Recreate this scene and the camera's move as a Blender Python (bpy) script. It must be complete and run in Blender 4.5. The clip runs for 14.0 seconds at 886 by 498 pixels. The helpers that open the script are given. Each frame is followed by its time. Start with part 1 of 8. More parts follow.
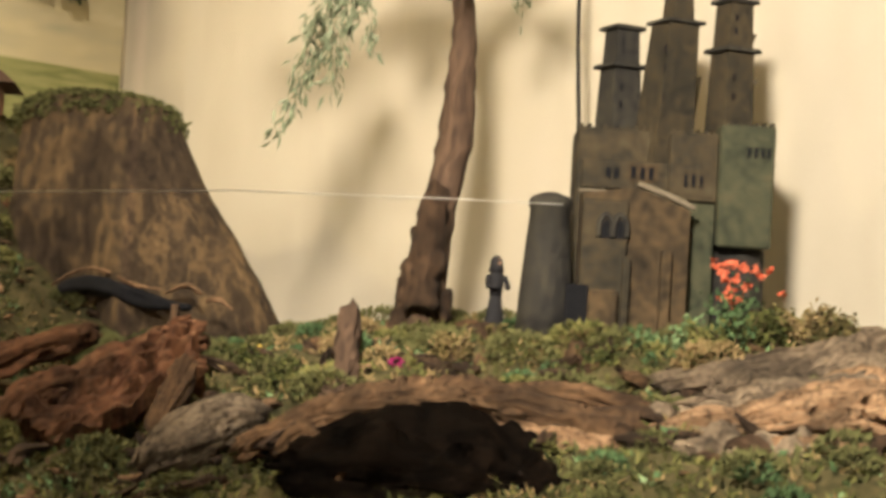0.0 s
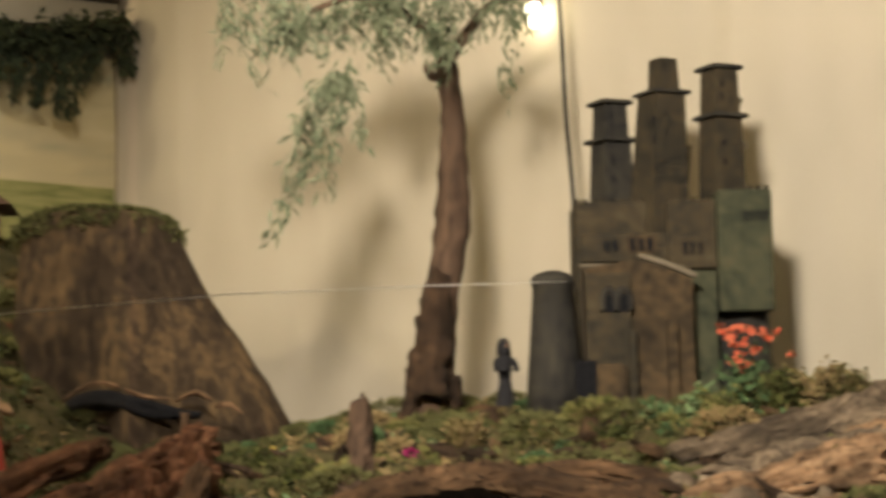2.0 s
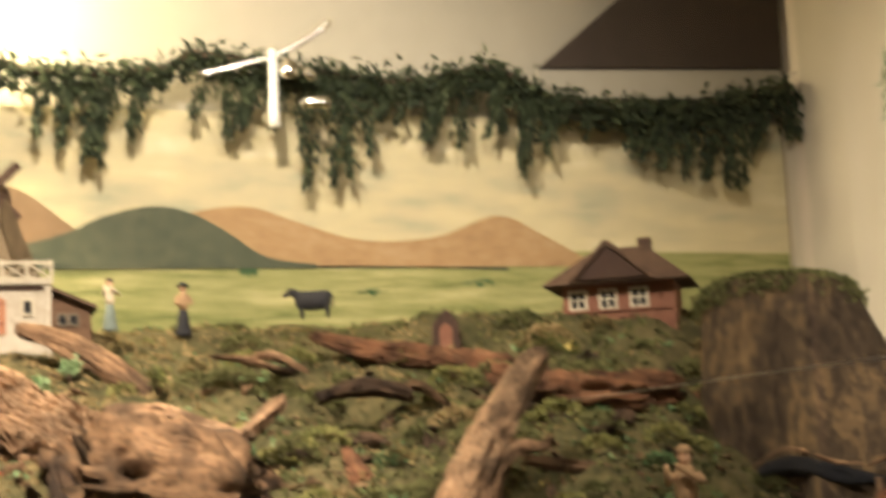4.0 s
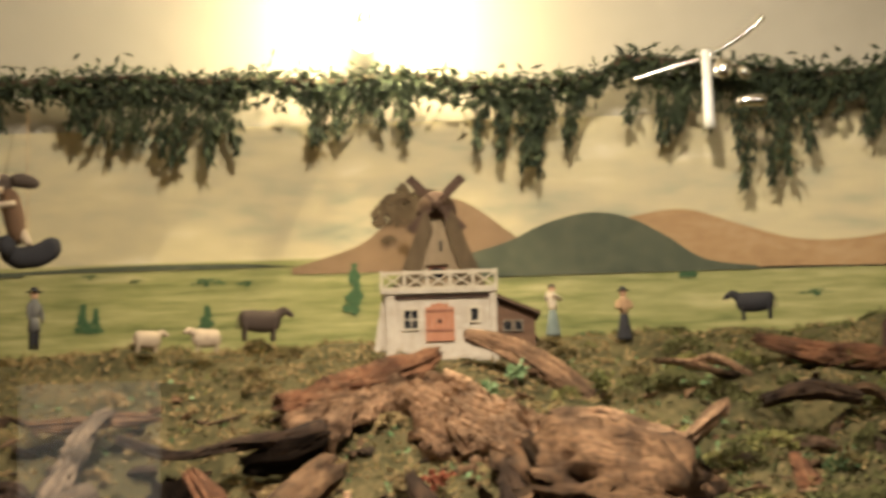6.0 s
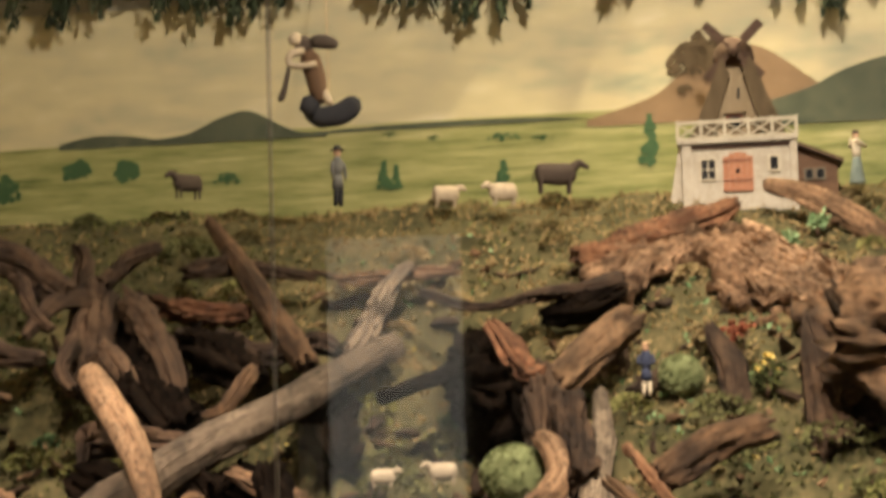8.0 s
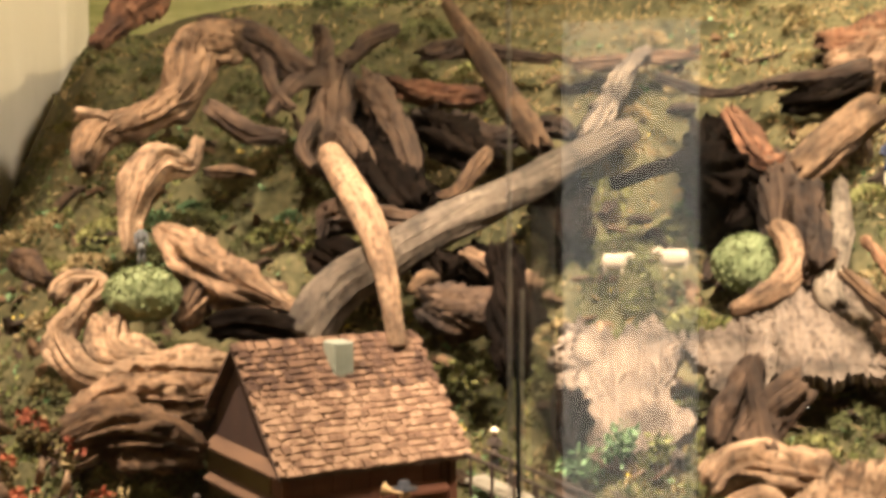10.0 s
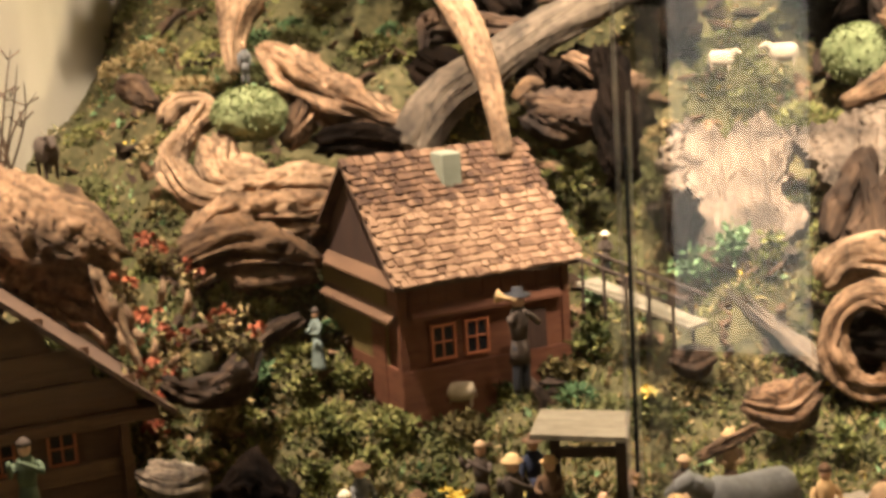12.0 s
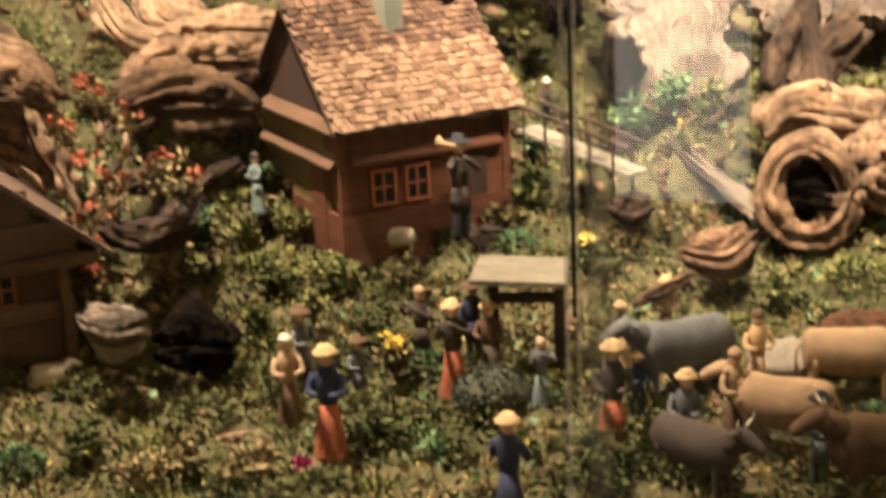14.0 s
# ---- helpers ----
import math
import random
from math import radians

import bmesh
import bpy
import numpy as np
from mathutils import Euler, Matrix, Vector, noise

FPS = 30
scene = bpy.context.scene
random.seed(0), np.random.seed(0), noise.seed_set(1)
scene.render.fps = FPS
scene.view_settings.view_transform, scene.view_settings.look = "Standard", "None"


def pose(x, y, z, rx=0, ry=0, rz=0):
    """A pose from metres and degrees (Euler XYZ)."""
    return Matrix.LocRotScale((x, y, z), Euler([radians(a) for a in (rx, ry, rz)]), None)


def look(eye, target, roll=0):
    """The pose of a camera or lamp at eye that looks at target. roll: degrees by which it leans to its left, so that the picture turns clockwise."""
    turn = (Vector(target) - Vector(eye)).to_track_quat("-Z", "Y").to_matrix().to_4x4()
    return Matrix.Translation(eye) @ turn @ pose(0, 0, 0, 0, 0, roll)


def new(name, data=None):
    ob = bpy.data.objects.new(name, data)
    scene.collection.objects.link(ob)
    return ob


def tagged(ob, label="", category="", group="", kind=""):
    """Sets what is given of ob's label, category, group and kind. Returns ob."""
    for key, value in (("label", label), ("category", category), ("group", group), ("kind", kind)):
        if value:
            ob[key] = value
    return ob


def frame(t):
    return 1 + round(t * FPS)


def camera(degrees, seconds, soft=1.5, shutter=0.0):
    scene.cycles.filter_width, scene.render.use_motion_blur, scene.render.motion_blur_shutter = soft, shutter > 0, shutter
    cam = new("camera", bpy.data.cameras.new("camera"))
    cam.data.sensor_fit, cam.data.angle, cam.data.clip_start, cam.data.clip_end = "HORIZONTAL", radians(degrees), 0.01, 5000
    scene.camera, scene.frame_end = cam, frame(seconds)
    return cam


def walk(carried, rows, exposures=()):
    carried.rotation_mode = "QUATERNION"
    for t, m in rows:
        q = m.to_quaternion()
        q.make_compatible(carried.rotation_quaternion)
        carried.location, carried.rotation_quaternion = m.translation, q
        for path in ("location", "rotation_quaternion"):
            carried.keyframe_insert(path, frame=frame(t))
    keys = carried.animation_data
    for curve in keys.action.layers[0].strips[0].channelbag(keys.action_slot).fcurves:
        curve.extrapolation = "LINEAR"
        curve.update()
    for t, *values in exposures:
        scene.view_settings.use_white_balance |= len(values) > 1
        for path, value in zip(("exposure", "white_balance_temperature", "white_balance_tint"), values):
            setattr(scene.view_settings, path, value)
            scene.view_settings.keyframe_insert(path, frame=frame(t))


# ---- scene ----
# ---- the walk: one visitor who stands still and turns ----
cam = camera(32.2, 14.0, soft=3.4, shutter=0.5)
EYE = (0.0, 0.0, 1.35)
TURNS = [
    (0.0, 91.75, -3.37, -41.79),
    (0.5, 92.82, -3.31, -43.44),
    (1.0, 92.98, -2.08, -45.55),
    (1.5, 94.46, -0.81, -45.38),
    (2.0, 94.99, 1.15, -41.44),
    (2.5, 95.61, 2.44, -35.66),
    (3.0, 95.66, 3.00, -29.04),
    (3.5, 95.97, 3.26, -21.73),
    (4.0, 98.23, 2.47, -16.24),
    (4.2, 99.25, 3.09, -14.25),
    (6.3, 98.78, 1.77, 2.34),
    (6.5, 98.51, 1.99, 3.88),
    (7.0, 97.71, 1.74, 7.37),
    (7.5, 96.77, 0.75, 8.95),
    (8.0, 93.77, 1.60, 11.15),
    (8.5, 90.88, 1.01, 12.13),
    (9.0, 87.83, -0.34, 15.76),
    (9.2, 88.08, -0.81, 17.17),
    (11.3, 79.82, 3.50, 22.29),
    (11.5, 79.43, 3.71, 22.61),
    (12.0, 78.85, 3.48, 23.46),
    (12.5, 78.17, 3.03, 23.82),
    (13.0, 77.29, 2.89, 23.53),
    (13.5, 75.90, 2.80, 22.97),
    (14.0, 73.00, 2.52, 21.41),
]
LIGHTNESS = [(0.0, 0.4), (0.5, -0.1), (1.0, -0.25), (1.5, -0.1), (2.0, -0.2), (2.5, -0.35), (3.0, -0.45), (3.5, -0.15), (4.0, 0.12), (6.5, -0.5), (7.5, -0.4), (8.0, -0.35), (8.5, -0.12), (9.0, 0.42), (11.3, 0.75), (14.0, 0.98)]
walk(cam, [(t, pose(*EYE, rx, ry, rz)) for t, rx, ry, rz in TURNS], LIGHTNESS)
scene.view_settings.exposure = 0.0

# ---- world and lamps: a dim gallery, warm spots over the case ----
world = bpy.data.worlds.new("gallery")
scene.world = world
world.use_nodes = True
world.node_tree.nodes["Background"].inputs[0].default_value = (1.0, 0.82, 0.6, 1)
world.node_tree.nodes["Background"].inputs[1].default_value = 0.12


def spot(name, eye, target, watts, degrees=90, radius=0.05, colour=(1.0, 0.86, 0.74)):
    data = bpy.data.lights.new(name, "SPOT")
    data.energy, data.spot_size, data.spot_blend, data.shadow_soft_size, data.color = watts, radians(degrees), 0.6, radius, colour
    ob = new(name, data)
    ob.matrix_world = look(eye, target)
    return ob


spot("case_spot", (0.1, 1.45, 2.62), (-0.2, 3.0, 1.74), 190, 112)
spot("case_spot", (0.0, 0.35, 2.25), (2.4, 1.7, 1.68), 345, 62, 0.12, (1.0, 0.87, 0.75))
spot("case_spot", (-1.05, 1.2, 2.62), (-1.22, 1.58, 0.78), 300, 70, 0.05, (1.0, 0.81, 0.69))
spot("case_spot", (-0.1, 0.95, 2.62), (-0.12, 2.25, 1.18), 290, 54, 0.05, (1.0, 0.81, 0.69))
spot("case_spot", (0.6, 1.1, 2.62), (0.85, 2.5, 1.4), 66, 84)
halo = bpy.data.lights.new("upper_bulb_light", "POINT")
halo.energy, halo.shadow_soft_size, halo.color = 46.0, 0.03, (1.0, 0.8, 0.5)
new("upper_bulb_light", halo).location = (-0.134, 3.017, 2.349)

# ---- materials ----
def nodes_of(name):
    m = bpy.data.materials.new(name)
    m.use_nodes = True
    return m, m.node_tree.nodes, m.node_tree.links, m.node_tree.nodes["Principled BSDF"]


def surface(name, colours, scale=20.0, rough=0.8, bump=0.3, stretch=(1, 1, 1), coords="Object", fine=6.0, vary=0.0, metal=0.0, depth=0.004):
    """Two scales of noise between the given colours, with relief; stretch sets the grain."""
    m, n, l, p = nodes_of(name)
    tc, mp = n.new("ShaderNodeTexCoord"), n.new("ShaderNodeMapping")
    mp.inputs["Scale"].default_value = stretch
    l.new(tc.outputs[coords], mp.inputs["Vector"])
    big, small = n.new("ShaderNodeTexNoise"), n.new("ShaderNodeTexNoise")
    for t, s in ((big, scale), (small, scale * fine)):
        t.inputs["Scale"].default_value = s
        t.inputs["Detail"].default_value = 6
        t.inputs["Roughness"].default_value = 0.62
        l.new(mp.outputs[0], t.inputs["Vector"])
    mix = n.new("ShaderNodeMath")
    mix.operation = "MULTIPLY_ADD"
    mix.inputs[1].default_value = 0.5
    half = n.new("ShaderNodeMath")
    half.operation = "MULTIPLY"
    half.inputs[1].default_value = 0.5
    l.new(big.outputs[0], half.inputs[0])
    l.new(small.outputs[0], mix.inputs[0])
    l.new(half.outputs[0], mix.inputs[2])
    fac = mix.outputs[0]
    if vary:
        for out, amount in ((n.new("ShaderNodeObjectInfo").outputs["Random"], vary), (n.new("ShaderNodeNewGeometry").outputs["Random Per Island"], vary)):
            add = n.new("ShaderNodeMath")
            add.operation = "MULTIPLY_ADD"
            add.inputs[1].default_value = amount
            l.new(out, add.inputs[0])
            l.new(fac, add.inputs[2])
            sub = n.new("ShaderNodeMath")
            sub.operation = "SUBTRACT"
            sub.inputs[1].default_value = amount / 2
            l.new(add.outputs[0], sub.inputs[0])
            fac = sub.outputs[0]
    ramp = n.new("ShaderNodeValToRGB")
    el = ramp.color_ramp.elements
    while len(el) < len(colours):
        el.new(0.5)
    for i, c in enumerate(colours):
        el[i].position = 0.32 + 0.36 * i / max(1, len(colours) - 1)
        el[i].color = (*c, 1)
    l.new(fac, ramp.inputs[0])
    l.new(ramp.outputs[0], p.inputs["Base Color"])
    p.inputs["Roughness"].default_value = rough
    p.inputs["Metallic"].default_value = metal
    p.inputs["Specular IOR Level"].default_value = 0.3
    if bump:
        b = n.new("ShaderNodeBump")
        b.inputs["Strength"].default_value = bump
        b.inputs["Distance"].default_value = depth
        l.new(mix.outputs[0], b.inputs["Height"])
        l.new(b.outputs[0], p.inputs["Normal"])
    return m


def glow(name, colour, strength):
    m, n, l, p = nodes_of(name)
    p.inputs["Emission Color"].default_value = (*colour, 1)
    p.inputs["Emission Strength"].default_value = strength
    return m


GRAIN = (9.0, 130.0, 1.0)


def timber(name, colours, vary=0.12):
    """Weathered wood: fine grain along the limb, blotches of rot and dust, dark clefts."""
    m = surface(name, colours, 1.0, 0.88, 1.0, GRAIN, "UV", 3.0, vary, depth=0.011)
    n, l, p = m.node_tree.nodes, m.node_tree.links, m.node_tree.nodes["Principled BSDF"]
    tc, blot, dots = n.new("ShaderNodeTexCoord"), n.new("ShaderNodeTexNoise"), n.new("ShaderNodeTexNoise")
    blot.inputs["Scale"].default_value, blot.inputs["Detail"].default_value = 16.0, 5
    dots.inputs["Scale"].default_value, dots.inputs["Detail"].default_value = 130.0, 3
    for t in (blot, dots):
        l.new(tc.outputs["Object"], t.inputs["Vector"])
    base = p.inputs["Base Color"].links[0].from_socket
    for tex, lo, hi, dark in ((blot, 0.36, 0.6, 0.34), (dots, 0.32, 0.52, 0.42)):
        mr, mix = n.new("ShaderNodeMapRange"), n.new("ShaderNodeMixRGB")
        mr.inputs["From Min"].default_value, mr.inputs["From Max"].default_value, mr.inputs["To Min"].default_value = lo, hi, dark
        l.new(tex.outputs[0], mr.inputs["Value"])
        mix.blend_type = "MULTIPLY"
        mix.inputs[0].default_value = 1.0
        l.new(base, mix.inputs[1])
        l.new(mr.outputs[0], mix.inputs[2])
        base = mix.outputs[0]
    l.new(base, p.inputs["Base Color"])
    return m
WOOD = {
    "pale": timber("pale_driftwood", [(0.09, 0.045, 0.022), (0.33, 0.19, 0.1), (0.54, 0.35, 0.2)]),
    "brown": timber("brown_driftwood", [(0.039, 0.020, 0.009), (0.172, 0.094, 0.045), (0.296, 0.176, 0.090)]),
    "dark": timber("dark_driftwood", [(0.018, 0.01, 0.006), (0.08, 0.045, 0.024), (0.17, 0.1, 0.055)]),
    "red": timber("reddish_driftwood", [(0.048, 0.018, 0.010), (0.208, 0.088, 0.040), (0.336, 0.176, 0.088)]),
    "grey": timber("grey_driftwood", [(0.09, 0.065, 0.045), (0.26, 0.19, 0.125), (0.42, 0.32, 0.21)]),
    "split": timber("split_slab", [(0.07, 0.042, 0.026), (0.21, 0.145, 0.095), (0.27, 0.195, 0.135), (0.33, 0.25, 0.18)], 0.0),
    "branch": timber("grey_brown_branch", [(0.06, 0.042, 0.027), (0.16, 0.115, 0.075), (0.25, 0.19, 0.125)], 0.05),
    "bleached": timber("bleached_wood", [(0.1040, 0.0720, 0.0488), (0.2416, 0.1816, 0.1264), (0.3456, 0.2736, 0.2016)], 0.05),
    # near-black tone that stands for the shade in the hollows
    "hollow_shade": timber("hollow_shade_black", [(0.0025, 0.0015, 0.0010), (0.0090, 0.0055, 0.0035), (0.0250, 0.0150, 0.0090)], 0.05),
    "bark": surface("tree_bark", [(0.027, 0.016, 0.011), (0.101, 0.061, 0.038), (0.203, 0.128, 0.081)], 1.0, 0.9, 1.0, (18.0, 50.0, 1.0), "UV", 2.5, 0.1, depth=0.006),
    "stump": surface("stump_bark", [(0.014, 0.009, 0.005), (0.034, 0.022, 0.013), (0.062, 0.041, 0.023), (0.15, 0.095, 0.045), (0.23, 0.15, 0.075)], 13.0, 0.9, 1.0, (1, 1, 0.5), "Object", 5.0, depth=0.012),
}
# almost no sheen, so the painted shade stays black
WOOD["hollow_shade"].node_tree.nodes["Principled BSDF"].inputs["Specular IOR Level"].default_value = 0.04
M_SOIL = surface("mossy_soil", [(0.016, 0.015, 0.006), (0.05, 0.045, 0.016), (0.105, 0.085, 0.035), (0.18, 0.13, 0.062)], 9.0, 0.95, 1.0, fine=9.0, depth=0.01)
M_MOSS = surface("green_moss", [(0.034, 0.037, 0.012), (0.085, 0.088, 0.028), (0.155, 0.148, 0.056)], 30.0, 0.95, 1.0, vary=0.3)
M_GRASS = surface("dyed_grass", [(0.038, 0.046, 0.012), (0.112, 0.118, 0.03), (0.23, 0.212, 0.07)], 7.0, 0.9, 0.2, vary=0.35)
M_STRAW = surface("dry_moss", [(0.07, 0.055, 0.018), (0.18, 0.14, 0.05), (0.32, 0.225, 0.105)], 7.0, 0.9, 0.2, vary=0.35)
M_HERB = surface("pale_herb_leaf", [(0.05, 0.09, 0.035), (0.12, 0.2, 0.08), (0.24, 0.33, 0.16)], 25.0, 0.8, 0.2, vary=0.3)
M_WILLOW = surface("willow_leaf", [(0.06, 0.075, 0.04), (0.13, 0.155, 0.085), (0.22, 0.24, 0.15)], 20.0, 0.8, 0.1, vary=0.3)
M_GARLAND = surface("garland_leaf", [(0.014, 0.022, 0.01), (0.04, 0.055, 0.023), (0.09, 0.105, 0.05)], 12.0, 0.75, 0.1, vary=0.3)
M_CORAL = surface("coral_petal", [(0.55, 0.1, 0.05), (0.75, 0.2, 0.1)], 40.0, 0.7, 0.1, vary=0.2)
M_RUST = surface("rust_petal", [(0.2, 0.05, 0.025), (0.42, 0.13, 0.06)], 40.0, 0.8, 0.1, vary=0.3)
M_MAGENTA = surface("magenta_petal", [(0.3, 0.01, 0.1), (0.45, 0.03, 0.18)], 40.0, 0.7, 0.1)
M_YELLOW = surface("yellow_petal", [(0.6, 0.42, 0.06), (0.75, 0.6, 0.2)], 40.0, 0.7, 0.1, vary=0.3)
M_PLASTER = surface("cream_wall", [(0.56, 0.49, 0.37), (0.62, 0.55, 0.42), (0.68, 0.6, 0.47)], 1.6, 0.9, 0.15, (1, 1, 0.25), fine=12)
M_UPPER = surface("upper_plaster", [(0.36, 0.33, 0.26), (0.42, 0.38, 0.3)], 2.0, 0.9, 0.15, fine=12)
M_CEIL = surface("ceiling_paint", [(0.4, 0.37, 0.3), (0.45, 0.41, 0.33)], 2.0, 0.9, 0.1)
M_ROOM = surface("dim_room_paint", [(0.3, 0.27, 0.22), (0.38, 0.34, 0.28)], 2.0, 0.9, 0.1)
M_BASE = surface("case_plinth", [(0.08, 0.045, 0.02), (0.13, 0.075, 0.035)], 4.0, 0.6, 0.2, (1, 1, 8))
M_SKY = surface("mural_sky", [(0.36, 0.36, 0.24), (0.52, 0.45, 0.28), (0.61, 0.52, 0.3), (0.72, 0.63, 0.42)], 2.6, 0.85, 0.15, (0.7, 1, 2.2), fine=4)
M_MEADOW = surface("mural_meadow", [(0.13, 0.15, 0.05), (0.25, 0.255, 0.09), (0.36, 0.34, 0.14), (0.5, 0.44, 0.21)], 3.4, 0.85, 0.15, (0.6, 1, 6), fine=4)
M_HILL_G = surface("mural_green_hill", [(0.045, 0.055, 0.038), (0.085, 0.095, 0.06), (0.13, 0.13, 0.08)], 6.0, 0.85, 0.1)
M_HILL_B = surface("mural_brown_hill", [(0.3, 0.18, 0.09), (0.4, 0.25, 0.12), (0.48, 0.33, 0.18)], 5.0, 0.85, 0.1, (1, 1, 2))
M_HILL_D = surface("mural_dun_hill", [(0.2, 0.13, 0.07), (0.28, 0.18, 0.1)], 6.0, 0.85, 0.1)
M_PTREE = surface("mural_tree", [(0.036, 0.084, 0.036), (0.072, 0.132, 0.054)], 30.0, 0.85, 0.1)
M_CASTLE = surface("castle_stone", [(0.01, 0.009, 0.007), (0.036, 0.031, 0.021), (0.075, 0.055, 0.03), (0.105, 0.1, 0.06)], 11.0, 0.88, 1.0, fine=7, depth=0.006)
M_CASTLE_G = surface("castle_green_stone", [(0.014, 0.014, 0.009), (0.045, 0.05, 0.03), (0.085, 0.085, 0.048), (0.11, 0.09, 0.05)], 11.0, 0.88, 1.0, fine=7, depth=0.006)
M_CASTLE_O = surface("castle_ochre_stone", [(0.012, 0.009, 0.006), (0.045, 0.032, 0.018), (0.1, 0.066, 0.033), (0.17, 0.11, 0.055)], 11.0, 0.88, 1.0, fine=7, depth=0.006)
M_CASTLE_D = surface("castle_dark_stone", [(0.008, 0.008, 0.008), (0.024, 0.022, 0.02), (0.05, 0.045, 0.035), (0.08, 0.068, 0.045)], 11.0, 0.88, 1.0, fine=7, depth=0.006)
# near-black in place of the shade inside openings; also on the door ring
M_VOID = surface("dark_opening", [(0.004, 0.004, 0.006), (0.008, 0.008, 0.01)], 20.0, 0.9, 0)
M_PANE = surface("dark_window_pane", [(0.01, 0.01, 0.012), (0.02, 0.02, 0.02)], 20.0, 0.2, 0)
M_WHITE = surface("limewash", [(0.28, 0.23, 0.16), (0.43, 0.37, 0.28), (0.52, 0.46, 0.36)], 30.0, 0.85, 0.4)
M_CREAM = surface("cream_paint", [(0.44, 0.37, 0.26), (0.54, 0.47, 0.34)], 40.0, 0.7, 0.2)
M_TERRA = surface("terracotta_door", [(0.3, 0.12, 0.06), (0.42, 0.19, 0.1)], 30.0, 0.7, 0.3, (6, 1, 1))
M_CONE = surface("mill_boards", [(0.16, 0.11, 0.06), (0.26, 0.19, 0.11), (0.34, 0.26, 0.16)], 18.0, 0.85, 0.5, (4, 4, 0.6))
M_THATCH = surface("brown_thatch", [(0.05, 0.033, 0.016), (0.11, 0.076, 0.04), (0.17, 0.12, 0.065)], 20.0, 0.9, 0.8, (3, 3, 0.5))
M_HUT = surface("brick_red_wall", [(0.12, 0.045, 0.025), (0.2, 0.085, 0.05), (0.26, 0.12, 0.07)], 30.0, 0.8, 0.4)
M_ROOFD = surface("dark_shingle", [(0.035, 0.02, 0.013), (0.09, 0.052, 0.033), (0.14, 0.085, 0.055)], 24.0, 0.85, 0.8, (1, 1, 1), fine=4)
M_TILE = surface("worn_red_shingle", [(0.05, 0.024, 0.013), (0.14, 0.074, 0.04), (0.26, 0.155, 0.09)], 60.0, 0.85, 0.8, vary=0.3)
M_HOUSE = surface("red_brown_boards", [(0.055, 0.018, 0.009), (0.12, 0.042, 0.019), (0.175, 0.068, 0.032)], 14.0, 0.75, 0.5, (1, 1, 8))
M_GABLE = surface("dark_boards", [(0.02, 0.011, 0.008), (0.05, 0.026, 0.017), (0.08, 0.043, 0.027)], 14.0, 0.8, 0.5, (8, 8, 1))
M_OCHRE = surface("ochre_wall", [(0.1, 0.07, 0.02), (0.17, 0.12, 0.04)], 20.0, 0.8, 0.3)
M_WINRED = surface("red_window_frame", [(0.3, 0.09, 0.04), (0.42, 0.14, 0.06)], 30.0, 0.7, 0.2)
M_BARN = surface("barn_boards", [(0.054, 0.027, 0.015), (0.115, 0.061, 0.032), (0.176, 0.095, 0.049)], 10.0, 0.75, 0.5, (1, 1, 10))
M_PLANK = surface("grey_plank", [(0.1120, 0.0910, 0.0595), (0.1960, 0.1645, 0.1120), (0.2660, 0.2310, 0.1680)], 14.0, 0.8, 0.5, (1, 8, 1), vary=0.1)
M_POST = surface("dark_post", [(0.025, 0.015, 0.01), (0.055, 0.035, 0.022)], 20.0, 0.8, 0.4, (6, 6, 1))
M_CHIM = surface("grey_green_chimney", [(0.16, 0.17, 0.12), (0.26, 0.26, 0.19)], 40.0, 0.85, 0.3)
M_STONE = surface("pale_stone", [(0.1200, 0.0975, 0.0675), (0.2100, 0.1725, 0.1200), (0.2850, 0.2400, 0.1725)], 22.0, 0.9, 0.7)
M_CHROME = surface("chrome", [(0.75, 0.72, 0.66), (0.85, 0.82, 0.76)], 10.0, 0.15, 0, metal=1.0)
M_ACRYL = surface("white_plastic_tube", [(0.75, 0.72, 0.64), (0.82, 0.8, 0.72)], 10.0, 0.3, 0)
M_CABLE = surface("black_cable", [(0.012, 0.01, 0.009), (0.022, 0.018, 0.015)], 30.0, 0.6, 0)
M_SMOKE = surface("dark_stained_board", [(0.03, 0.022, 0.017), (0.06, 0.042, 0.032)], 6.0, 0.7, 0.2, (8, 1, 1))
M_BULB = glow("lit_bulb", (1.0, 0.86, 0.6), 14.0)


def cloth(name, c):
    return surface(name, [tuple(0.6 * v for v in c), c, tuple(min(1, 1.35 * v) for v in c)], 60.0, 0.85, 0.3)


C = {k: cloth(k + "_paint", v) for k, v in {
    "skin": (0.55, 0.33, 0.2), "black": (0.025, 0.024, 0.026), "grey": (0.12, 0.115, 0.105), "brown": (0.11, 0.06, 0.03), "navy": (0.03, 0.035, 0.06),
    "rust": (0.32, 0.09, 0.04), "cream": (0.6, 0.5, 0.35), "green": (0.07, 0.09, 0.05), "teal": (0.16, 0.19, 0.16), "tan": (0.38, 0.24, 0.13), "wool": (0.42, 0.33, 0.22),
    "straw": (0.5, 0.32, 0.15), "red": (0.4, 0.05, 0.03), "hide": (0.06, 0.042, 0.03)}.items()}


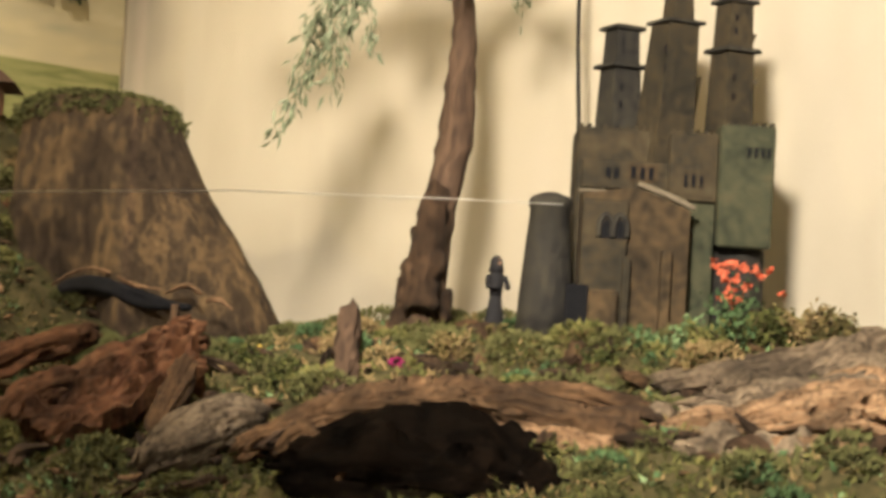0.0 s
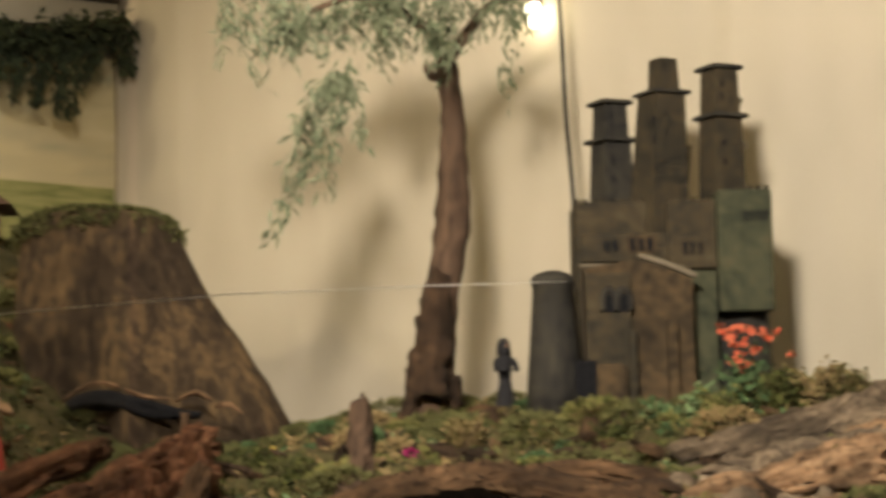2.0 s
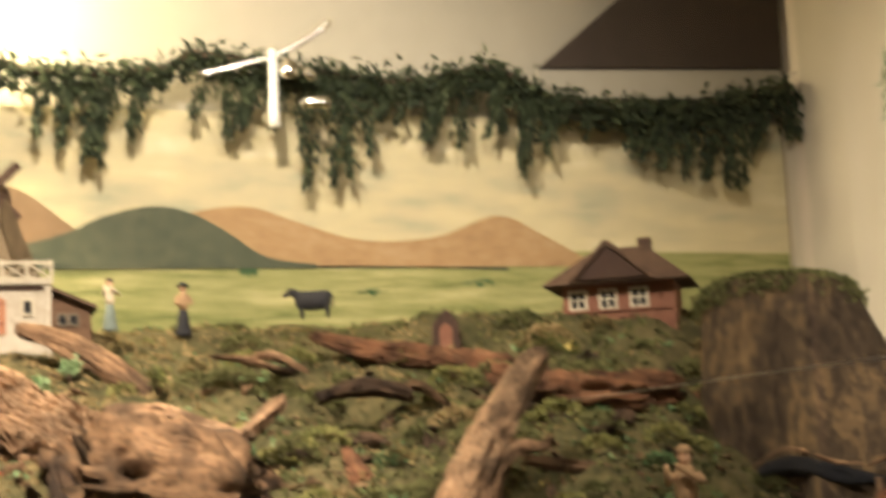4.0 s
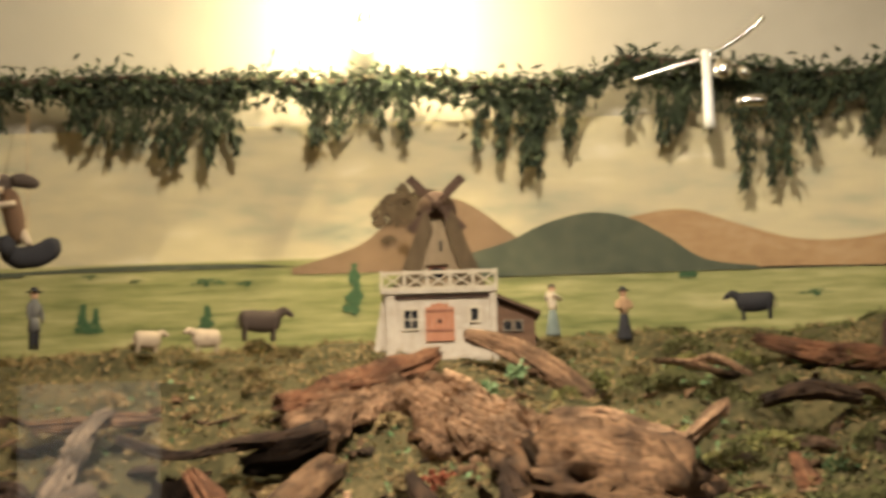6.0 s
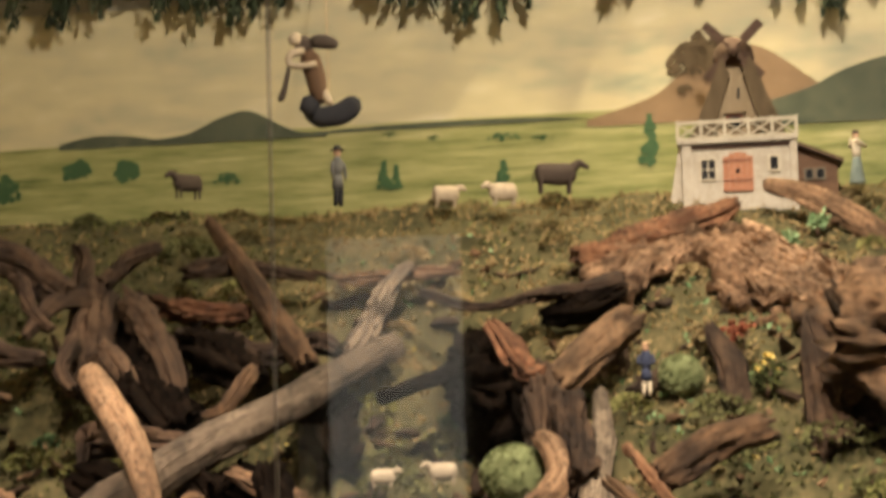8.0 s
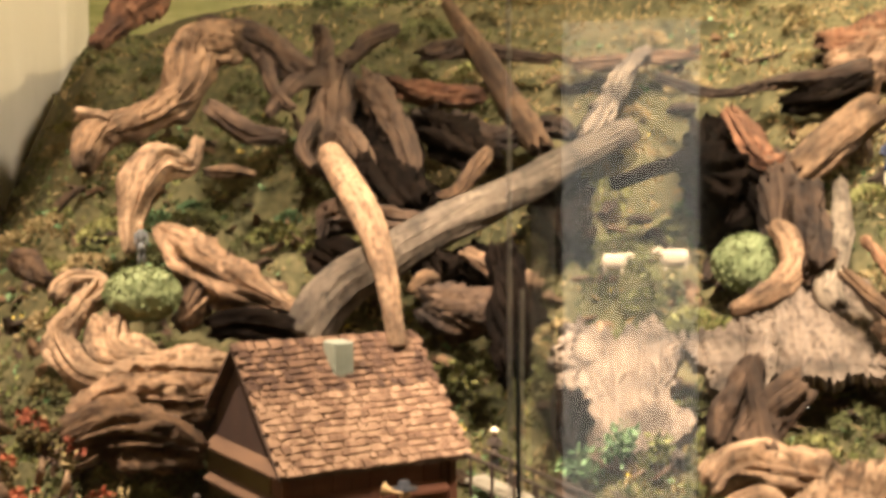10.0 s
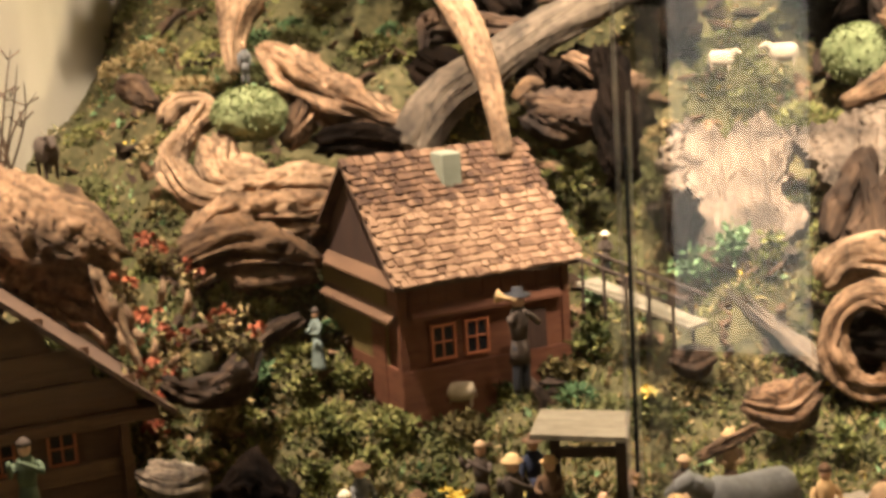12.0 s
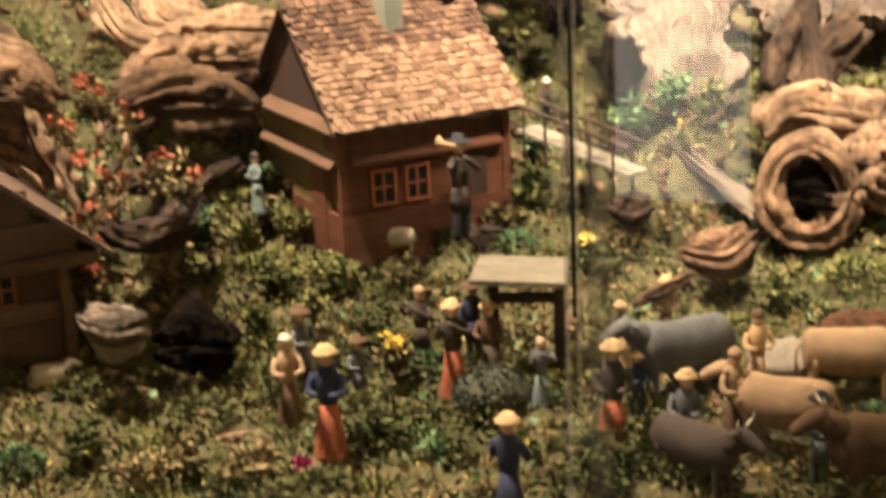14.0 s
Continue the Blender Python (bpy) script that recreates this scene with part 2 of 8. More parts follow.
def pane_glass():
    m, n, l, p = nodes_of("clear_pane")
    n.remove(p)
    clear, gloss, mix, fres = (n.new("ShaderNode" + k) for k in ("BsdfTransparent", "BsdfGlossy", "MixShader", "Fresnel"))
    clear.inputs[0].default_value = (0.97, 0.985, 0.97, 1)
    gloss.inputs["Roughness"].default_value = 0.02
    fres.inputs[0].default_value = 1.45
    l.new(fres.outputs[0], mix.inputs[0])
    l.new(clear.outputs[0], mix.inputs[1])
    l.new(gloss.outputs[0], mix.inputs[2])
    l.new(mix.outputs[0], n["Material Output"].inputs[0])
    return m


M_GLASS = pane_glass()


# ---- helpers for building ----
def part(name, bm, material, parent=None, label="", smooth=True):
    """Links a bmesh as one mesh object under a thing or a part."""
    me = bpy.data.meshes.new(name)
    bm.to_mesh(me)
    bm.free()
    for m in material if isinstance(material, (list, tuple)) else [material]:
        me.materials.append(m)
    if smooth:
        me.shade_smooth()
    ob = new(name, me)
    if parent is not None:
        ob.parent = parent
    if label:
        ob["label"] = label
    return ob


def thing(name, m, label, category, group="", kind=""):
    """An empty at the base of a thing."""
    ob = new(name)
    ob.empty_display_size = 0.02
    ob.matrix_world = m
    return tagged(ob, label, category, group, kind)


def facing(p, turn=0.0):
    """A pose at p whose front (-y) looks at the visitor, turned by some degrees."""
    return pose(p[0], p[1], p[2], 0, 0, -math.degrees(math.atan2(p[0], p[1])) + turn)


def box(x0, x1, y0, y1, z0, z1, bevel=0.0, bm=None):
    bm = bm or bmesh.new()
    r = bmesh.ops.create_cube(bm, size=1)
    for v in r["verts"]:
        v.co = Vector(((x0 + x1) / 2 + v.co.x * (x1 - x0), (y0 + y1) / 2 + v.co.y * (y1 - y0), (z0 + z1) / 2 + v.co.z * (z1 - z0)))
    if bevel:
        bmesh.ops.bevel(bm, geom=[e for e in bm.edges if e.verts[0] in r["verts"]], offset=bevel, segments=1, affect="EDGES")
    return bm


def frustum(sides, r0, r1, z0, z1, x=0.0, y=0.0, turn=0.0, squash=1.0, lean=0.0, bm=None, mat=0):
    """A tapered prism; lean shifts its top along x."""
    bm = bm or bmesh.new()
    rings = []
    for r, z, dx in ((r0, z0, 0.0), (r1, z1, lean)):
        rings.append([bm.verts.new((x + dx + r * math.cos(turn + 2 * math.pi * k / sides), y + squash * r * math.sin(turn + 2 * math.pi * k / sides), z)) for k in range(sides)])
    faces = [bm.faces.new((rings[0][k], rings[0][(k + 1) % sides], rings[1][(k + 1) % sides], rings[1][k])) for k in range(sides)]
    faces += [bm.faces.new(rings[0][::-1]), bm.faces.new(rings[1])]
    for f in faces:
        f.material_index = mat
    return bm


def lathe(rows, sides=12, x=0.0, y=0.0, squash=1.0, bm=None, mat=0, tilt=None):
    """A turned shape from (radius, height) rows."""
    bm = bm or bmesh.new()
    rings = []
    for r, z in rows:
        ring = []
        for k in range(sides):
            a = 2 * math.pi * k / sides
            v = Vector((r * math.cos(a), squash * r * math.sin(a), z))
            if tilt is not None:
                v = tilt @ v
            ring.append(bm.verts.new((v.x + x, v.y + y, v.z)))
        rings.append(ring)
    faces = []
    for a, b in zip(rings, rings[1:]):
        faces += [bm.faces.new((a[k], a[(k + 1) % sides], b[(k + 1) % sides], b[k])) for k in range(sides)]
    faces += [bm.faces.new(rings[0][::-1]), bm.faces.new(rings[-1])]
    for f in faces:
        f.material_index = mat
    return bm


def curve_points(path, step):
    """Points along a smooth line through rows of (x, y, z, radius)."""
    pts = [Vector(p[:3]) for p in path]
    rad = [p[3] for p in path]
    out = []
    for i in range(len(pts) - 1):
        a, b, c, d = pts[max(0, i - 1)], pts[i], pts[i + 1], pts[min(len(pts) - 1, i + 2)]
        n = max(2, int((c - b).length / step))
        for k in range(n):
            t = k / n
            q = 0.5 * (2 * b + (c - a) * t + (2 * a - 5 * b + 4 * c - d) * t * t + (3 * b - a - 3 * c + d) * t ** 3)
            out.append((q, rad[i] + (rad[i + 1] - rad[i]) * t))
    out.append((pts[-1], rad[-1]))
    return out


def tube(path, sides=14, rough=0.22, flat=1.0, step=0.008, seed=0, ragged=0.5, bm=None, mat=0, furrow=0.1):
    """A gnarled limb along a line, with lengthwise furrows, swellings and broken ends."""
    bm = bm or bmesh.new()
    uv = bm.loops.layers.uv.verify()
    rows = curve_points(path, step)
    up = Vector((0, 0, 1))
    rings, length, lens = [], 0.0, []
    prev = None
    n = len(rows)
    for i, (q, r) in enumerate(rows):
        d = (rows[min(n - 1, i + 1)][0] - rows[max(0, i - 1)][0]).normalized()
        if prev is None:
            side = d.cross(up) if abs(d.z) < 0.9 else d.cross(Vector((0, 1, 0)))
        else:
            side = prev - d * prev.dot(d)
        side.normalize()
        prev = side
        top = side.cross(d)
        length += (q - rows[i - 1][0]).length if i else 0
        lens.append(length)
        ring = []
        twist = 2.2 * noise.noise(Vector((seed * 0.7, 4.1, length * 2.5))) + 3.0 * length
        oval = 1 + min(0.2, 0.7 * rough) * math.sin(2 * twist + seed)
        for k in range(sides):
            a = 2 * math.pi * k / sides
            c, s_ = math.cos(a + twist), math.sin(a + twist)
            grain = noise.noise(Vector((2.4 * c, 2.4 * s_, length * 5 + seed * 7.3)))
            lump = noise.noise(Vector((1.1 * c + seed, 1.1 * s_, length * 16)))
            fibre = noise.noise(Vector((5.5 * c, 5.5 * s_ + seed, length * 6)))
            strand = noise.noise(Vector((11 * c - seed, 11 * s_, length * 9)))
            crack = noise.fractal(Vector((4 * c, 4 * s_ - seed, length * 22)), 0.6, 2.2, 4)
            cleft = abs(noise.noise(Vector((3.3 * c + seed, 3.3 * s_, length * 4.5))))
            stretch_ = 1 + (oval - 1) * (1 if abs(math.cos(a)) > 0.7 else -1)
            rr = r * stretch_ * (1 + rough * (0.8 * grain + 0.9 * lump + 0.35 * crack) + (furrow + 0.35 * rough) * (0.9 * fibre + 0.55 * strand) - rough * 1.5 * max(0.0, 0.13 - cleft) / 0.13)
            rr = max(rr, 0.3 * r)
            off = Vector((0, 0, 0))
            if i in (0, n - 1):
                off = d * (r * ragged * (1 if i else -1) * (noise.noise(Vector((2.5 * c, 2.5 * s_, seed * 3.1))) + 0.8 * noise.noise(Vector((9 * c, 9 * s_, seed * 1.7)))))
                rr *= 0.82
            ring.append(bm.verts.new(q + side * (rr * math.cos(a)) + top * (rr * flat * math.sin(a)) + off))
        rings.append(ring)
    mean = sum(r for _, r in rows) / n
    for i in range(n - 1):
        for k in range(sides):
            f = bm.faces.new((rings[i][k], rings[i][(k + 1) % sides], rings[i + 1][(k + 1) % sides], rings[i + 1][k]))
            f.material_index = mat
            for lp, (uu, vv) in zip(f.loops, ((lens[i], k), (lens[i], k + 1), (lens[i + 1], k + 1), (lens[i + 1], k))):
                lp[uv].uv = (uu + seed * 1.7, vv * 2 * math.pi * mean / sides)
    for ring, end in ((rings[0][::-1], 0), (rings[-1], n - 1)):
        mid = bm.verts.new(rows[end][0] + (rows[end][0] - rows[1 if end == 0 else n - 2][0]).normalized() * (-0.25 * rows[end][1]))
        for k in range(sides):
            f = bm.faces.new((ring[k], ring[(k + 1) % sides], mid))
            f.material_index = mat
            for lp in f.loops:
                lp[uv].uv = (lp.vert.co.x * 1.5 + seed, lp.vert.co.z * 1.5)
    return bm


WOODS = [0]


def driftwood(paths, tone, label, name="driftwood", flat=1.0, rough=0.3, sides=26, ragged=1.0, category="driftwood"):
    """A piece of wood on the slope: one limb, or several grown together."""
    WOODS[0] += 1
    if not isinstance(paths[0][0], (tuple, list)):
        paths = [paths]
    bm = bmesh.new()
    for i, p in enumerate(paths):
        fat = max(q[3] for q in p)
        tube(p, 24 if fat < 0.012 else 36 if fat < 0.03 else 54, rough * 1.35, flat, 0.006, furrow=0.05 + 0.4 * rough, seed=WOODS[0] * 3 + i, ragged=ragged, bm=bm)
    ob = part(name, bm, WOOD[tone])
    return tagged(ob, label, category, "driftwood on the slope")


def leaf_cloud(rows, material, name, label="", parent=None, category="", kind="", group=""):
    """One mesh of many small leaves: rows of (place, direction, length, width)."""
    vs, fs = [], []
    for p, d, ln, wd in rows:
        d = d.normalized()
        s = d.cross(Vector((random.uniform(-1, 1), random.uniform(-1, 1), random.uniform(-0.3, 1)))).normalized() * wd * 0.5
        nrm = s.cross(d).normalized() * ln * 0.12
        k = len(vs)
        vs += [p, p + d * ln * 0.45 + s + nrm, p + d * ln, p + d * ln * 0.45 - s + nrm]
        fs.append((k, k + 1, k + 2, k + 3))
    me = bpy.data.meshes.new(name)
    me.from_pydata([tuple(v) for v in vs], [], fs)
    me.materials.append(material)
    ob = new(name, me)
    if parent is not None:
        ob.parent = parent
    return tagged(ob, label, category, group, kind)


def any_way(up=0.3):
    return Vector((random.gauss(0, 1), random.gauss(0, 1), random.gauss(up, 0.8)))


def herb(p, size, material, label, leaf=0.014, n=90, flowers=None, name="herb_plant", category="plant", blossoms=7):
    """A low leafy plant with short stems; blossoms on top where it flowers."""
    p = Vector(p)
    root = thing(name, Matrix.Translation(p), label, category, "plants on the slope")
    stems = bmesh.new()
    rows = []
    for i in range(7):
        d = Vector((random.gauss(0, 0.5), random.gauss(0, 0.5), 1)).normalized()
        tip = d * size * random.uniform(0.6, 1.0)
        tube([(0, 0, -0.01, 0.0014), (*(tip * 0.5 + Vector((0, 0, 0.004))), 0.0012), (*tip, 0.0008)], 5, 0.05, step=0.02, bm=stems, seed=i)
        for _ in range(n // 7):
            q = tip * random.uniform(0.25, 1.0) + any_way(0) * size * 0.1
            rows.append((q, any_way(0.5), leaf * random.uniform(0.6, 1.3), leaf * 0.6))
    part("stems", stems, WOOD["bark"], root)
    leaf_cloud(rows, material, "leaves", parent=root)
    if flowers:
        rows = []
        for _ in range(blossoms * (3 if flowers is M_RUST else 1)):
            q = Vector((random.gauss(0, 0.17) * size, random.gauss(0, 0.17) * size, size * random.uniform(0.6, 1.1)))
            for _ in range(7):
                rows.append((q, any_way(0.4), 0.009, 0.008))
        leaf_cloud(rows, flowers, "blossoms", parent=root)
    return root


def limb(bm, pts, mat, sides=7, flat=1.0):
    tube(pts, sides, 0.04, flat, step=0.01, ragged=0.1, bm=bm, mat=mat, furrow=0.03)


def carved_figure(p, h, label, lower="brown", upper="brown", hat="wide", hatcol="black", skirt=False, arms="front", turn=0.0, name="carved_figure", tilt=0.0, lift=0.0):
    """A small painted wooden carving, one plain mesh."""
    cols = [C[lower], C[upper], C["skin"], C[hatcol]]
    bm = bmesh.new()
    if skirt:
        lathe([(0.155 * h, 0), (0.15 * h, 0.05 * h), (0.11 * h, 0.3 * h), (0.075 * h, 0.5 * h)], 12, squash=0.8, bm=bm, mat=0)
    else:
        for s in (-1, 1):
            limb(bm, [(s * 0.055 * h, 0, 0, 0.04 * h), (s * 0.05 * h, -0.01 * h, 0.25 * h, 0.05 * h), (s * 0.04 * h, 0, 0.5 * h, 0.06 * h)], 0)
        lathe([(0.11 * h, 0.3 * h), (0.1 * h, 0.42 * h), (0.085 * h, 0.52 * h)], 10, squash=0.8, bm=bm, mat=1)
    lathe([(0.075 * h, 0.48 * h), (0.095 * h, 0.62 * h), (0.11 * h, 0.74 * h), (0.07 * h, 0.82 * h), (0.035 * h, 0.85 * h)], 12, squash=0.7, bm=bm, mat=1)
    for s in (-1, 1):
        if arms == "front":
            pts = [(s * 0.11 * h, 0, 0.76 * h, 0.035 * h), (s * 0.15 * h, -0.05 * h, 0.62 * h, 0.035 * h), (s * 0.05 * h, -0.15 * h, 0.62 * h, 0.028 * h)]
        elif arms == "raised":
            pts = [(s * 0.11 * h, 0, 0.76 * h, 0.035 * h), (s * 0.15 * h, -0.1 * h, 0.68 * h, 0.033 * h), (-0.12 * h + s * 0.04 * h, -0.18 * h, 0.84 * h, 0.026 * h)]
        else:
            pts = [(s * 0.11 * h, 0, 0.76 * h, 0.035 * h), (s * 0.14 * h, -0.02 * h, 0.6 * h, 0.035 * h), (s * 0.13 * h, -0.05 * h, 0.45 * h, 0.026 * h)]
        limb(bm, pts, 1)
    lathe([(0.025 * h, 0.82 * h), (0.058 * h, 0.86 * h), (0.066 * h, 0.91 * h), (0.05 * h, 0.965 * h), (0.015 * h, 0.985 * h)], 10, bm=bm, mat=2)
    if hat == "wide":
        lathe([(0.13 * h, 0.945 * h), (0.13 * h, 0.955 * h), (0.062 * h, 0.965 * h), (0.055 * h, 1.02 * h), (0.02 * h, 1.03 * h)], 12, bm=bm, mat=3)
    elif hat == "cap":
        lathe([(0.07 * h, 0.93 * h), (0.072 * h, 0.97 * h), (0.03 * h, 1.01 * h)], 10, bm=bm, mat=3)
    elif hat == "hood":
        lathe([(0.1 * h, 0.8 * h), (0.085 * h, 0.88 * h), (0.078 * h, 0.95 * h), (0.03 * h, 1.01 * h)], 10, y=0.018 * h, bm=bm, mat=3)
    elif hat == "bonnet":
        lathe([(0.105 * h, 0.935 * h), (0.11 * h, 0.95 * h), (0.07 * h, 0.965 * h), (0.062 * h, 1.0 * h), (0.02 * h, 1.01 * h)], 14, bm=bm, mat=3)
    ob = part(name, bm, cols)
    ob.matrix_world = facing((p[0], p[1], p[2] + lift - 0.003), turn) @ pose(0, 0, 0, tilt, 0, 0)
    return tagged(ob, label, "figurine", "carved figures")


def carved_beast(p, h, kind, label, coat="hide", turn=0.0, horns=False):
    """A small carved animal shape standing on four legs, one plain mesh."""
    bm = bmesh.new()
    sheep = kind == "sheep"
    ln = h * (1.2 if sheep else 1.3)
    fat = 0.27 * h if sheep else 0.235 * h
    limb(bm, [(-ln * 0.5, 0, 0.66 * h, fat * 0.45), (-ln * 0.44, 0, 0.66 * h, fat * 0.95), (-ln * 0.2, 0, 0.62 * h, fat * 1.08), (ln * 0.1, 0, 0.6 * h, fat * 1.12), (ln * 0.34, 0, 0.66 * h, fat * 1.05), (ln * 0.46, 0, 0.72 * h, fat * 0.6)], 0, 16, 1.3)
    limb(bm, [(ln * 0.34, 0, 0.72 * h, fat * 0.85), (ln * 0.5, 0, 0.88 * h, fat * 0.62), (ln * 0.58, 0, 0.96 * h, fat * 0.5)], 0, 12)
    limb(bm, [(ln * 0.52, 0, 0.98 * h, fat * 0.5), (ln * 0.64, 0, 0.93 * h, fat * 0.46), (ln * 0.78, 0, 0.82 * h, fat * 0.32), (ln * 0.82, 0, 0.79 * h, fat * 0.2)], 0, 12)
    for sx in (-0.38, 0.32):
        for sy in (-0.13, 0.13):
            limb(bm, [(ln * sx, sy * h, 0.6 * h, 0.11 * h), (ln * sx, sy * h, 0.36 * h, 0.065 * h), (ln * (sx - 0.01), sy * h, 0.15 * h, 0.045 * h), (ln * sx, sy * h, 0, 0.05 * h)], 0)
    limb(bm, [(-ln * 0.48, 0, 0.8 * h, 0.03 * h), (-ln * 0.56, 0, 0.62 * h, 0.022 * h), (-ln * 0.55, 0, 0.35 * h, 0.035 * h)], 0, 6)
    for s in (-1, 1):
        limb(bm, [(ln * 0.54, s * 0.07 * h, 1.0 * h, 0.03 * h), (ln * 0.52, s * 0.2 * h, 1.0 * h, 0.035 * h), (ln * 0.52, s * 0.24 * h, 0.98 * h, 0.01 * h)], 0, 7)
        if horns:
            limb(bm, [(ln * 0.55, s * 0.06 * h, 1.06 * h, 0.024 * h), (ln * 0.58, s * 0.18 * h, 1.14 * h, 0.018 * h), (ln * 0.6, s * 0.17 * h, 1.25 * h, 0.008 * h)], 1, 6)
    ob = part(kind + "_figurine", bm, [C[coat], C["cream"]])
    ob.matrix_world = facing((p[0], p[1], p[2] - 0.003), turn)
    return tagged(ob, label, "figurine", "carved animals")


def panel(shape, y0, y1, name, material, parent, smooth=False):
    """A flat plate from an outline in x, z, between two depths."""
    bm = bmesh.new()
    a = [bm.verts.new((x, y0, z)) for x, z in shape]
    b = [bm.verts.new((x, y1, z)) for x, z in shape]
    bm.faces.new(a)
    bm.faces.new(b[::-1])
    n = len(shape)
    for k in range(n):
        bm.faces.new((a[(k + 1) % n], a[k], b[k], b[(k + 1) % n]))
    bmesh.ops.recalc_face_normals(bm, faces=bm.faces)
    return part(name, bm, material, parent, smooth=smooth)


def gable_roof(ln, wd, rise, z, thick=0.006):
    """Two slabs that meet in a ridge along x; ln and wd include the overhang."""
    bm = bmesh.new()
    for s in (-1, 1):
        v = [bm.verts.new(c) for c in ((-ln / 2, s * wd / 2, z), (ln / 2, s * wd / 2, z), (ln / 2, 0, z + rise), (-ln / 2, 0, z + rise))]
        w = [bm.verts.new((q.co.x, q.co.y, q.co.z + thick)) for q in v]
        bm.faces.new(v)
        bm.faces.new(w[::-1])
        for k in range(4):
            bm.faces.new((v[(k + 1) % 4], v[k], w[k], w[(k + 1) % 4]))
    bmesh.ops.recalc_face_normals(bm, faces=bm.faces)
    return bm


def window(parent, x, z, w, h, y, frame_mat, bars=True, t=0.003, deep=0.005):
    """A small casement on a front wall at depth y: dark pane, frame and glazing bars."""
    pane = part("window", box(x - w / 2, x + w / 2, y - 0.001, y + 0.002, z - h / 2, z + h / 2), M_PANE, parent, smooth=False)
    bm = bmesh.new()
    for a in ((x - w / 2 - t, x - w / 2, z - h / 2 - t, z + h / 2 + t), (x + w / 2, x + w / 2 + t, z - h / 2 - t, z + h / 2 + t),
              (x - w / 2, x + w / 2, z - h / 2 - t, z - h / 2), (x - w / 2, x + w / 2, z + h / 2, z + h / 2 + t)):
        box(a[0], a[1], y - deep, y + 0.001, a[2], a[3], bm=bm)
    if bars:
        box(x - t / 3, x + t / 3, y - deep * 0.7, y, z - h / 2, z + h / 2, bm=bm)
        box(x - w / 2, x - t / 3, y - deep * 0.7, y, z - t / 3, z + t / 3, bm=bm)
        box(x + t / 3, x + w / 2, y - deep * 0.7, y, z - t / 3, z + t / 3, bm=bm)
    part("window_frame", bm, frame_mat, pane, smooth=False)
    return pane


def plank_plate(a, b, c, d, tone, label, thick=0.02, rough=0.0035, ragged=0.2, n=72, name="wood_slab", category="wood slab"):
    """A broad broken slab of split wood between four corners; its grain runs from a to b."""
    a, b, c, d = (Vector(v) for v in (a, b, c, d))
    nrm = (b - a).cross(d - a).normalized()
    if nrm.y > 0:
        nrm = -nrm
    seed = WOODS[0] = WOODS[0] + 1
    bm = bmesh.new()
    uv = bm.loops.layers.uv.verify()
    ln, wd = (b - a).length, (d - a).length
    front, back = [], []
    for i in range(n + 1):
        v = i / n
        r0, r1 = (ragged * (0.9 * noise.noise(Vector((v * 3.5, seed, k))) + 0.45 * noise.noise(Vector((v * 14, seed, k))) + 0.3 * noise.noise(Vector((v * 45, seed, k)))) for k in (0, 5))
        row, row2 = [], []
        for j in range(n + 1):
            u = j / n
            uu = r0 + (1 + r1 - r0) * u
            vv = v + 1.1 * ragged * noise.fractal(Vector((u * 3.2, seed + 3, 4.0 * (v > 0.5))), 0.6, 2.2, 4) * (abs(2 * v - 1) ** 2)
            q = (a * (1 - uu) + b * uu) * (1 - vv) + (d * (1 - uu) + c * uu) * vv
            ridge = 1.6 * noise.fractal(Vector((u * ln * 7, v * wd * 60 + 3 * noise.noise(Vector((u * ln * 9, v * wd * 9, seed))), seed)), 0.9, 2.1, 3)
            lump = noise.noise(Vector((u * ln * 12, v * wd * 12, seed + 8))) + 0.9 * noise.noise(Vector((u * ln * 45, v * wd * 70, seed + 9)))
            shelf = noise.noise(Vector((u * ln * 4 + 0.3 * lump, v * wd * 16, seed + 21)))
            ridge += 4.0 * round(shelf * 3) / 3 - 5.0 * max(0.0, 0.07 - abs(noise.noise(Vector((u * ln * 5, v * wd * 24, seed + 40))))) / 0.07
            row.append(bm.verts.new(q + nrm * (rough * (ridge + 1.4 * lump))))
            row2.append(bm.verts.new(q - nrm * thick))
        front.append(row)
        back.append(row2)
    faces = []
    for i in range(n):
        for j in range(n):
            faces.append((bm.faces.new((front[i][j], front[i][j + 1], front[i + 1][j + 1], front[i + 1][j])), i, j))
    for k in range(n):
        for p, q in (((0, k), (0, k + 1)), ((n, k + 1), (n, k)), ((k + 1, 0), (k, 0)), ((k, n), (k + 1, n))):
            faces.append((bm.faces.new((front[q[0]][q[1]], front[p[0]][p[1]], back[p[0]][p[1]], back[q[0]][q[1]])), p[0], p[1]))
    for f, i, j in faces:
        for k, lp in enumerate(f.loops):
            gu, gv = (j + (k in (1, 2))) / n * ln, (i + (k > 1)) / n * wd
            lp[uv].uv = (gu + seed, gv)
    bmesh.ops.recalc_face_normals(bm, faces=bm.faces)
    slab = part(name, bm, WOOD[tone])
    for k, f in enumerate(slab.data.polygons):
        f.use_smooth = k < n * n
    return tagged(slab, label, category, "driftwood on the slope")

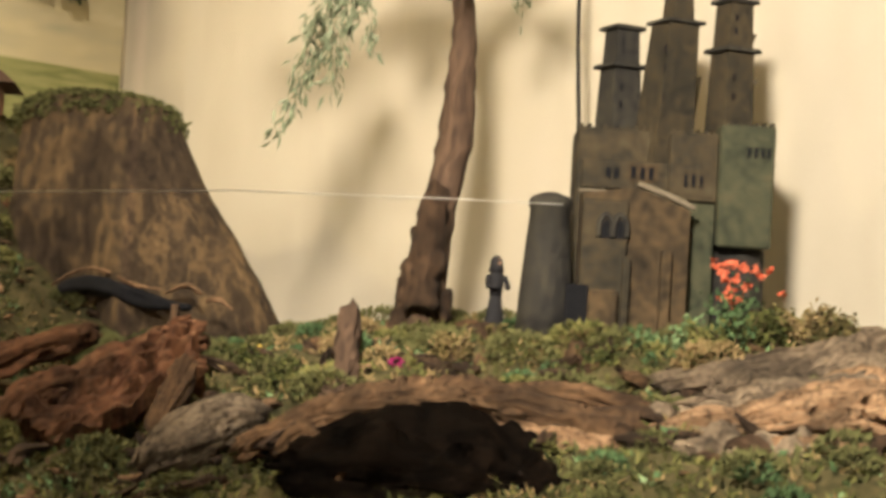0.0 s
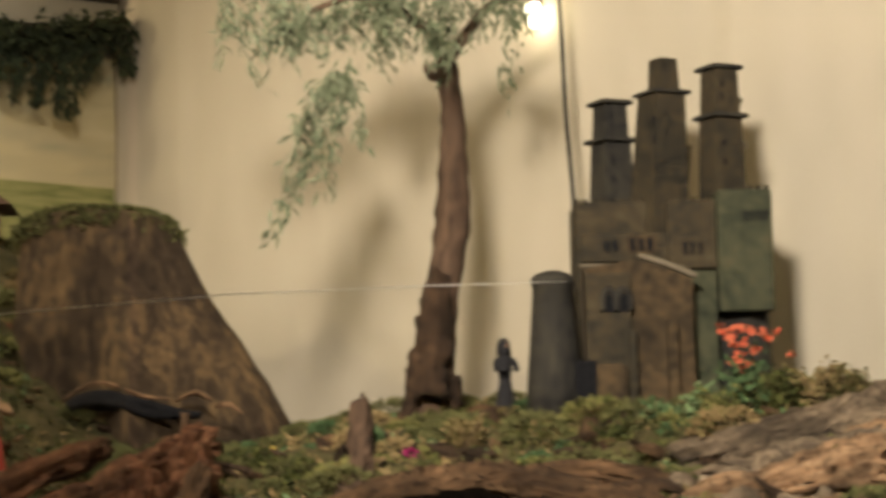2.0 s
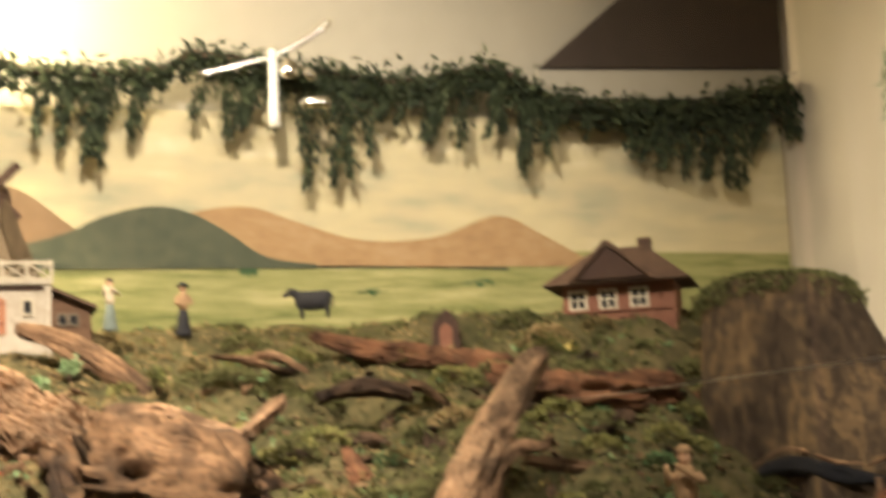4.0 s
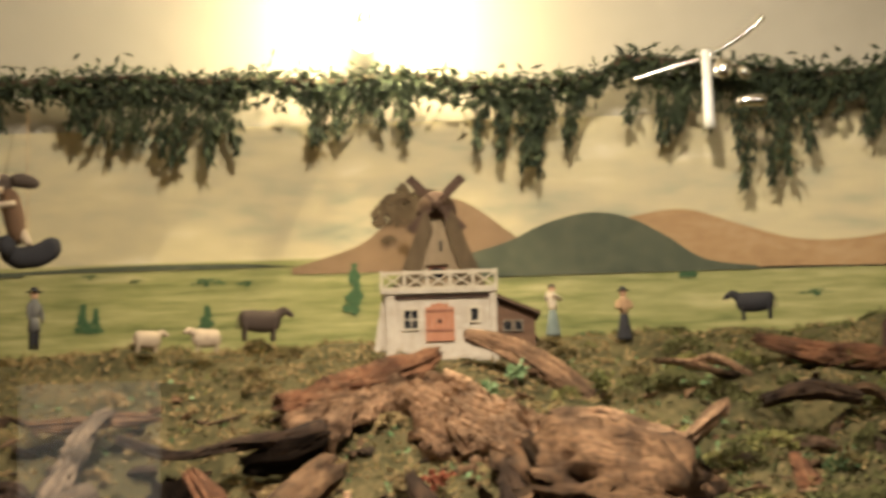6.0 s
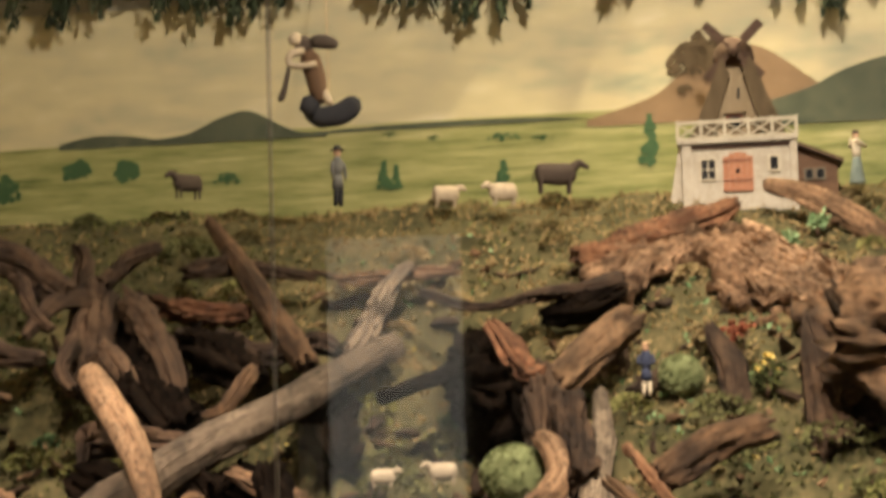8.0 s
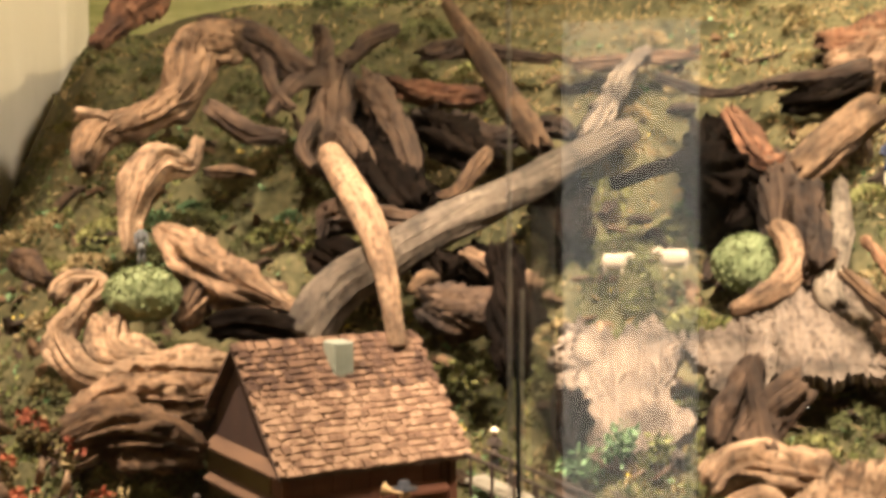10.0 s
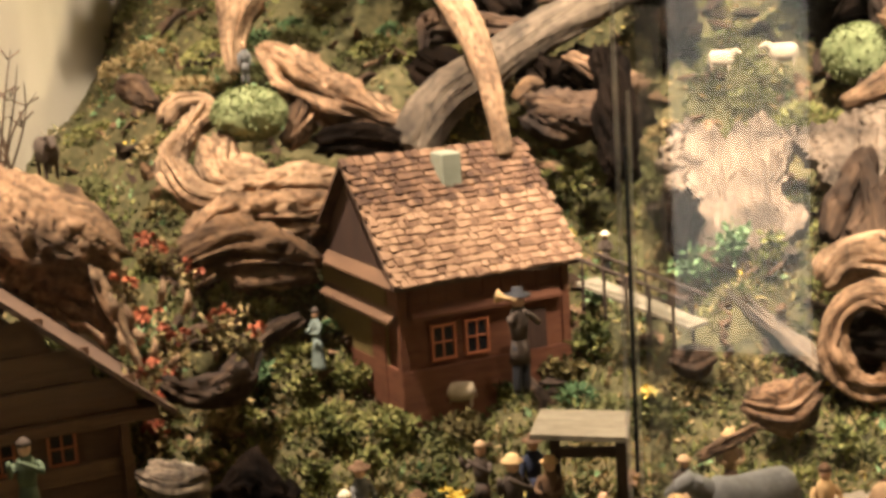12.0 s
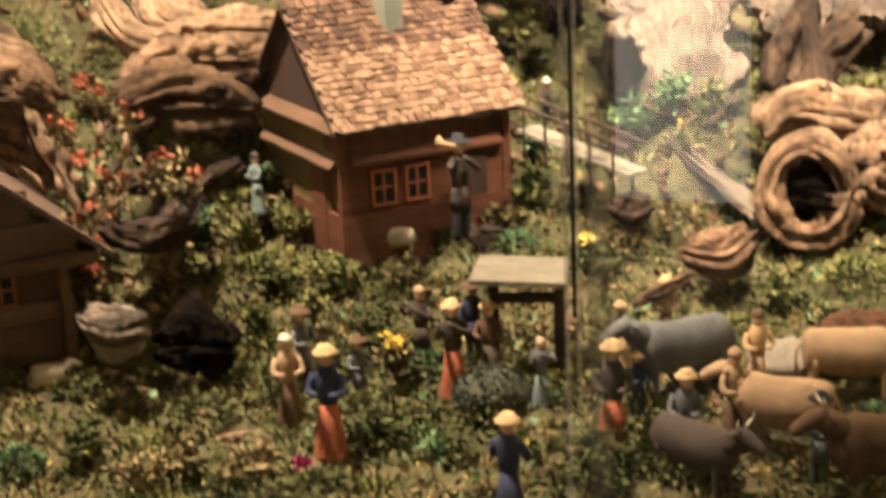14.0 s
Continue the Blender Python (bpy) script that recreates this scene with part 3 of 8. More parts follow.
# ---- the lie of the land: heights over eye level along bearings and distances from the visitor ----
BEARINGS = (-44, -37, -32, -25, -10, 0, 12, 24, 29, 33, 42, 52, 62)
DISTANCES = (1.1, 1.5, 1.9, 2.3, 2.7, 3.0, 3.3)
HEIGHTS = (
    (-0.70, -0.66, -0.57, -0.47, -0.40, -0.36, -0.34),
    (-0.705, -0.66, -0.57, -0.43, -0.31, -0.23, -0.18),
    (-0.71, -0.66, -0.57, -0.36, -0.10, 0.16, 0.22),
    (-0.72, -0.66, -0.585, -0.33, -0.02, 0.25, 0.285),
    (-0.72, -0.67, -0.54, -0.28, 0.06, 0.275, 0.29),
    (-0.70, -0.64, -0.50, -0.22, 0.11, 0.285, 0.30),
    (-0.60, -0.50, -0.36, -0.13, 0.12, 0.28, 0.31),
    (-0.50, -0.40, -0.30, -0.14, 0.11, 0.305, 0.32),
    (-0.46, -0.36, -0.26, -0.16, -0.06, 0.18, 0.25),
    (-0.44, -0.36, -0.25, -0.125, -0.11, -0.13, -0.15),
    (-0.42, -0.34, -0.20, -0.085, -0.06, -0.06, -0.06),
    (-0.40, -0.30, -0.15, -0.055, -0.05, -0.05, -0.05),
    (-0.38, -0.28, -0.14, -0.045, -0.04, -0.04, -0.04),
)
HOLLOWS = ((-0.40, 2.51, 0.07, 0.22), (-0.27, 2.67, 0.06, 0.12), (-1.04, 2.53, 0.09, 0.20), (-1.04, 2.53, 0.09, 0.20), (-0.91, 2.48, 0.07, 0.18), (-0.75, 2.29, 0.07, 0.18), (-0.44, 2.54, 0.07, 0.18), (-0.91, 1.44, 0.07, 0.13), (-1.08, 2.11, 0.08, 0.12), (-0.55, 2.12, 0.05, 0.15), (-1.09, 1.65, 0.05, 0.10), (0.61, 2.64, 0.06, 0.12), (1.24, 2.17, 0.05, 0.08), (-0.45, 1.865, 0.10, -0.10), (-0.38, 1.84, 0.06, -0.05))


def blend(keys, v):
    i = max(0, min(len(keys) - 2, sum(1 for k in keys if k <= v) - 1))
    u = max(0.0, min(1.0, (v - keys[i]) / (keys[i + 1] - keys[i])))
    return i, u


def ground(x, y):
    """The height of the land at x, y."""
    i, u = blend(BEARINGS, math.degrees(math.atan2(x, y)))
    j, v = blend(DISTANCES, math.hypot(x, y))
    u = u * u * (3 - 2 * u)
    h = (1 - u) * ((1 - v) * HEIGHTS[i][j] + v * HEIGHTS[i][j + 1]) + u * ((1 - v) * HEIGHTS[i + 1][j] + v * HEIGHTS[i + 1][j + 1])
    h += 0.010 * math.sin(13 * x + 3.1) * math.sin(11 * y + 0.7) + 0.006 * math.sin(31 * x + 9 * y) * math.sin(27 * y - 8 * x)
    for hx, hy, r, deep in HOLLOWS:
        q = ((x - hx) ** 2 + (y - hy) ** 2) / (r * r)
        if q < 6:
            h -= deep * math.exp(-q)
    return 1.35 + h


# ---- the case and the room round it ----
def wall(name, corners, material, label, kind="structure", category="wall"):
    """An upright slab between two points in plan, with its thickness to the outside."""
    (x0, y0), (x1, y1), z0, z1, thick = corners
    d = Vector((x1 - x0, y1 - y0, 0)).normalized()
    nrm = Vector((d.y, -d.x, 0)) * thick
    bm = bmesh.new()
    pts = [Vector((x0, y0, 0)), Vector((x1, y1, 0)), Vector((x1, y1, 0)) + nrm, Vector((x0, y0, 0)) + nrm]
    lo = [bm.verts.new((p.x, p.y, z0)) for p in pts]
    hi = [bm.verts.new((p.x, p.y, z1)) for p in pts]
    bm.faces.new(lo)
    bm.faces.new(hi[::-1])
    for k in range(4):
        bm.faces.new((lo[(k + 1) % 4], lo[k], hi[k], hi[(k + 1) % 4]))
    bmesh.ops.recalc_face_normals(bm, faces=bm.faces)
    return tagged(part(name, bm, material, smooth=False), label, category, kind=kind)


wall_north = wall("wall_north", ((2.6, 3.22), (-2.3, 3.22), 0, 2.95, 0.1), M_UPPER, "plain plaster wall behind the painted landscape")
def west_x(y):
    return -2.06 + 0.319 * (3.2 - y)


def east_x(y):
    return 2.62 - 0.81 * (y - 0.3) / 2.9


def draped(name, line, y0, y1, side, label):
    """An end wall hung with cream cloth: long upright folds, and a back."""
    bm = bmesh.new()
    rows = []
    n = 150
    for i in range(n + 1):
        y = y0 + (y1 - y0) * i / n
        fold = 0.007 * noise.noise(Vector((y * 5, 3.3, 0))) + 0.006 * max(0.0, noise.noise(Vector((y * 14, 0.7, 0)))) + 0.010 * (noise.noise(Vector((y * 1.7, 9.0, 0))) > 0.1)
        rows.append([bm.verts.new((line(y) - side * fold * (0.6 + 0.1 * k), y, z)) for k, z in enumerate((0.0, 0.9, 1.5, 2.1, 2.95))] + [bm.verts.new((line(y) + side * 0.08, y, z)) for z in (2.95, 0.0)])
    for p, q in zip(rows, rows[1:]):
        for k in range(7):
            bm.faces.new((p[k], p[(k + 1) % 7], q[(k + 1) % 7], q[k]))
    bm.faces.new(rows[0])
    bm.faces.new(rows[-1][::-1])
    bmesh.ops.recalc_face_normals(bm, faces=bm.faces)
    return tagged(part(name, bm, M_PLASTER), label, "wall", kind="structure")


draped("wall_east", east_x, 0.3, 3.2, 1, "cream hung wall beside the model castle")
draped("wall_west", west_x, 1.1, 3.2, -1, "cream hung end wall of the display")
wall("wall_south", ((-3.2, -2.6), (3.2, -2.6), 0, 2.95, 0.1), M_ROOM, "dim wall of the gallery")
wall("wall_southwest", ((-3.2, 1.1), (-3.2, -2.6), 0, 2.95, 0.1), M_ROOM, "dim wall of the gallery")
wall("wall_southeast", ((3.2, -2.6), (3.2, 0.3), 0, 2.95, 0.1), M_ROOM, "dim wall of the gallery")
wall("wall_return_west", ((-1.48, 1.1), (-3.2, 1.1), 0, 2.95, 0.1), M_ROOM, "dim wall of the gallery")
wall("wall_return_east", ((3.2, 0.3), (2.68, 0.3), 0, 2.95, 0.1), M_ROOM, "dim wall of the gallery")
tagged(part("floor", box(-3.3, 3.3, -2.7, 3.4, -0.1, 0.0), M_BASE, smooth=False), "dark wooden gallery floor", "floor", kind="structure")
tagged(part("ceiling", box(-3.3, 3.3, -2.7, 3.4, 2.955, 3.05), M_CEIL, smooth=False), "off-white painted ceiling", "ceiling", kind="structure")

# the painted landscape on its board
mural = tagged(part("backdrop", box(-2.06, 1.808, 3.196, 3.217, 0.9, 2.13), M_SKY, smooth=False), "painted landscape with pale yellow sky, hills and meadow", "mural", kind="structure")
HZ = 1.835


def ridge_shape(points, base):
    """A smooth hill outline through some points, closed along its base."""
    rows = curve_points([(x, 0, z, 0) for x, z in points], 0.02)
    top = [(q.x, q.z) for q, _ in rows]
    return [(top[0][0], base)] + top + [(top[-1][0], base)]


panel([(-2.055, 0.95), (1.8, 0.95), (1.8, HZ - 0.015), (0.9, HZ - 0.005), (0.0, HZ + 0.006), (-1.0, HZ + 0.004), (-2.055, HZ - 0.02)], 3.1935, 3.1955, "painted_meadow", M_MEADOW, mural)
hills = (
    ("painted_brown_hill", M_HILL_D, [(-0.308, 1.822), (-0.165, 1.867), (-0.081, 1.930), (0.037, 1.960), (0.160, 1.878), (0.249, 1.816)], 3.1915),
    ("painted_brown_hill", M_HILL_B, [(0.324, 1.886), (0.418, 1.912), (0.525, 1.922), (0.634, 1.888), (0.769, 1.851), (0.934, 1.857), (1.080, 1.906), (1.184, 1.864), (1.302, 1.800)], 3.1915),
    ("painted_green_hill", M_HILL_G, [(0.030, 1.833), (0.141, 1.862), (0.220, 1.898), (0.313, 1.921), (0.394, 1.911), (0.476, 1.869), (0.559, 1.815), (0.668, 1.798)], 3.1895),
    ("painted_green_hill", M_HILL_G, [(-1.276, 1.832), (-1.191, 1.841), (-1.114, 1.872), (-1.050, 1.885), (-0.986, 1.855), (-0.935, 1.832), (-0.872, 1.827)], 3.1895),
    ("painted_green_hill", M_HILL_G, [(-1.493, 1.832), (-1.414, 1.847), (-1.322, 1.843), (-1.243, 1.828)], 3.1915),
)
for nm, mat, pts, y in hills:
    panel(ridge_shape(pts, min(p[1] for p in pts) - 0.008), y, y + 0.0015, nm, mat, mural)
far = [(-0.929, 1.829), (-0.772, 1.834), (-0.599, 1.837), (-0.416, 1.834), (-0.296, 1.824), (0.668, 1.796), (0.842, 1.793), (1.100, 1.784)]
panel(ridge_shape(far[:5], far[0][1] - 0.004), 3.1915, 3.193, "painted_treeline", M_HILL_G, mural)
panel(ridge_shape(far[5:], far[5][1] - 0.006), 3.1915, 3.193, "painted_treeline", M_HILL_G, mural)


def painted_tree(x, z, w, h, y=3.1925, mat=M_PTREE):
    """A painted tree of many small dabs, pointed when tall."""
    bm = bmesh.new()
    for k in range(38):
        u = random.random()
        half = w / 2 * ((1 - u) if h > w else math.sqrt(max(0.0, 1 - u * u)))
        cx, cz, r = x + random.uniform(-half, half), z + u * h, min(w, h) * random.uniform(0.13, 0.28)
        ring = [bm.verts.new((cx + r * random.uniform(0.7, 1.1) * math.cos(a * math.pi / 3.5), y - 0.0004 - 0.00005 * k, cz + r * random.uniform(0.7, 1.1) * math.sin(a * math.pi / 3.5))) for a in range(7)]
        bm.faces.new(ring)
    box(x - w * 0.06, x + w * 0.06, y - 0.0012, y, z - 0.004, z + h * 0.4, bm=bm)
    return part("painted_tree", bm, mat, mural, smooth=False)


for x, z, w, h in [(*(-0.747, 1.700), 0.03, 0.055), (*(-0.720, 1.699), 0.025, 0.045), (*(-0.488, 1.692), 0.035, 0.05), (*(-1.333, 1.746), 0.06, 0.04), (*(-1.441, 1.764), 0.04, 0.03),
                   (*(-0.178, 1.724), 0.04, 0.1), (*(-1.100, 1.729), 0.06, 0.02), (*(-0.489, 1.792), 0.08, 0.012), (*(-0.636, 1.802), 0.03, 0.006), (*(-0.405, 1.789), 0.05, 0.008), (*(-0.734, 1.814), 0.04, 0.006),
                   (*(0.522, 1.776), 0.035, 0.02), (*(0.789, 1.734), 0.08, 0.01), (*(1.033, 1.751), 0.1, 0.012), (*(0.314, 1.657), 0.08, 0.012), (*(-1.633, 1.713), 0.09, 0.05), (*(-1.457, 1.757), 0.06, 0.03)]:
    painted_tree(x, z, w, h)

def relief(x, y):
    """Lumps and clefts of the slope; the banks are rougher than the meadow."""
    q = Vector((x, y, 0))
    d = math.hypot(x, y)
    bank = max(0.0, min(1.0, (d - 1.85) / 0.25)) * max(0.0, min(1.0, (2.95 - d) / 0.2))
    return (0.010 + 0.022 * bank) * noise.fractal(q * 11, 0.8, 2.1, 5) + 0.016 * bank * (abs(noise.noise(q * 19)) - 0.3)


# the slope itself: one sheet of soil and moss
NA, ND = 380, 200
verts, faces = [], []
for i in range(NA + 1):
    az = radians(-47 + 112 * i / NA)
    for j in range(ND + 1):
        d = 1.1 + 2.75 * (j / ND)
        x, y = d * math.sin(az), d * math.cos(az)
        if y > 3.19:
            x, y = x * 3.19 / y, 3.19
        x = min(max(west_x(y) - 0.004, x), east_x(y) + 0.004)
        q = Vector((x, y, 0))
        z = ground(x, y) + relief(x, y) + 0.004 * noise.noise(q * 90)
        verts.append((x, y, z))
for i in range(NA):
    for j in range(ND):
        a = i * (ND + 1) + j
        faces.append((a, a + 1, a + ND + 2, a + ND + 1))
me = bpy.data.meshes.new("ground")
me.from_pydata(verts, [], faces)
me.materials.append(M_SOIL)
me.shade_smooth()
tagged(new("ground", me), "mossy brown soil slope of the display", "ground", kind="structure")

# plinth under the front edge
bm = bmesh.new()
ring = []
for k in range(25):
    az = radians(-47 + 112 * k / 24)
    x, y = 1.1 * math.sin(az), 1.1 * math.cos(az)
    ring.append((bm.verts.new((x, y, 0)), bm.verts.new((x, y, ground(x, y) + 0.02)), bm.verts.new((x * 1.03, y * 1.03, 0)), bm.verts.new((x * 1.03, y * 1.03, ground(x, y) + 0.02))))
for a, b in zip(ring, ring[1:]):
    bm.faces.new((a[0], b[0], b[1], a[1]))
    bm.faces.new((a[1], b[1], b[3], a[3]))
tagged(part("plinth", bm, M_BASE), "dark wooden plinth under the display", "plinth", kind="structure")


# ---- moss, grass and litter: nobody could count it ----
def dryness(x, y):
    """How parched the moss is: 1 on the sunlit upper meadow, 0 elsewhere."""
    b, d = math.degrees(math.atan2(x, y)), math.hypot(x, y)
    return max(0.0, min(1.0, (d - 2.4) / 0.2)) * max(0.0, min(1.0, (b + 21) / 4)) * max(0.0, min(1.0, (9 - b) / 5))


def litter(n, material, name, label, lo, hi, length, width, up, test, category, dry=0.0):
    rows = []
    while len(rows) < n:
        az, d = radians(random.uniform(-46, 63)), random.uniform(lo, hi)
        x, y = d * math.sin(az), d * math.cos(az)
        if y > 3.18 or x < west_x(y) + 0.02 or x > east_x(y) - 0.03:
            continue
        q = Vector((x, y, 0))
        if noise.noise(q * 5 + Vector((0, 0, up * 9))) * 0.7 + noise.noise(q * 17) * 0.5 + test + dryness(x, y) * dry < random.uniform(-0.5, 0.5):
            continue
        z = ground(x, y) + relief(x, y)
        for _ in range(3):
            o = Vector((random.gauss(0, 0.004), random.gauss(0, 0.004), -0.001))
            rows.append((Vector((x, y, z)) + o, any_way(up), length * random.uniform(0.5, 1.4), width * random.uniform(0.7, 1.3)))
    return leaf_cloud(rows, material, name, label, category=category, kind="stuff")


litter(64000, M_MOSS, "moss", "olive green moss tufts over the slope", 1.2, 3.2, 0.015, 0.007, 0.7, 0.05, "moss", -0.55)
litter(34000, M_GRASS, "grass", "dyed green grass tufts on the meadow", 1.2, 2.25, 0.014, 0.004, 1.2, 0.0, "grass")
litter(9000, M_GRASS, "grass", "green grass tufts on the upper bank", 2.25, 3.15, 0.012, 0.004, 1.2, -0.05, "grass", -0.5)
litter(66000, M_STRAW, "dry_moss", "yellowish dry moss and straw litter", 1.2, 3.2, 0.015, 0.005, 0.5, -0.1, "moss", 0.95)
litter(8000, M_HERB, "herb_leaves", "pale green herb leaves among the moss", 1.2, 2.9, 0.014, 0.01, 0.6, -0.3, "leaves")
litter(900, M_YELLOW, "small_flowers", "tiny yellow and cream flowers in the moss", 1.2, 2.8, 0.008, 0.007, 1.0, -0.2, "flowers")


def cushions(n, material, name, label, lo, hi, r0, r1, category):
    """Many moss cushions, lumps or chips of bark in one mesh."""
    rows = []
    for _ in range(n):
        az, d = radians(random.uniform(-45, 62)), random.uniform(lo, hi)
        x, y = d * math.sin(az), d * math.cos(az)
        if y > 3.12 or x < west_x(y) + 0.05 or x > east_x(y) - 0.06 or math.hypot(x - 1.2, y - 2.12) < 0.2:
            continue
        if (material is not M_STRAW and dryness(x, y) > random.random()) or (material is M_STRAW and random.random() > 0.5 + 0.5 * dryness(x, y)):
            continue
        r = random.uniform(r0, r1)
        c = Vector((x, y, ground(x, y) + relief(x, y)))
        for _ in range(int(220 * (r / 0.03))):
            v = Vector((random.gauss(0, 1), random.gauss(0, 1), abs(random.gauss(0, 1)))).normalized()
            v = Vector((v.x * r, v.y * r, v.z * r * 0.7))
            rows.append((c + v * random.uniform(0.75, 1.0), v + any_way(0.3) * r * 0.5, random.uniform(0.007, 0.013), random.uniform(0.004, 0.007)))
    return leaf_cloud(rows, material, name, label, category=category, kind="stuff")


cushions(330, M_MOSS, "moss_cushions", "rounded olive moss cushions on the slope", 1.3, 3.1, 0.015, 0.04, "moss")
cushions(240, M_STRAW, "straw_cushions", "dry yellow moss cushions on the slope", 1.3, 3.1, 0.012, 0.035, "moss")
cushions(190, M_GRASS, "grass_cushions", "dark green leafy cushions on the slope", 1.3, 3.0, 0.015, 0.04, "moss")
cushions(110, M_HERB, "herb_cushions", "pale grey-green herb cushions on the slope", 1.5, 2.8, 0.012, 0.03, "herbs")

cushions(150, M_MOSS, "moss_mounds", "high shaggy moss mounds on the bank", 1.95, 2.95, 0.03, 0.065, "moss")
cushions(110, M_STRAW, "straw_mounds", "shaggy dry moss mounds on the bank", 1.95, 2.95, 0.025, 0.055, "moss")
cushions(80, M_GRASS, "leaf_mounds", "dark green leafy mounds on the bank", 1.95, 2.95, 0.025, 0.055, "moss")


def chips(n, material, name, label, lo, hi, l0, l1):
    """Splinters and broken bark lying about, in one mesh."""
    bm = bmesh.new()
    for k in range(n):
        az, d = radians(random.uniform(-44, 61)), random.uniform(lo, hi)
        x, y = d * math.sin(az), d * math.cos(az)
        if y > 3.1 or x < west_x(y) + 0.06 or x > east_x(y) - 0.08:
            continue
        c = Vector((x, y, ground(x, y) + relief(x, y) + 0.004))
        v = any_way(0.0)
        v.z *= 0.5
        v = v.normalized() * random.uniform(l0, l1)
        r = random.uniform(0.12, 0.3) * v.length
        w = any_way(0) * v.length * 0.12
        tube([(*(c - v / 2), r * 0.6), (*(c + w), r), (*(c + v / 2), r * 0.3)], 7, 0.45, 0.55, 0.02, seed=k, ragged=1.0, bm=bm)
    return tagged(part(name, bm, material, smooth=False), label, "wood chips", kind="stuff")


chips(620, WOOD["brown"], "bark_chips", "brown bark splinters scattered over the bank", 1.85, 2.85, 0.02, 0.07)
chips(520, WOOD["dark"], "bark_chips", "dark rotten wood bits in the clefts", 1.85, 2.8, 0.03, 0.1)
chips(420, WOOD["pale"], "wood_splinters", "pale broken splinters on the slope", 1.5, 2.85, 0.015, 0.05)
# unseen glowing panel, added so that the glass shows a pale reflection
tagged(part("reflected_panel", box(-1.30, -0.87, -2.595, -2.575, 0.02, 1.71), glow("reflected_panel_glow", (1.0, 0.92, 0.78), 1.15), smooth=False), "unseen glowing panel added for its pale reflection in the glass", "doorway", kind="structure")


# ---- driftwood, logs and stumps ----
# beside the castle
driftwood([[(1.607, 1.352, 1.240, 0.031), (1.694, 1.275, 1.265, 0.043), (1.776, 1.194, 1.293, 0.039), (1.850, 1.116, 1.329, 0.021)], [(1.558, 1.254, 1.211, 0.044), (1.640, 1.145, 1.228, 0.055), (1.716, 1.027, 1.253, 0.059), (1.779, 0.915, 1.263, 0.059)],
           [(1.668, 1.209, 1.253, 0.020), (1.741, 1.101, 1.278, 0.034), (1.796, 1.009, 1.295, 0.030), (1.832, 0.942, 1.289, 0.030)]], "grey", "broad weathered grey-brown log with split layered grain", flat=0.62, rough=0.3, sides=22)
driftwood([[(1.461, 1.292, 1.167, 0.043), (1.553, 1.179, 1.199, 0.054), (1.623, 1.081, 1.229, 0.061), (1.698, 0.959, 1.254, 0.065)]], "pale", "long pale weathered log lying across the front", flat=0.7, rough=0.3, sides=22)
driftwood([[(1.077, 1.565, 1.145, 0.018), (1.166, 1.526, 1.186, 0.024), (1.247, 1.473, 1.212, 0.023), (1.326, 1.402, 1.220, 0.024), (1.385, 1.330, 1.203, 0.030), (1.437, 1.243, 1.173, 0.035)], [(1.379, 1.406, 1.228, 0.013), (1.449, 1.334, 1.231, 0.017), (1.507, 1.269, 1.212, 0.016)]], "brown",
          "arched brown root over a dark hollow", rough=0.3, sides=18)
# the shade under the arch, put in as a black lump
driftwood([[(1.100, 1.500, 1.131, 0.048), (1.196, 1.424, 1.124, 0.083), (1.287, 1.342, 1.125, 0.076), (1.360, 1.269, 1.101, 0.055)]], "hollow_shade", "black lump standing for the shaded hollow under the arched root", rough=0.25, sides=18)
driftwood([[(0.941, 1.989, 1.215, 0.021), (1.020, 1.949, 1.251, 0.024), (1.073, 1.921, 1.270, 0.015)], [(0.984, 1.912, 1.138, 0.021), (1.039, 1.882, 1.202, 0.032), (1.096, 1.850, 1.243, 0.029), (1.172, 1.802, 1.279, 0.016)], [(0.911, 1.892, 1.111, 0.031), (0.968, 1.886, 1.171, 0.031), (1.019, 1.859, 1.196, 0.023)]], "red",
          "reddish-brown split root wood with sharp ridges", rough=0.35)
driftwood([[(1.008, 1.669, 1.107, 0.022), (1.058, 1.662, 1.141, 0.040), (1.120, 1.657, 1.170, 0.037), (1.161, 1.628, 1.179, 0.018)]], "grey", "rounded grey wood lump in the moss", rough=0.25)
driftwood([[(1.043, 1.706, 1.151, 0.010), (1.085, 1.739, 1.199, 0.017), (1.128, 1.771, 1.242, 0.014)]], "brown", "short brown stub of root wood")
driftwood([[(1.099, 1.525, 1.149, 0.017), (1.138, 1.522, 1.169, 0.018), (1.297, 1.652, 1.214, 0.015), (1.363, 1.727, 1.273, 0.016), (1.398, 1.763, 1.325, 0.011)]], "bark", "dark upright stick with bark leaning out of the moss", name="wooden_post", category="post")
driftwood([[(1.081, 1.489, 1.154, 0.007), (1.107, 1.470, 1.177, 0.011), (1.142, 1.443, 1.117, 0.004)], [(1.107, 1.419, 1.115, 0.004), (1.126, 1.404, 1.149, 0.005), (1.133, 1.399, 1.166, 0.003)]], "brown", "thin curled brown root")
driftwood([[(1.207, 1.958, 1.166, 0.010), (1.241, 1.995, 1.228, 0.010), (1.270, 2.036, 1.311, 0.008)]], "dark", "thin dark upright twig")
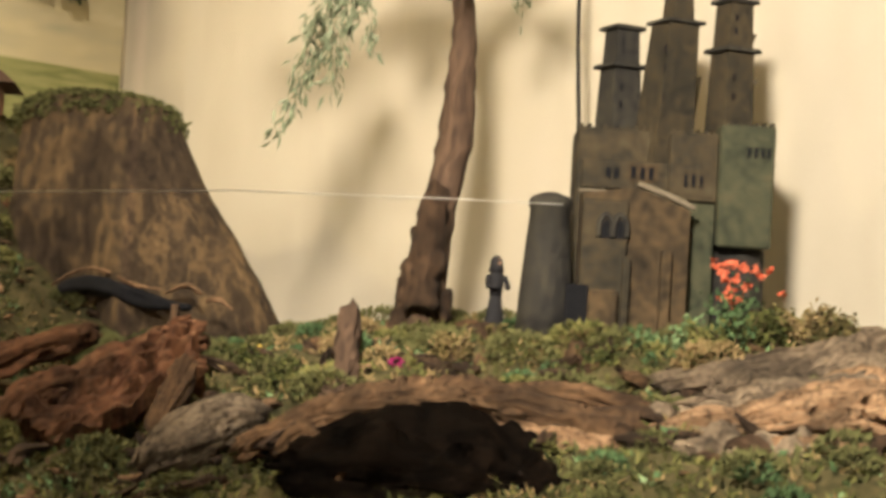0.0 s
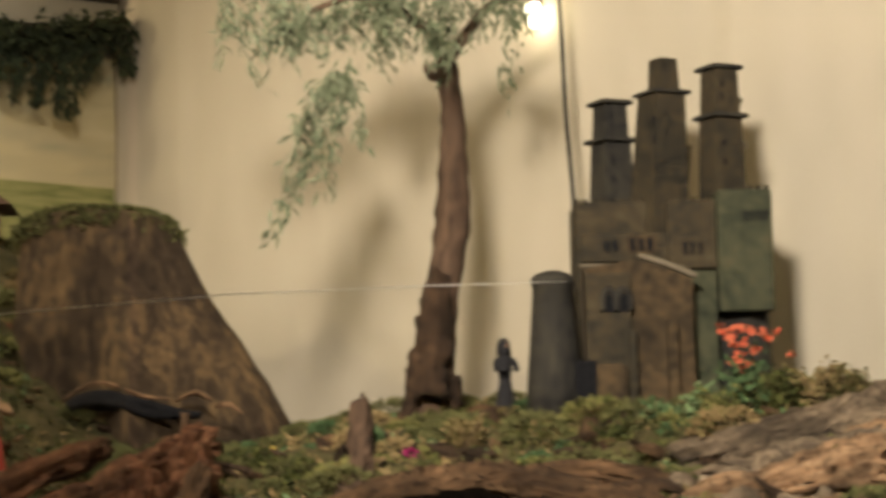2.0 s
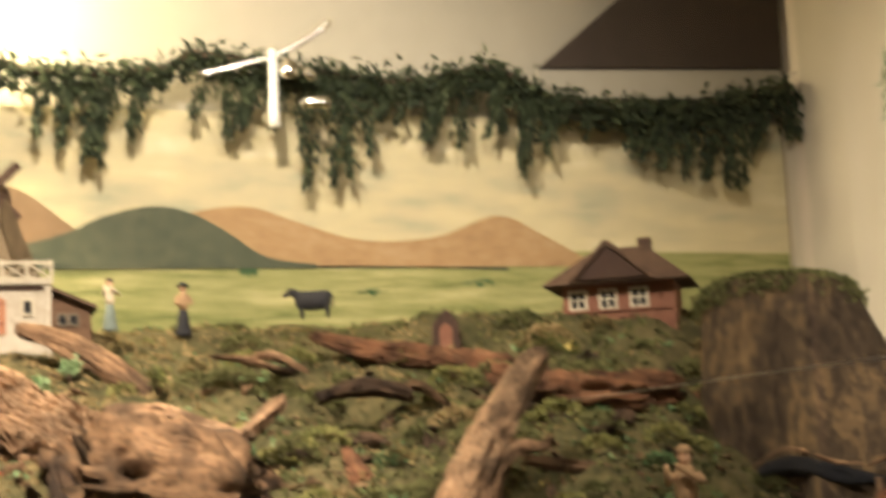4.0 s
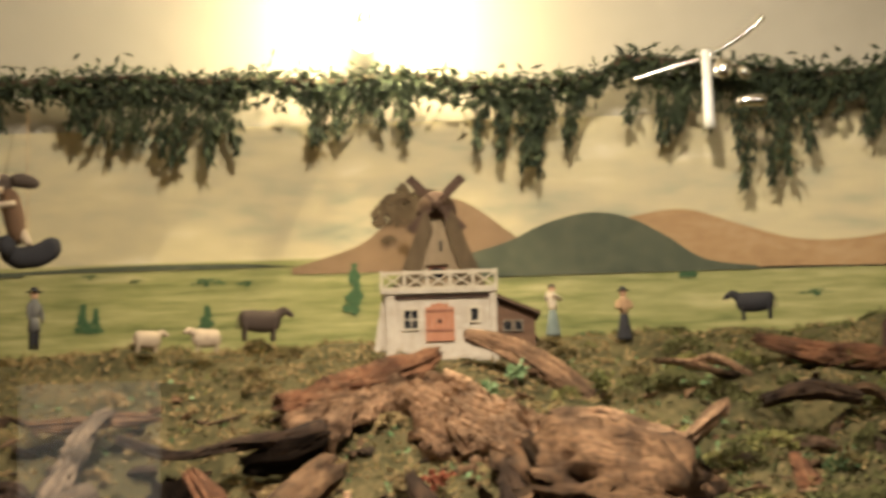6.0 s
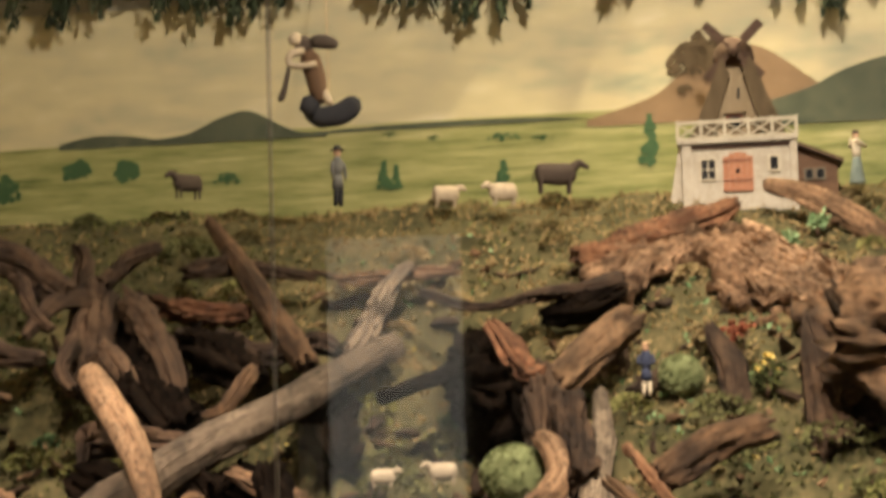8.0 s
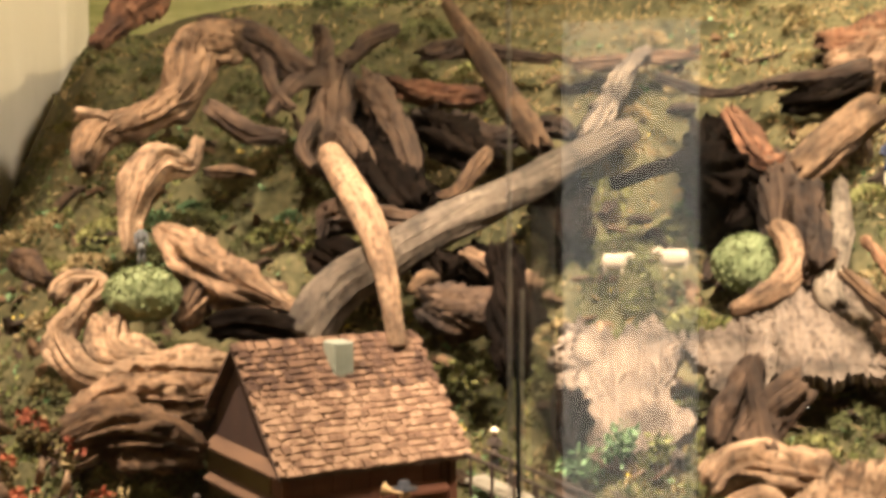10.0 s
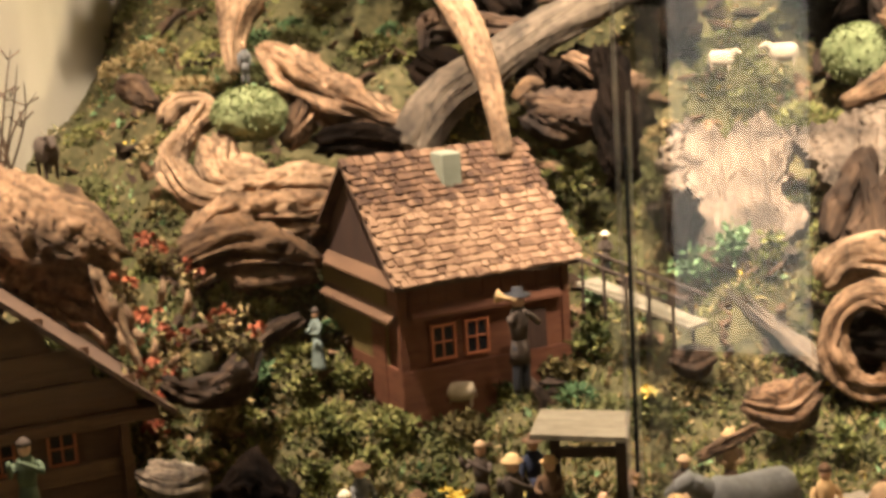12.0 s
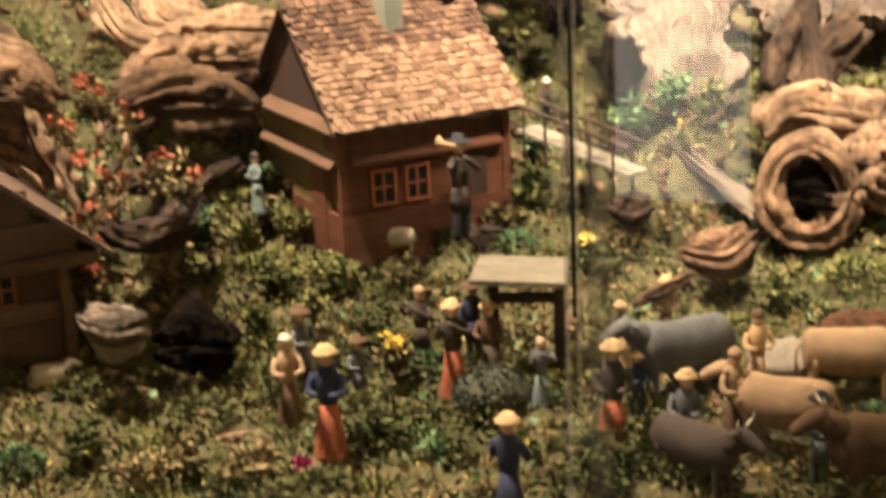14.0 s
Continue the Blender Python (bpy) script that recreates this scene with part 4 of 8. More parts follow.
# below the cottage
driftwood([[(0.575, 2.802, 1.610, 0.011), (0.662, 2.772, 1.579, 0.023), (0.789, 2.728, 1.556, 0.029), (0.901, 2.672, 1.523, 0.031)], [(0.919, 2.666, 1.496, 0.037), (1.056, 2.593, 1.471, 0.049), (1.158, 2.549, 1.449, 0.045), (1.232, 2.515, 1.434, 0.031)]], "red", "fallen reddish-brown trunk below the cottage bank", rough=0.18)
driftwood([[(0.867, 2.557, 1.421, 0.034), (0.996, 2.510, 1.394, 0.044), (1.104, 2.464, 1.373, 0.034), (1.157, 2.440, 1.355, 0.020)]], "dark", "dark underside log below the fallen trunk", rough=0.2)
driftwood([[(0.626, 2.213, 1.217, 0.047), (0.676, 2.219, 1.314, 0.039), (0.730, 2.234, 1.405, 0.035), (0.780, 2.249, 1.473, 0.029), (0.822, 2.255, 1.525, 0.018)], [(0.692, 2.193, 1.271, 0.025), (0.717, 2.206, 1.337, 0.020), (0.755, 2.204, 1.377, 0.014), (0.810, 2.206, 1.379, 0.007)]], "pale",
          "upright weathered log with a side branch", rough=0.16)
driftwood([[(0.826, 2.360, 1.360, 0.011), (0.920, 2.325, 1.345, 0.013), (1.019, 2.283, 1.317, 0.009)]], "brown", "thin brown branch lying on the moss")
driftwood([[(0.371, 2.674, 1.563, 0.014), (0.427, 2.666, 1.556, 0.018), (0.479, 2.657, 1.539, 0.010)]], "pale", "flat pale wood chip on the bank", flat=0.4)
driftwood([[(0.662, 2.576, 1.489, 0.008), (0.709, 2.564, 1.496, 0.020), (0.754, 2.551, 1.464, 0.006)]], "brown", "pointed brown wood chip", flat=0.5)
driftwood([[(0.536, 2.585, 1.484, 0.012), (0.611, 2.568, 1.500, 0.016), (0.694, 2.547, 1.481, 0.010)]], "dark", "dark root at the edge of the bank")
driftwood([[(0.168, 2.444, 1.463, 0.009), (0.250, 2.437, 1.455, 0.014), (0.325, 2.428, 1.430, 0.013), (0.380, 2.420, 1.414, 0.011)], [(0.380, 2.420, 1.414, 0.014), (0.414, 2.435, 1.444, 0.014), (0.451, 2.439, 1.474, 0.009)]], "pale", "slender forked branch on the mill slope")
driftwood([[(0.339, 2.376, 1.402, 0.019), (0.370, 2.371, 1.357, 0.023), (0.395, 2.347, 1.305, 0.025), (0.438, 2.319, 1.244, 0.026)]], "brown", "gnarled brown root stub below the fork")
driftwood([[(0.143, 2.346, 1.361, 0.078), (0.236, 2.318, 1.347, 0.094), (0.314, 2.299, 1.335, 0.085), (0.357, 2.292, 1.324, 0.051)]], "brown", "thick rounded log end beside the fork", rough=0.25, sides=20)
driftwood([[(0.559, 2.488, 1.394, 0.008), (0.573, 2.433, 1.347, 0.017), (0.580, 2.432, 1.311, 0.007)]], "red", "small upright splinter of red wood", flat=0.5)
driftwood([[(0.748, 2.228, 1.276, 0.007), (0.763, 2.170, 1.267, 0.008), (0.738, 2.178, 1.235, 0.008)]], "pale", "small pale twig curl")
driftwood([[(1.001, 2.071, 1.229, 0.017), (1.070, 2.058, 1.249, 0.019), (1.144, 2.053, 1.261, 0.010)]], "red", "reddish root tip in front of the stump")
# mill ridge
driftwood([[(-0.294, 2.734, 1.513, 0.020), (-0.230, 2.750, 1.512, 0.041), (-0.150, 2.766, 1.540, 0.037), (-0.059, 2.799, 1.572, 0.027), (-0.007, 2.830, 1.603, 0.015)]], "red", "reddish bark ridge below the mill crest", rough=0.25, flat=0.8)
plank_plate((-0.058, 2.739, 1.568), (0.214, 2.651, 1.440), (0.183, 2.543, 1.337), (-0.049, 2.620, 1.443), "pale", "rough pale bark slab running down from the mill", rough=0.009, ragged=0.2)
plank_plate((-0.008, 2.7, 1.554), (0.26, 2.547, 1.44), (0.231, 2.489, 1.341), (0.015, 2.6, 1.441), "pale", "broad furrowed bark sheet over the root burl", rough=0.008, ragged=0.25)
plank_plate((-0.283, 2.725, 1.522), (-0.068, 2.799, 1.588), (-0.059, 2.719, 1.516), (-0.260, 2.627, 1.428), "pale", "split brown bark slab below the mill crest", rough=0.01, ragged=0.2)
plank_plate((1.630, 1.292, 1.265), (1.850, 1.115, 1.344), (1.802, 1.078, 1.307), (1.592, 1.243, 1.224), "grey", "layered grey bark slab beside the castle", rough=0.01, ragged=0.12)
plank_plate((1.515, 1.274, 1.218), (1.868, 0.960, 1.332), (1.689, 0.870, 1.196), (1.402, 1.222, 1.159), "grey", "wide weathered grey-brown slab before the castle", rough=0.012, ragged=0.12)
plank_plate((1.312, 1.483, 1.229), (1.495, 1.267, 1.190), (1.603, 0.943, 1.171), (1.335, 1.295, 1.149), "pale", "pale split slab beside the dark hollow", rough=0.01, ragged=0.12)
plank_plate((-1.306, 1.488, 1.086), (-1.193, 1.555, 1.084), (-1.099, 1.501, 0.906), (-1.250, 1.404, 0.978), "pale", "split pale bark over the trunk behind the barn", rough=0.004, ragged=0.12)
plank_plate((0.924, 1.863, 1.173), (1.158, 1.823, 1.277), (1.147, 1.759, 1.243), (0.941, 1.765, 1.132), "red", "reddish jagged slab of root wood", rough=0.012, ragged=0.14)
driftwood([[(0.045, 2.860, 1.637, 0.010), (0.115, 2.848, 1.613, 0.017), (0.193, 2.823, 1.568, 0.022), (0.257, 2.788, 1.508, 0.023), (0.310, 2.763, 1.456, 0.018)]], "pale", "pale log beside the mill door", rough=0.15)
driftwood([[(0.143, 2.576, 1.411, 0.057), (0.198, 2.512, 1.328, 0.102), (0.269, 2.465, 1.284, 0.119), (0.371, 2.422, 1.268, 0.099)]], "brown", "massive rounded root burl below the mill", rough=0.3, sides=24)
driftwood([[(0.097, 2.448, 1.395, 0.011), (0.110, 2.417, 1.330, 0.027), (0.123, 2.397, 1.253, 0.035), (0.131, 2.356, 1.181, 0.040)]], "dark", "dark pointed stake of root wood", rough=0.15)
driftwood([[(-0.394, 2.367, 1.388, 0.012), (-0.357, 2.353, 1.344, 0.028), (-0.330, 2.347, 1.310, 0.030), (-0.304, 2.350, 1.318, 0.012)]], "red", "torn reddish bark chunk", flat=0.5, rough=0.4)
driftwood([[(-0.183, 2.493, 1.391, 0.028), (-0.234, 2.439, 1.347, 0.034), (-0.289, 2.362, 1.292, 0.026)]], "brown", "cut brown branch stub pointing out of the hollow", rough=0.12)
driftwood([[(-0.528, 2.495, 1.448, 0.008), (-0.428, 2.463, 1.418, 0.010), (-0.341, 2.578, 1.438, 0.011), (-0.203, 2.652, 1.457, 0.012)]], "dark", "dark overhanging root along the bank edge", rough=0.3)
driftwood([[(-0.751, 2.635, 1.497, 0.008), (-0.665, 2.658, 1.476, 0.020), (-0.567, 2.681, 1.490, 0.022), (-0.508, 2.693, 1.495, 0.008)]], "pale", "flat pale wood at the foot of the upper meadow", flat=0.4)
driftwood([[(-0.624, 2.421, 1.348, 0.020), (-0.603, 2.488, 1.412, 0.019), (-0.584, 2.575, 1.481, 0.014), (-0.562, 2.600, 1.496, 0.010)]], "grey", "grey stick leaning on the bank")
# the tangle in the middle
driftwood([[(-0.904, 1.918, 1.067, 0.036), (-0.882, 1.972, 1.129, 0.035), (-0.833, 2.036, 1.173, 0.032), (-0.757, 2.108, 1.225, 0.030), (-0.693, 2.235, 1.268, 0.028), (-0.637, 2.355, 1.315, 0.025), (-0.571, 2.485, 1.362, 0.023)]], "branch", "long smooth grey-brown branch curving down the slope", rough=0.06, ragged=0.2)
driftwood([[(-0.938, 2.100, 1.329, 0.020), (-0.871, 2.020, 1.282, 0.022), (-0.814, 1.958, 1.230, 0.020), (-0.773, 1.910, 1.166, 0.015), (-0.743, 1.878, 1.073, 0.011)]], "pale", "pale peeled stick standing behind the house", rough=0.06, ragged=0.2)
driftwood([[(-0.925, 2.579, 1.591, 0.009), (-0.872, 2.534, 1.535, 0.017), (-0.811, 2.491, 1.465, 0.021), (-0.751, 2.447, 1.387, 0.024), (-0.697, 2.401, 1.332, 0.022)]], "brown", "slanting brown stick with a broken tip", rough=0.08)
driftwood([[(-1.032, 2.343, 1.458, 0.038), (-1.024, 2.303, 1.392, 0.041), (-1.011, 2.265, 1.327, 0.036), (-1.023, 2.237, 1.300, 0.018)], [(-1.020, 2.337, 1.471, 0.019), (-0.978, 2.355, 1.514, 0.017), (-0.935, 2.372, 1.533, 0.008)], [(-1.024, 2.324, 1.447, 0.021), (-1.065, 2.262, 1.445, 0.017), (-1.092, 2.204, 1.389, 0.007)],
           [(-1.058, 2.331, 1.466, 0.013), (-1.058, 2.353, 1.514, 0.017), (-1.082, 2.364, 1.534, 0.006)], [(-0.974, 2.324, 1.448, 0.022), (-0.929, 2.300, 1.392, 0.026), (-0.877, 2.256, 1.330, 0.022), (-0.858, 2.241, 1.286, 0.015)], [(-0.983, 2.233, 1.364, 0.018), (-0.935, 2.211, 1.329, 0.019), (-0.914, 2.197, 1.303, 0.009)],
           [(-1.024, 2.237, 1.381, 0.014), (-1.027, 2.192, 1.336, 0.012), (-1.002, 2.181, 1.306, 0.009)]], "dark", "tangled dark root cluster with broken stubs", rough=0.25)
driftwood([[(-1.049, 2.269, 1.450, 0.018), (-1.111, 2.273, 1.491, 0.024), (-1.174, 2.275, 1.519, 0.025), (-1.239, 2.263, 1.528, 0.023)], [(-1.123, 2.256, 1.481, 0.013), (-1.089, 2.228, 1.425, 0.011), (-1.056, 2.222, 1.398, 0.007)]], "dark", "thick brown root reaching up from the tangle", rough=0.2)
driftwood([[(-1.154, 2.218, 1.506, 0.028), (-1.208, 2.189, 1.495, 0.042), (-1.211, 2.141, 1.422, 0.036), (-1.235, 2.081, 1.385, 0.027), (-1.278, 2.008, 1.358, 0.023), (-1.276, 1.961, 1.308, 0.014)]], "brown", "bent brown root at the end wall", rough=0.25)
driftwood([[(-1.159, 2.101, 1.352, 0.009), (-1.164, 2.076, 1.309, 0.014), (-1.190, 2.038, 1.317, 0.030), (-1.204, 2.006, 1.283, 0.031), (-1.208, 1.981, 1.234, 0.015), (-1.200, 1.962, 1.186, 0.007)]], "pale", "pale skull-shaped root on the mossy slope", rough=0.2)
driftwood([[(-1.159, 1.986, 1.219, 0.015), (-1.098, 1.976, 1.188, 0.037), (-1.022, 1.971, 1.143, 0.036), (-0.948, 1.963, 1.111, 0.023), (-0.903, 1.962, 1.093, 0.008)]], "pale", "weathered pale root wedge with split grain", rough=0.35, flat=0.7, sides=20)
driftwood([[(-1.082, 1.916, 1.169, 0.021), (-1.055, 1.908, 1.147, 0.018), (-1.062, 1.881, 1.110, 0.011)]], "brown", "curled root end under the wedge", rough=0.2)
driftwood([[(-1.152, 2.106, 1.300, 0.007), (-1.114, 2.126, 1.300, 0.010), (-1.084, 2.141, 1.296, 0.005)]], "brown", "small brown twig lying on the moss")
driftwood([[(-0.977, 2.431, 1.443, 0.025), (-0.906, 2.459, 1.425, 0.029), (-0.824, 2.487, 1.421, 0.017)]], "red", "layered reddish bark on the bank", flat=0.6, rough=0.35)
driftwood([[(-0.919, 2.389, 1.375, 0.023), (-0.849, 2.415, 1.367, 0.028), (-0.774, 2.430, 1.349, 0.023), (-0.696, 2.463, 1.369, 0.028), (-0.657, 2.464, 1.351, 0.015)]], "dark", "dark broken bark under the bank", flat=0.8, rough=0.35)
driftwood([[(-0.948, 2.095, 1.237, 0.019), (-0.925, 2.106, 1.237, 0.022), (-0.848, 2.116, 1.230, 0.018), (-0.779, 2.122, 1.219, 0.013)], [(-0.945, 2.097, 1.245, 0.012), (-0.943, 2.076, 1.196, 0.007)]], "dark", "dark knotty root behind the pale stick", rough=0.3)
driftwood([[(-0.720, 2.079, 1.187, 0.010), (-0.675, 2.073, 1.165, 0.016), (-0.630, 2.066, 1.147, 0.024), (-0.608, 2.062, 1.152, 0.014)]], "pale", "pale forked root knuckle", rough=0.25)
driftwood([[(-0.807, 2.196, 1.262, 0.004), (-0.775, 2.208, 1.271, 0.010), (-0.749, 2.238, 1.314, 0.014), (-0.743, 2.261, 1.332, 0.007)]], "brown", "small brown root curl above the branch")
driftwood([[(-0.777, 2.005, 1.134, 0.006), (-0.755, 2.013, 1.154, 0.011), (-0.736, 2.020, 1.150, 0.005)]], "brown", "small brown chip beside the branch")
driftwood([[(-0.400, 2.468, 1.396, 0.009), (-0.370, 2.452, 1.355, 0.031), (-0.349, 2.435, 1.311, 0.031), (-0.318, 2.439, 1.320, 0.014)]], "red", "torn reddish bark chunk on the burl", flat=0.5, rough=0.4)
driftwood([[(-0.323, 2.378, 1.312, 0.026), (-0.308, 2.340, 1.261, 0.043), (-0.295, 2.281, 1.197, 0.034)]], "dark", "dark root stump under the bank", rough=0.25)
driftwood([[(-0.302, 2.240, 1.220, 0.013), (-0.278, 2.223, 1.201, 0.020), (-0.270, 2.204, 1.162, 0.020), (-0.301, 2.159, 1.129, 0.015), (-0.345, 2.132, 1.109, 0.008)]], "pale", "curved pale root over the moss stone", rough=0.1)
plank_plate((-0.585, 2.070, 1.092), (-0.515, 1.880, 0.957), (-0.370, 1.900, 0.945), (-0.395, 2.100, 1.083), "split", "broad pale weathered slab of split wood", rough=0.0019, ragged=0.2)
plank_plate((-0.400, 2.085, 1.078), (-0.345, 2.010, 1.015), (-0.270, 2.020, 1.020), (-0.290, 2.180, 1.120), "split", "narrow pale sliver of split wood", rough=0.002, ragged=0.2)
plank_plate((-0.330, 2.185, 1.135), (-0.310, 2.040, 1.030), (-0.090, 2.070, 1.040), (-0.170, 2.225, 1.150), "split", "second pale slab of split wood on the slope", rough=0.002, ragged=0.18)
plank_plate((-0.440, 1.815, 0.915), (-0.425, 1.765, 0.815), (-0.350, 1.790, 0.800), (-0.360, 1.835, 0.890), "brown", "crumbling grey-brown slab standing in the herbs", rough=0.005, ragged=0.22)
driftwood([[(-0.195, 2.130, 1.165, 0.012), (-0.150, 2.110, 1.125, 0.022), (-0.085, 2.095, 1.072, 0.026), (-0.010, 2.095, 1.006, 0.012)]], "brown", "split brown root running down beside the slab", flat=0.6, rough=0.35)
driftwood([[(-0.219, 2.330, 1.281, 0.010), (-0.212, 2.270, 1.217, 0.018), (-0.219, 2.189, 1.141, 0.020), (-0.208, 2.170, 1.112, 0.016)]], "grey", "upright grey branch on the slab", rough=0.12)
driftwood([[(-0.171, 2.153, 1.213, 0.006), (-0.138, 2.136, 1.173, 0.009), (-0.107, 2.117, 1.134, 0.007)]], "red", "thin peeled stick of reddish wood resting on the pale slab")
driftwood([[(-0.124, 2.156, 1.164, 0.024), (-0.088, 2.178, 1.187, 0.029), (-0.045, 2.200, 1.210, 0.028), (0.022, 2.220, 1.227, 0.025)]], "brown", "stubby brown log with a side knob", rough=0.15)
driftwood([[(-0.149, 2.095, 1.100, 0.008), (-0.088, 2.058, 1.063, 0.014), (-0.023, 2.020, 1.036, 0.009)]], "brown", "slanting brown stick across the slab")
driftwood([[(-0.293, 1.958, 1.058, 0.007), (-0.279, 1.940, 1.011, 0.015), (-0.262, 1.902, 0.955, 0.019)]], "dark", "dark pointed splinter standing upright", rough=0.12)
driftwood([[(-1.343, 2.109, 1.500, 0.013), (-1.325, 2.179, 1.558, 0.024), (-1.313, 2.244, 1.610, 0.029), (-1.325, 2.283, 1.661, 0.016)], [(-1.327, 2.166, 1.548, 0.019), (-1.346, 2.178, 1.595, 0.008)]], "red", "dark reddish root standing against the end wall", rough=0.3)
driftwood([[(-1.261, 1.923, 1.389, 0.010), (-1.235, 1.940, 1.390, 0.007), (-1.221, 1.949, 1.382, 0.005)]], "pale", "short pale twig at the end wall")
driftwood([[(-0.264, 2.285, 1.281, 0.019), (-0.250, 2.246, 1.217, 0.025), (-0.235, 2.187, 1.157, 0.023)]], "dark", "dark upright root beside the curved root")
driftwood([[(-0.737, 1.966, 1.124, 0.023), (-0.679, 1.987, 1.109, 0.031), (-0.620, 2.006, 1.125, 0.023)]], "dark", "dark rotten log behind the house roof", rough=0.3)
driftwood([[(-0.938, 2.489, 1.494, 0.014), (-0.881, 2.531, 1.506, 0.022), (-0.822, 2.572, 1.498, 0.016), (-0.736, 2.598, 1.484, 0.008)]], "dark", "dark root lying under the upper meadow")
driftwood([[(-0.702, 2.586, 1.479, 0.010), (-0.626, 2.606, 1.485, 0.018), (-0.531, 2.627, 1.481, 0.020), (-0.483, 2.636, 1.486, 0.008)]], "pale", "flat pale driftwood at the meadow edge", flat=0.4)
driftwood([[(-1.154, 2.127, 1.404, 0.014), (-1.092, 2.137, 1.361, 0.021), (-1.037, 2.142, 1.353, 0.014)]], "dark", "dark root in the moss between the tangles")
# a black piece that deepens the shade of the hollow by its colour
driftwood([[(-0.542, 2.235, 1.281, 0.008), (-0.439, 2.319, 1.320, 0.012), (-0.391, 2.348, 1.336, 0.007)]], "hollow_shade", "black root standing for the shade in the hollow")
driftwood([[(-0.057, 2.499, 1.376, 0.011), (-0.023, 2.460, 1.313, 0.024), (-0.016, 2.420, 1.254, 0.020)]], "dark", "dark bark piece in the mossy bank", flat=0.6)
driftwood([[(0.422, 2.667, 1.554, 0.008), (0.471, 2.659, 1.562, 0.018), (0.533, 2.647, 1.531, 0.010)]], "pale", "flat pale chip below the meadow", flat=0.4)
driftwood([[(0.850, 2.584, 1.518, 0.020), (0.954, 2.526, 1.482, 0.036), (1.081, 2.474, 1.476, 0.040), (1.143, 2.446, 1.472, 0.024)]], "red", "reddish rotten trunk under the cottage bank", rough=0.25)
# black lumps set where the bank is in deep shade
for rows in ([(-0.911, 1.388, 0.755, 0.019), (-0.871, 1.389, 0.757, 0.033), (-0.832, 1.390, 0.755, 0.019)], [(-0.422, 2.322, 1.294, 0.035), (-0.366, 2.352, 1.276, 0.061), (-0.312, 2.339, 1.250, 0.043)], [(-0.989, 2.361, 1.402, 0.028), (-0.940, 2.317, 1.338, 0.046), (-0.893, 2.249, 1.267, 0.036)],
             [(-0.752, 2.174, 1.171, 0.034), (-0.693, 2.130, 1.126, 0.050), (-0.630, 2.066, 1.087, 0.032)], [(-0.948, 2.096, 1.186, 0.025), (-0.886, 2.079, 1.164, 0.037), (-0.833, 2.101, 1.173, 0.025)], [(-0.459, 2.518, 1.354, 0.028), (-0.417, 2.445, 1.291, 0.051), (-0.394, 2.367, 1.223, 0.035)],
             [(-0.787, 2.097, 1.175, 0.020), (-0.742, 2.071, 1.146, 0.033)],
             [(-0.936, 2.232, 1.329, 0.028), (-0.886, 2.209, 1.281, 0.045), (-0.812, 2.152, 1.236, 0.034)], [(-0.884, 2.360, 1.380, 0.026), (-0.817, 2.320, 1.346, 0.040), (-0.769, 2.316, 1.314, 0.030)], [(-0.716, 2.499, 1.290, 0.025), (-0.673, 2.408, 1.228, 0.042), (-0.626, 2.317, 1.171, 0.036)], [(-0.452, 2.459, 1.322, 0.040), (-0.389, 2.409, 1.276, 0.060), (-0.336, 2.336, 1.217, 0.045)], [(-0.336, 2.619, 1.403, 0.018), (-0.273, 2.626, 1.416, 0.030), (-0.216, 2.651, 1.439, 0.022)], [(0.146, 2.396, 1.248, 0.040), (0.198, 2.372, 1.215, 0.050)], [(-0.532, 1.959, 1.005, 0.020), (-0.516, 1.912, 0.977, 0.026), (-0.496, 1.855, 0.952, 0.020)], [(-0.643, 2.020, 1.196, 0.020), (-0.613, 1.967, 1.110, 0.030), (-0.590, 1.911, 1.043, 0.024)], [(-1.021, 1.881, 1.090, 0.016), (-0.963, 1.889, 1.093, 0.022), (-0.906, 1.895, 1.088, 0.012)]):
    driftwood([rows], "hollow_shade", "black lump standing for the shade deep in a hollow", "rotten_wood", rough=0.5, sides=20)
# round the house
driftwood([[(-1.215, 1.786, 1.134, 0.010), (-1.206, 1.816, 1.154, 0.016), (-1.176, 1.835, 1.148, 0.018), (-1.177, 1.788, 1.118, 0.014), (-1.173, 1.742, 1.085, 0.020), (-1.129, 1.723, 1.043, 0.028), (-1.079, 1.755, 1.031, 0.031), (-1.023, 1.811, 1.038, 0.028), (-0.985, 1.855, 1.039, 0.016)],
           [(-1.142, 1.810, 1.107, 0.021), (-1.117, 1.778, 1.065, 0.028), (-1.069, 1.784, 1.049, 0.026)], [(-1.107, 1.666, 0.985, 0.016), (-1.073, 1.712, 1.008, 0.030), (-1.019, 1.767, 1.006, 0.029), (-0.975, 1.815, 1.007, 0.018)]], "pale", "wavy twisted pale root behind the house", rough=0.3, sides=18)
driftwood([[(-1.104, 1.632, 0.970, 0.022), (-1.054, 1.676, 0.977, 0.034), (-0.993, 1.713, 0.957, 0.030), (-0.961, 1.731, 0.947, 0.015)]], "brown", "brown split log under the twisted root", rough=0.3)
driftwood([[(-1.141, 1.951, 1.220, 0.012), (-1.082, 1.939, 1.180, 0.036), (-1.009, 1.933, 1.139, 0.035), (-0.908, 1.938, 1.098, 0.010)], [(-1.079, 1.917, 1.174, 0.016), (-1.051, 1.910, 1.134, 0.019), (-1.062, 1.858, 1.093, 0.011)]], "pale", "big split root with a curled end", rough=0.35, sides=18)
driftwood([[(-1.300, 1.453, 1.036, 0.087), (-1.228, 1.489, 1.024, 0.083), (-1.175, 1.518, 1.006, 0.068), (-1.146, 1.540, 0.988, 0.043)]], "pale", "thick trunk section lying behind the barn", rough=0.15, sides=22)
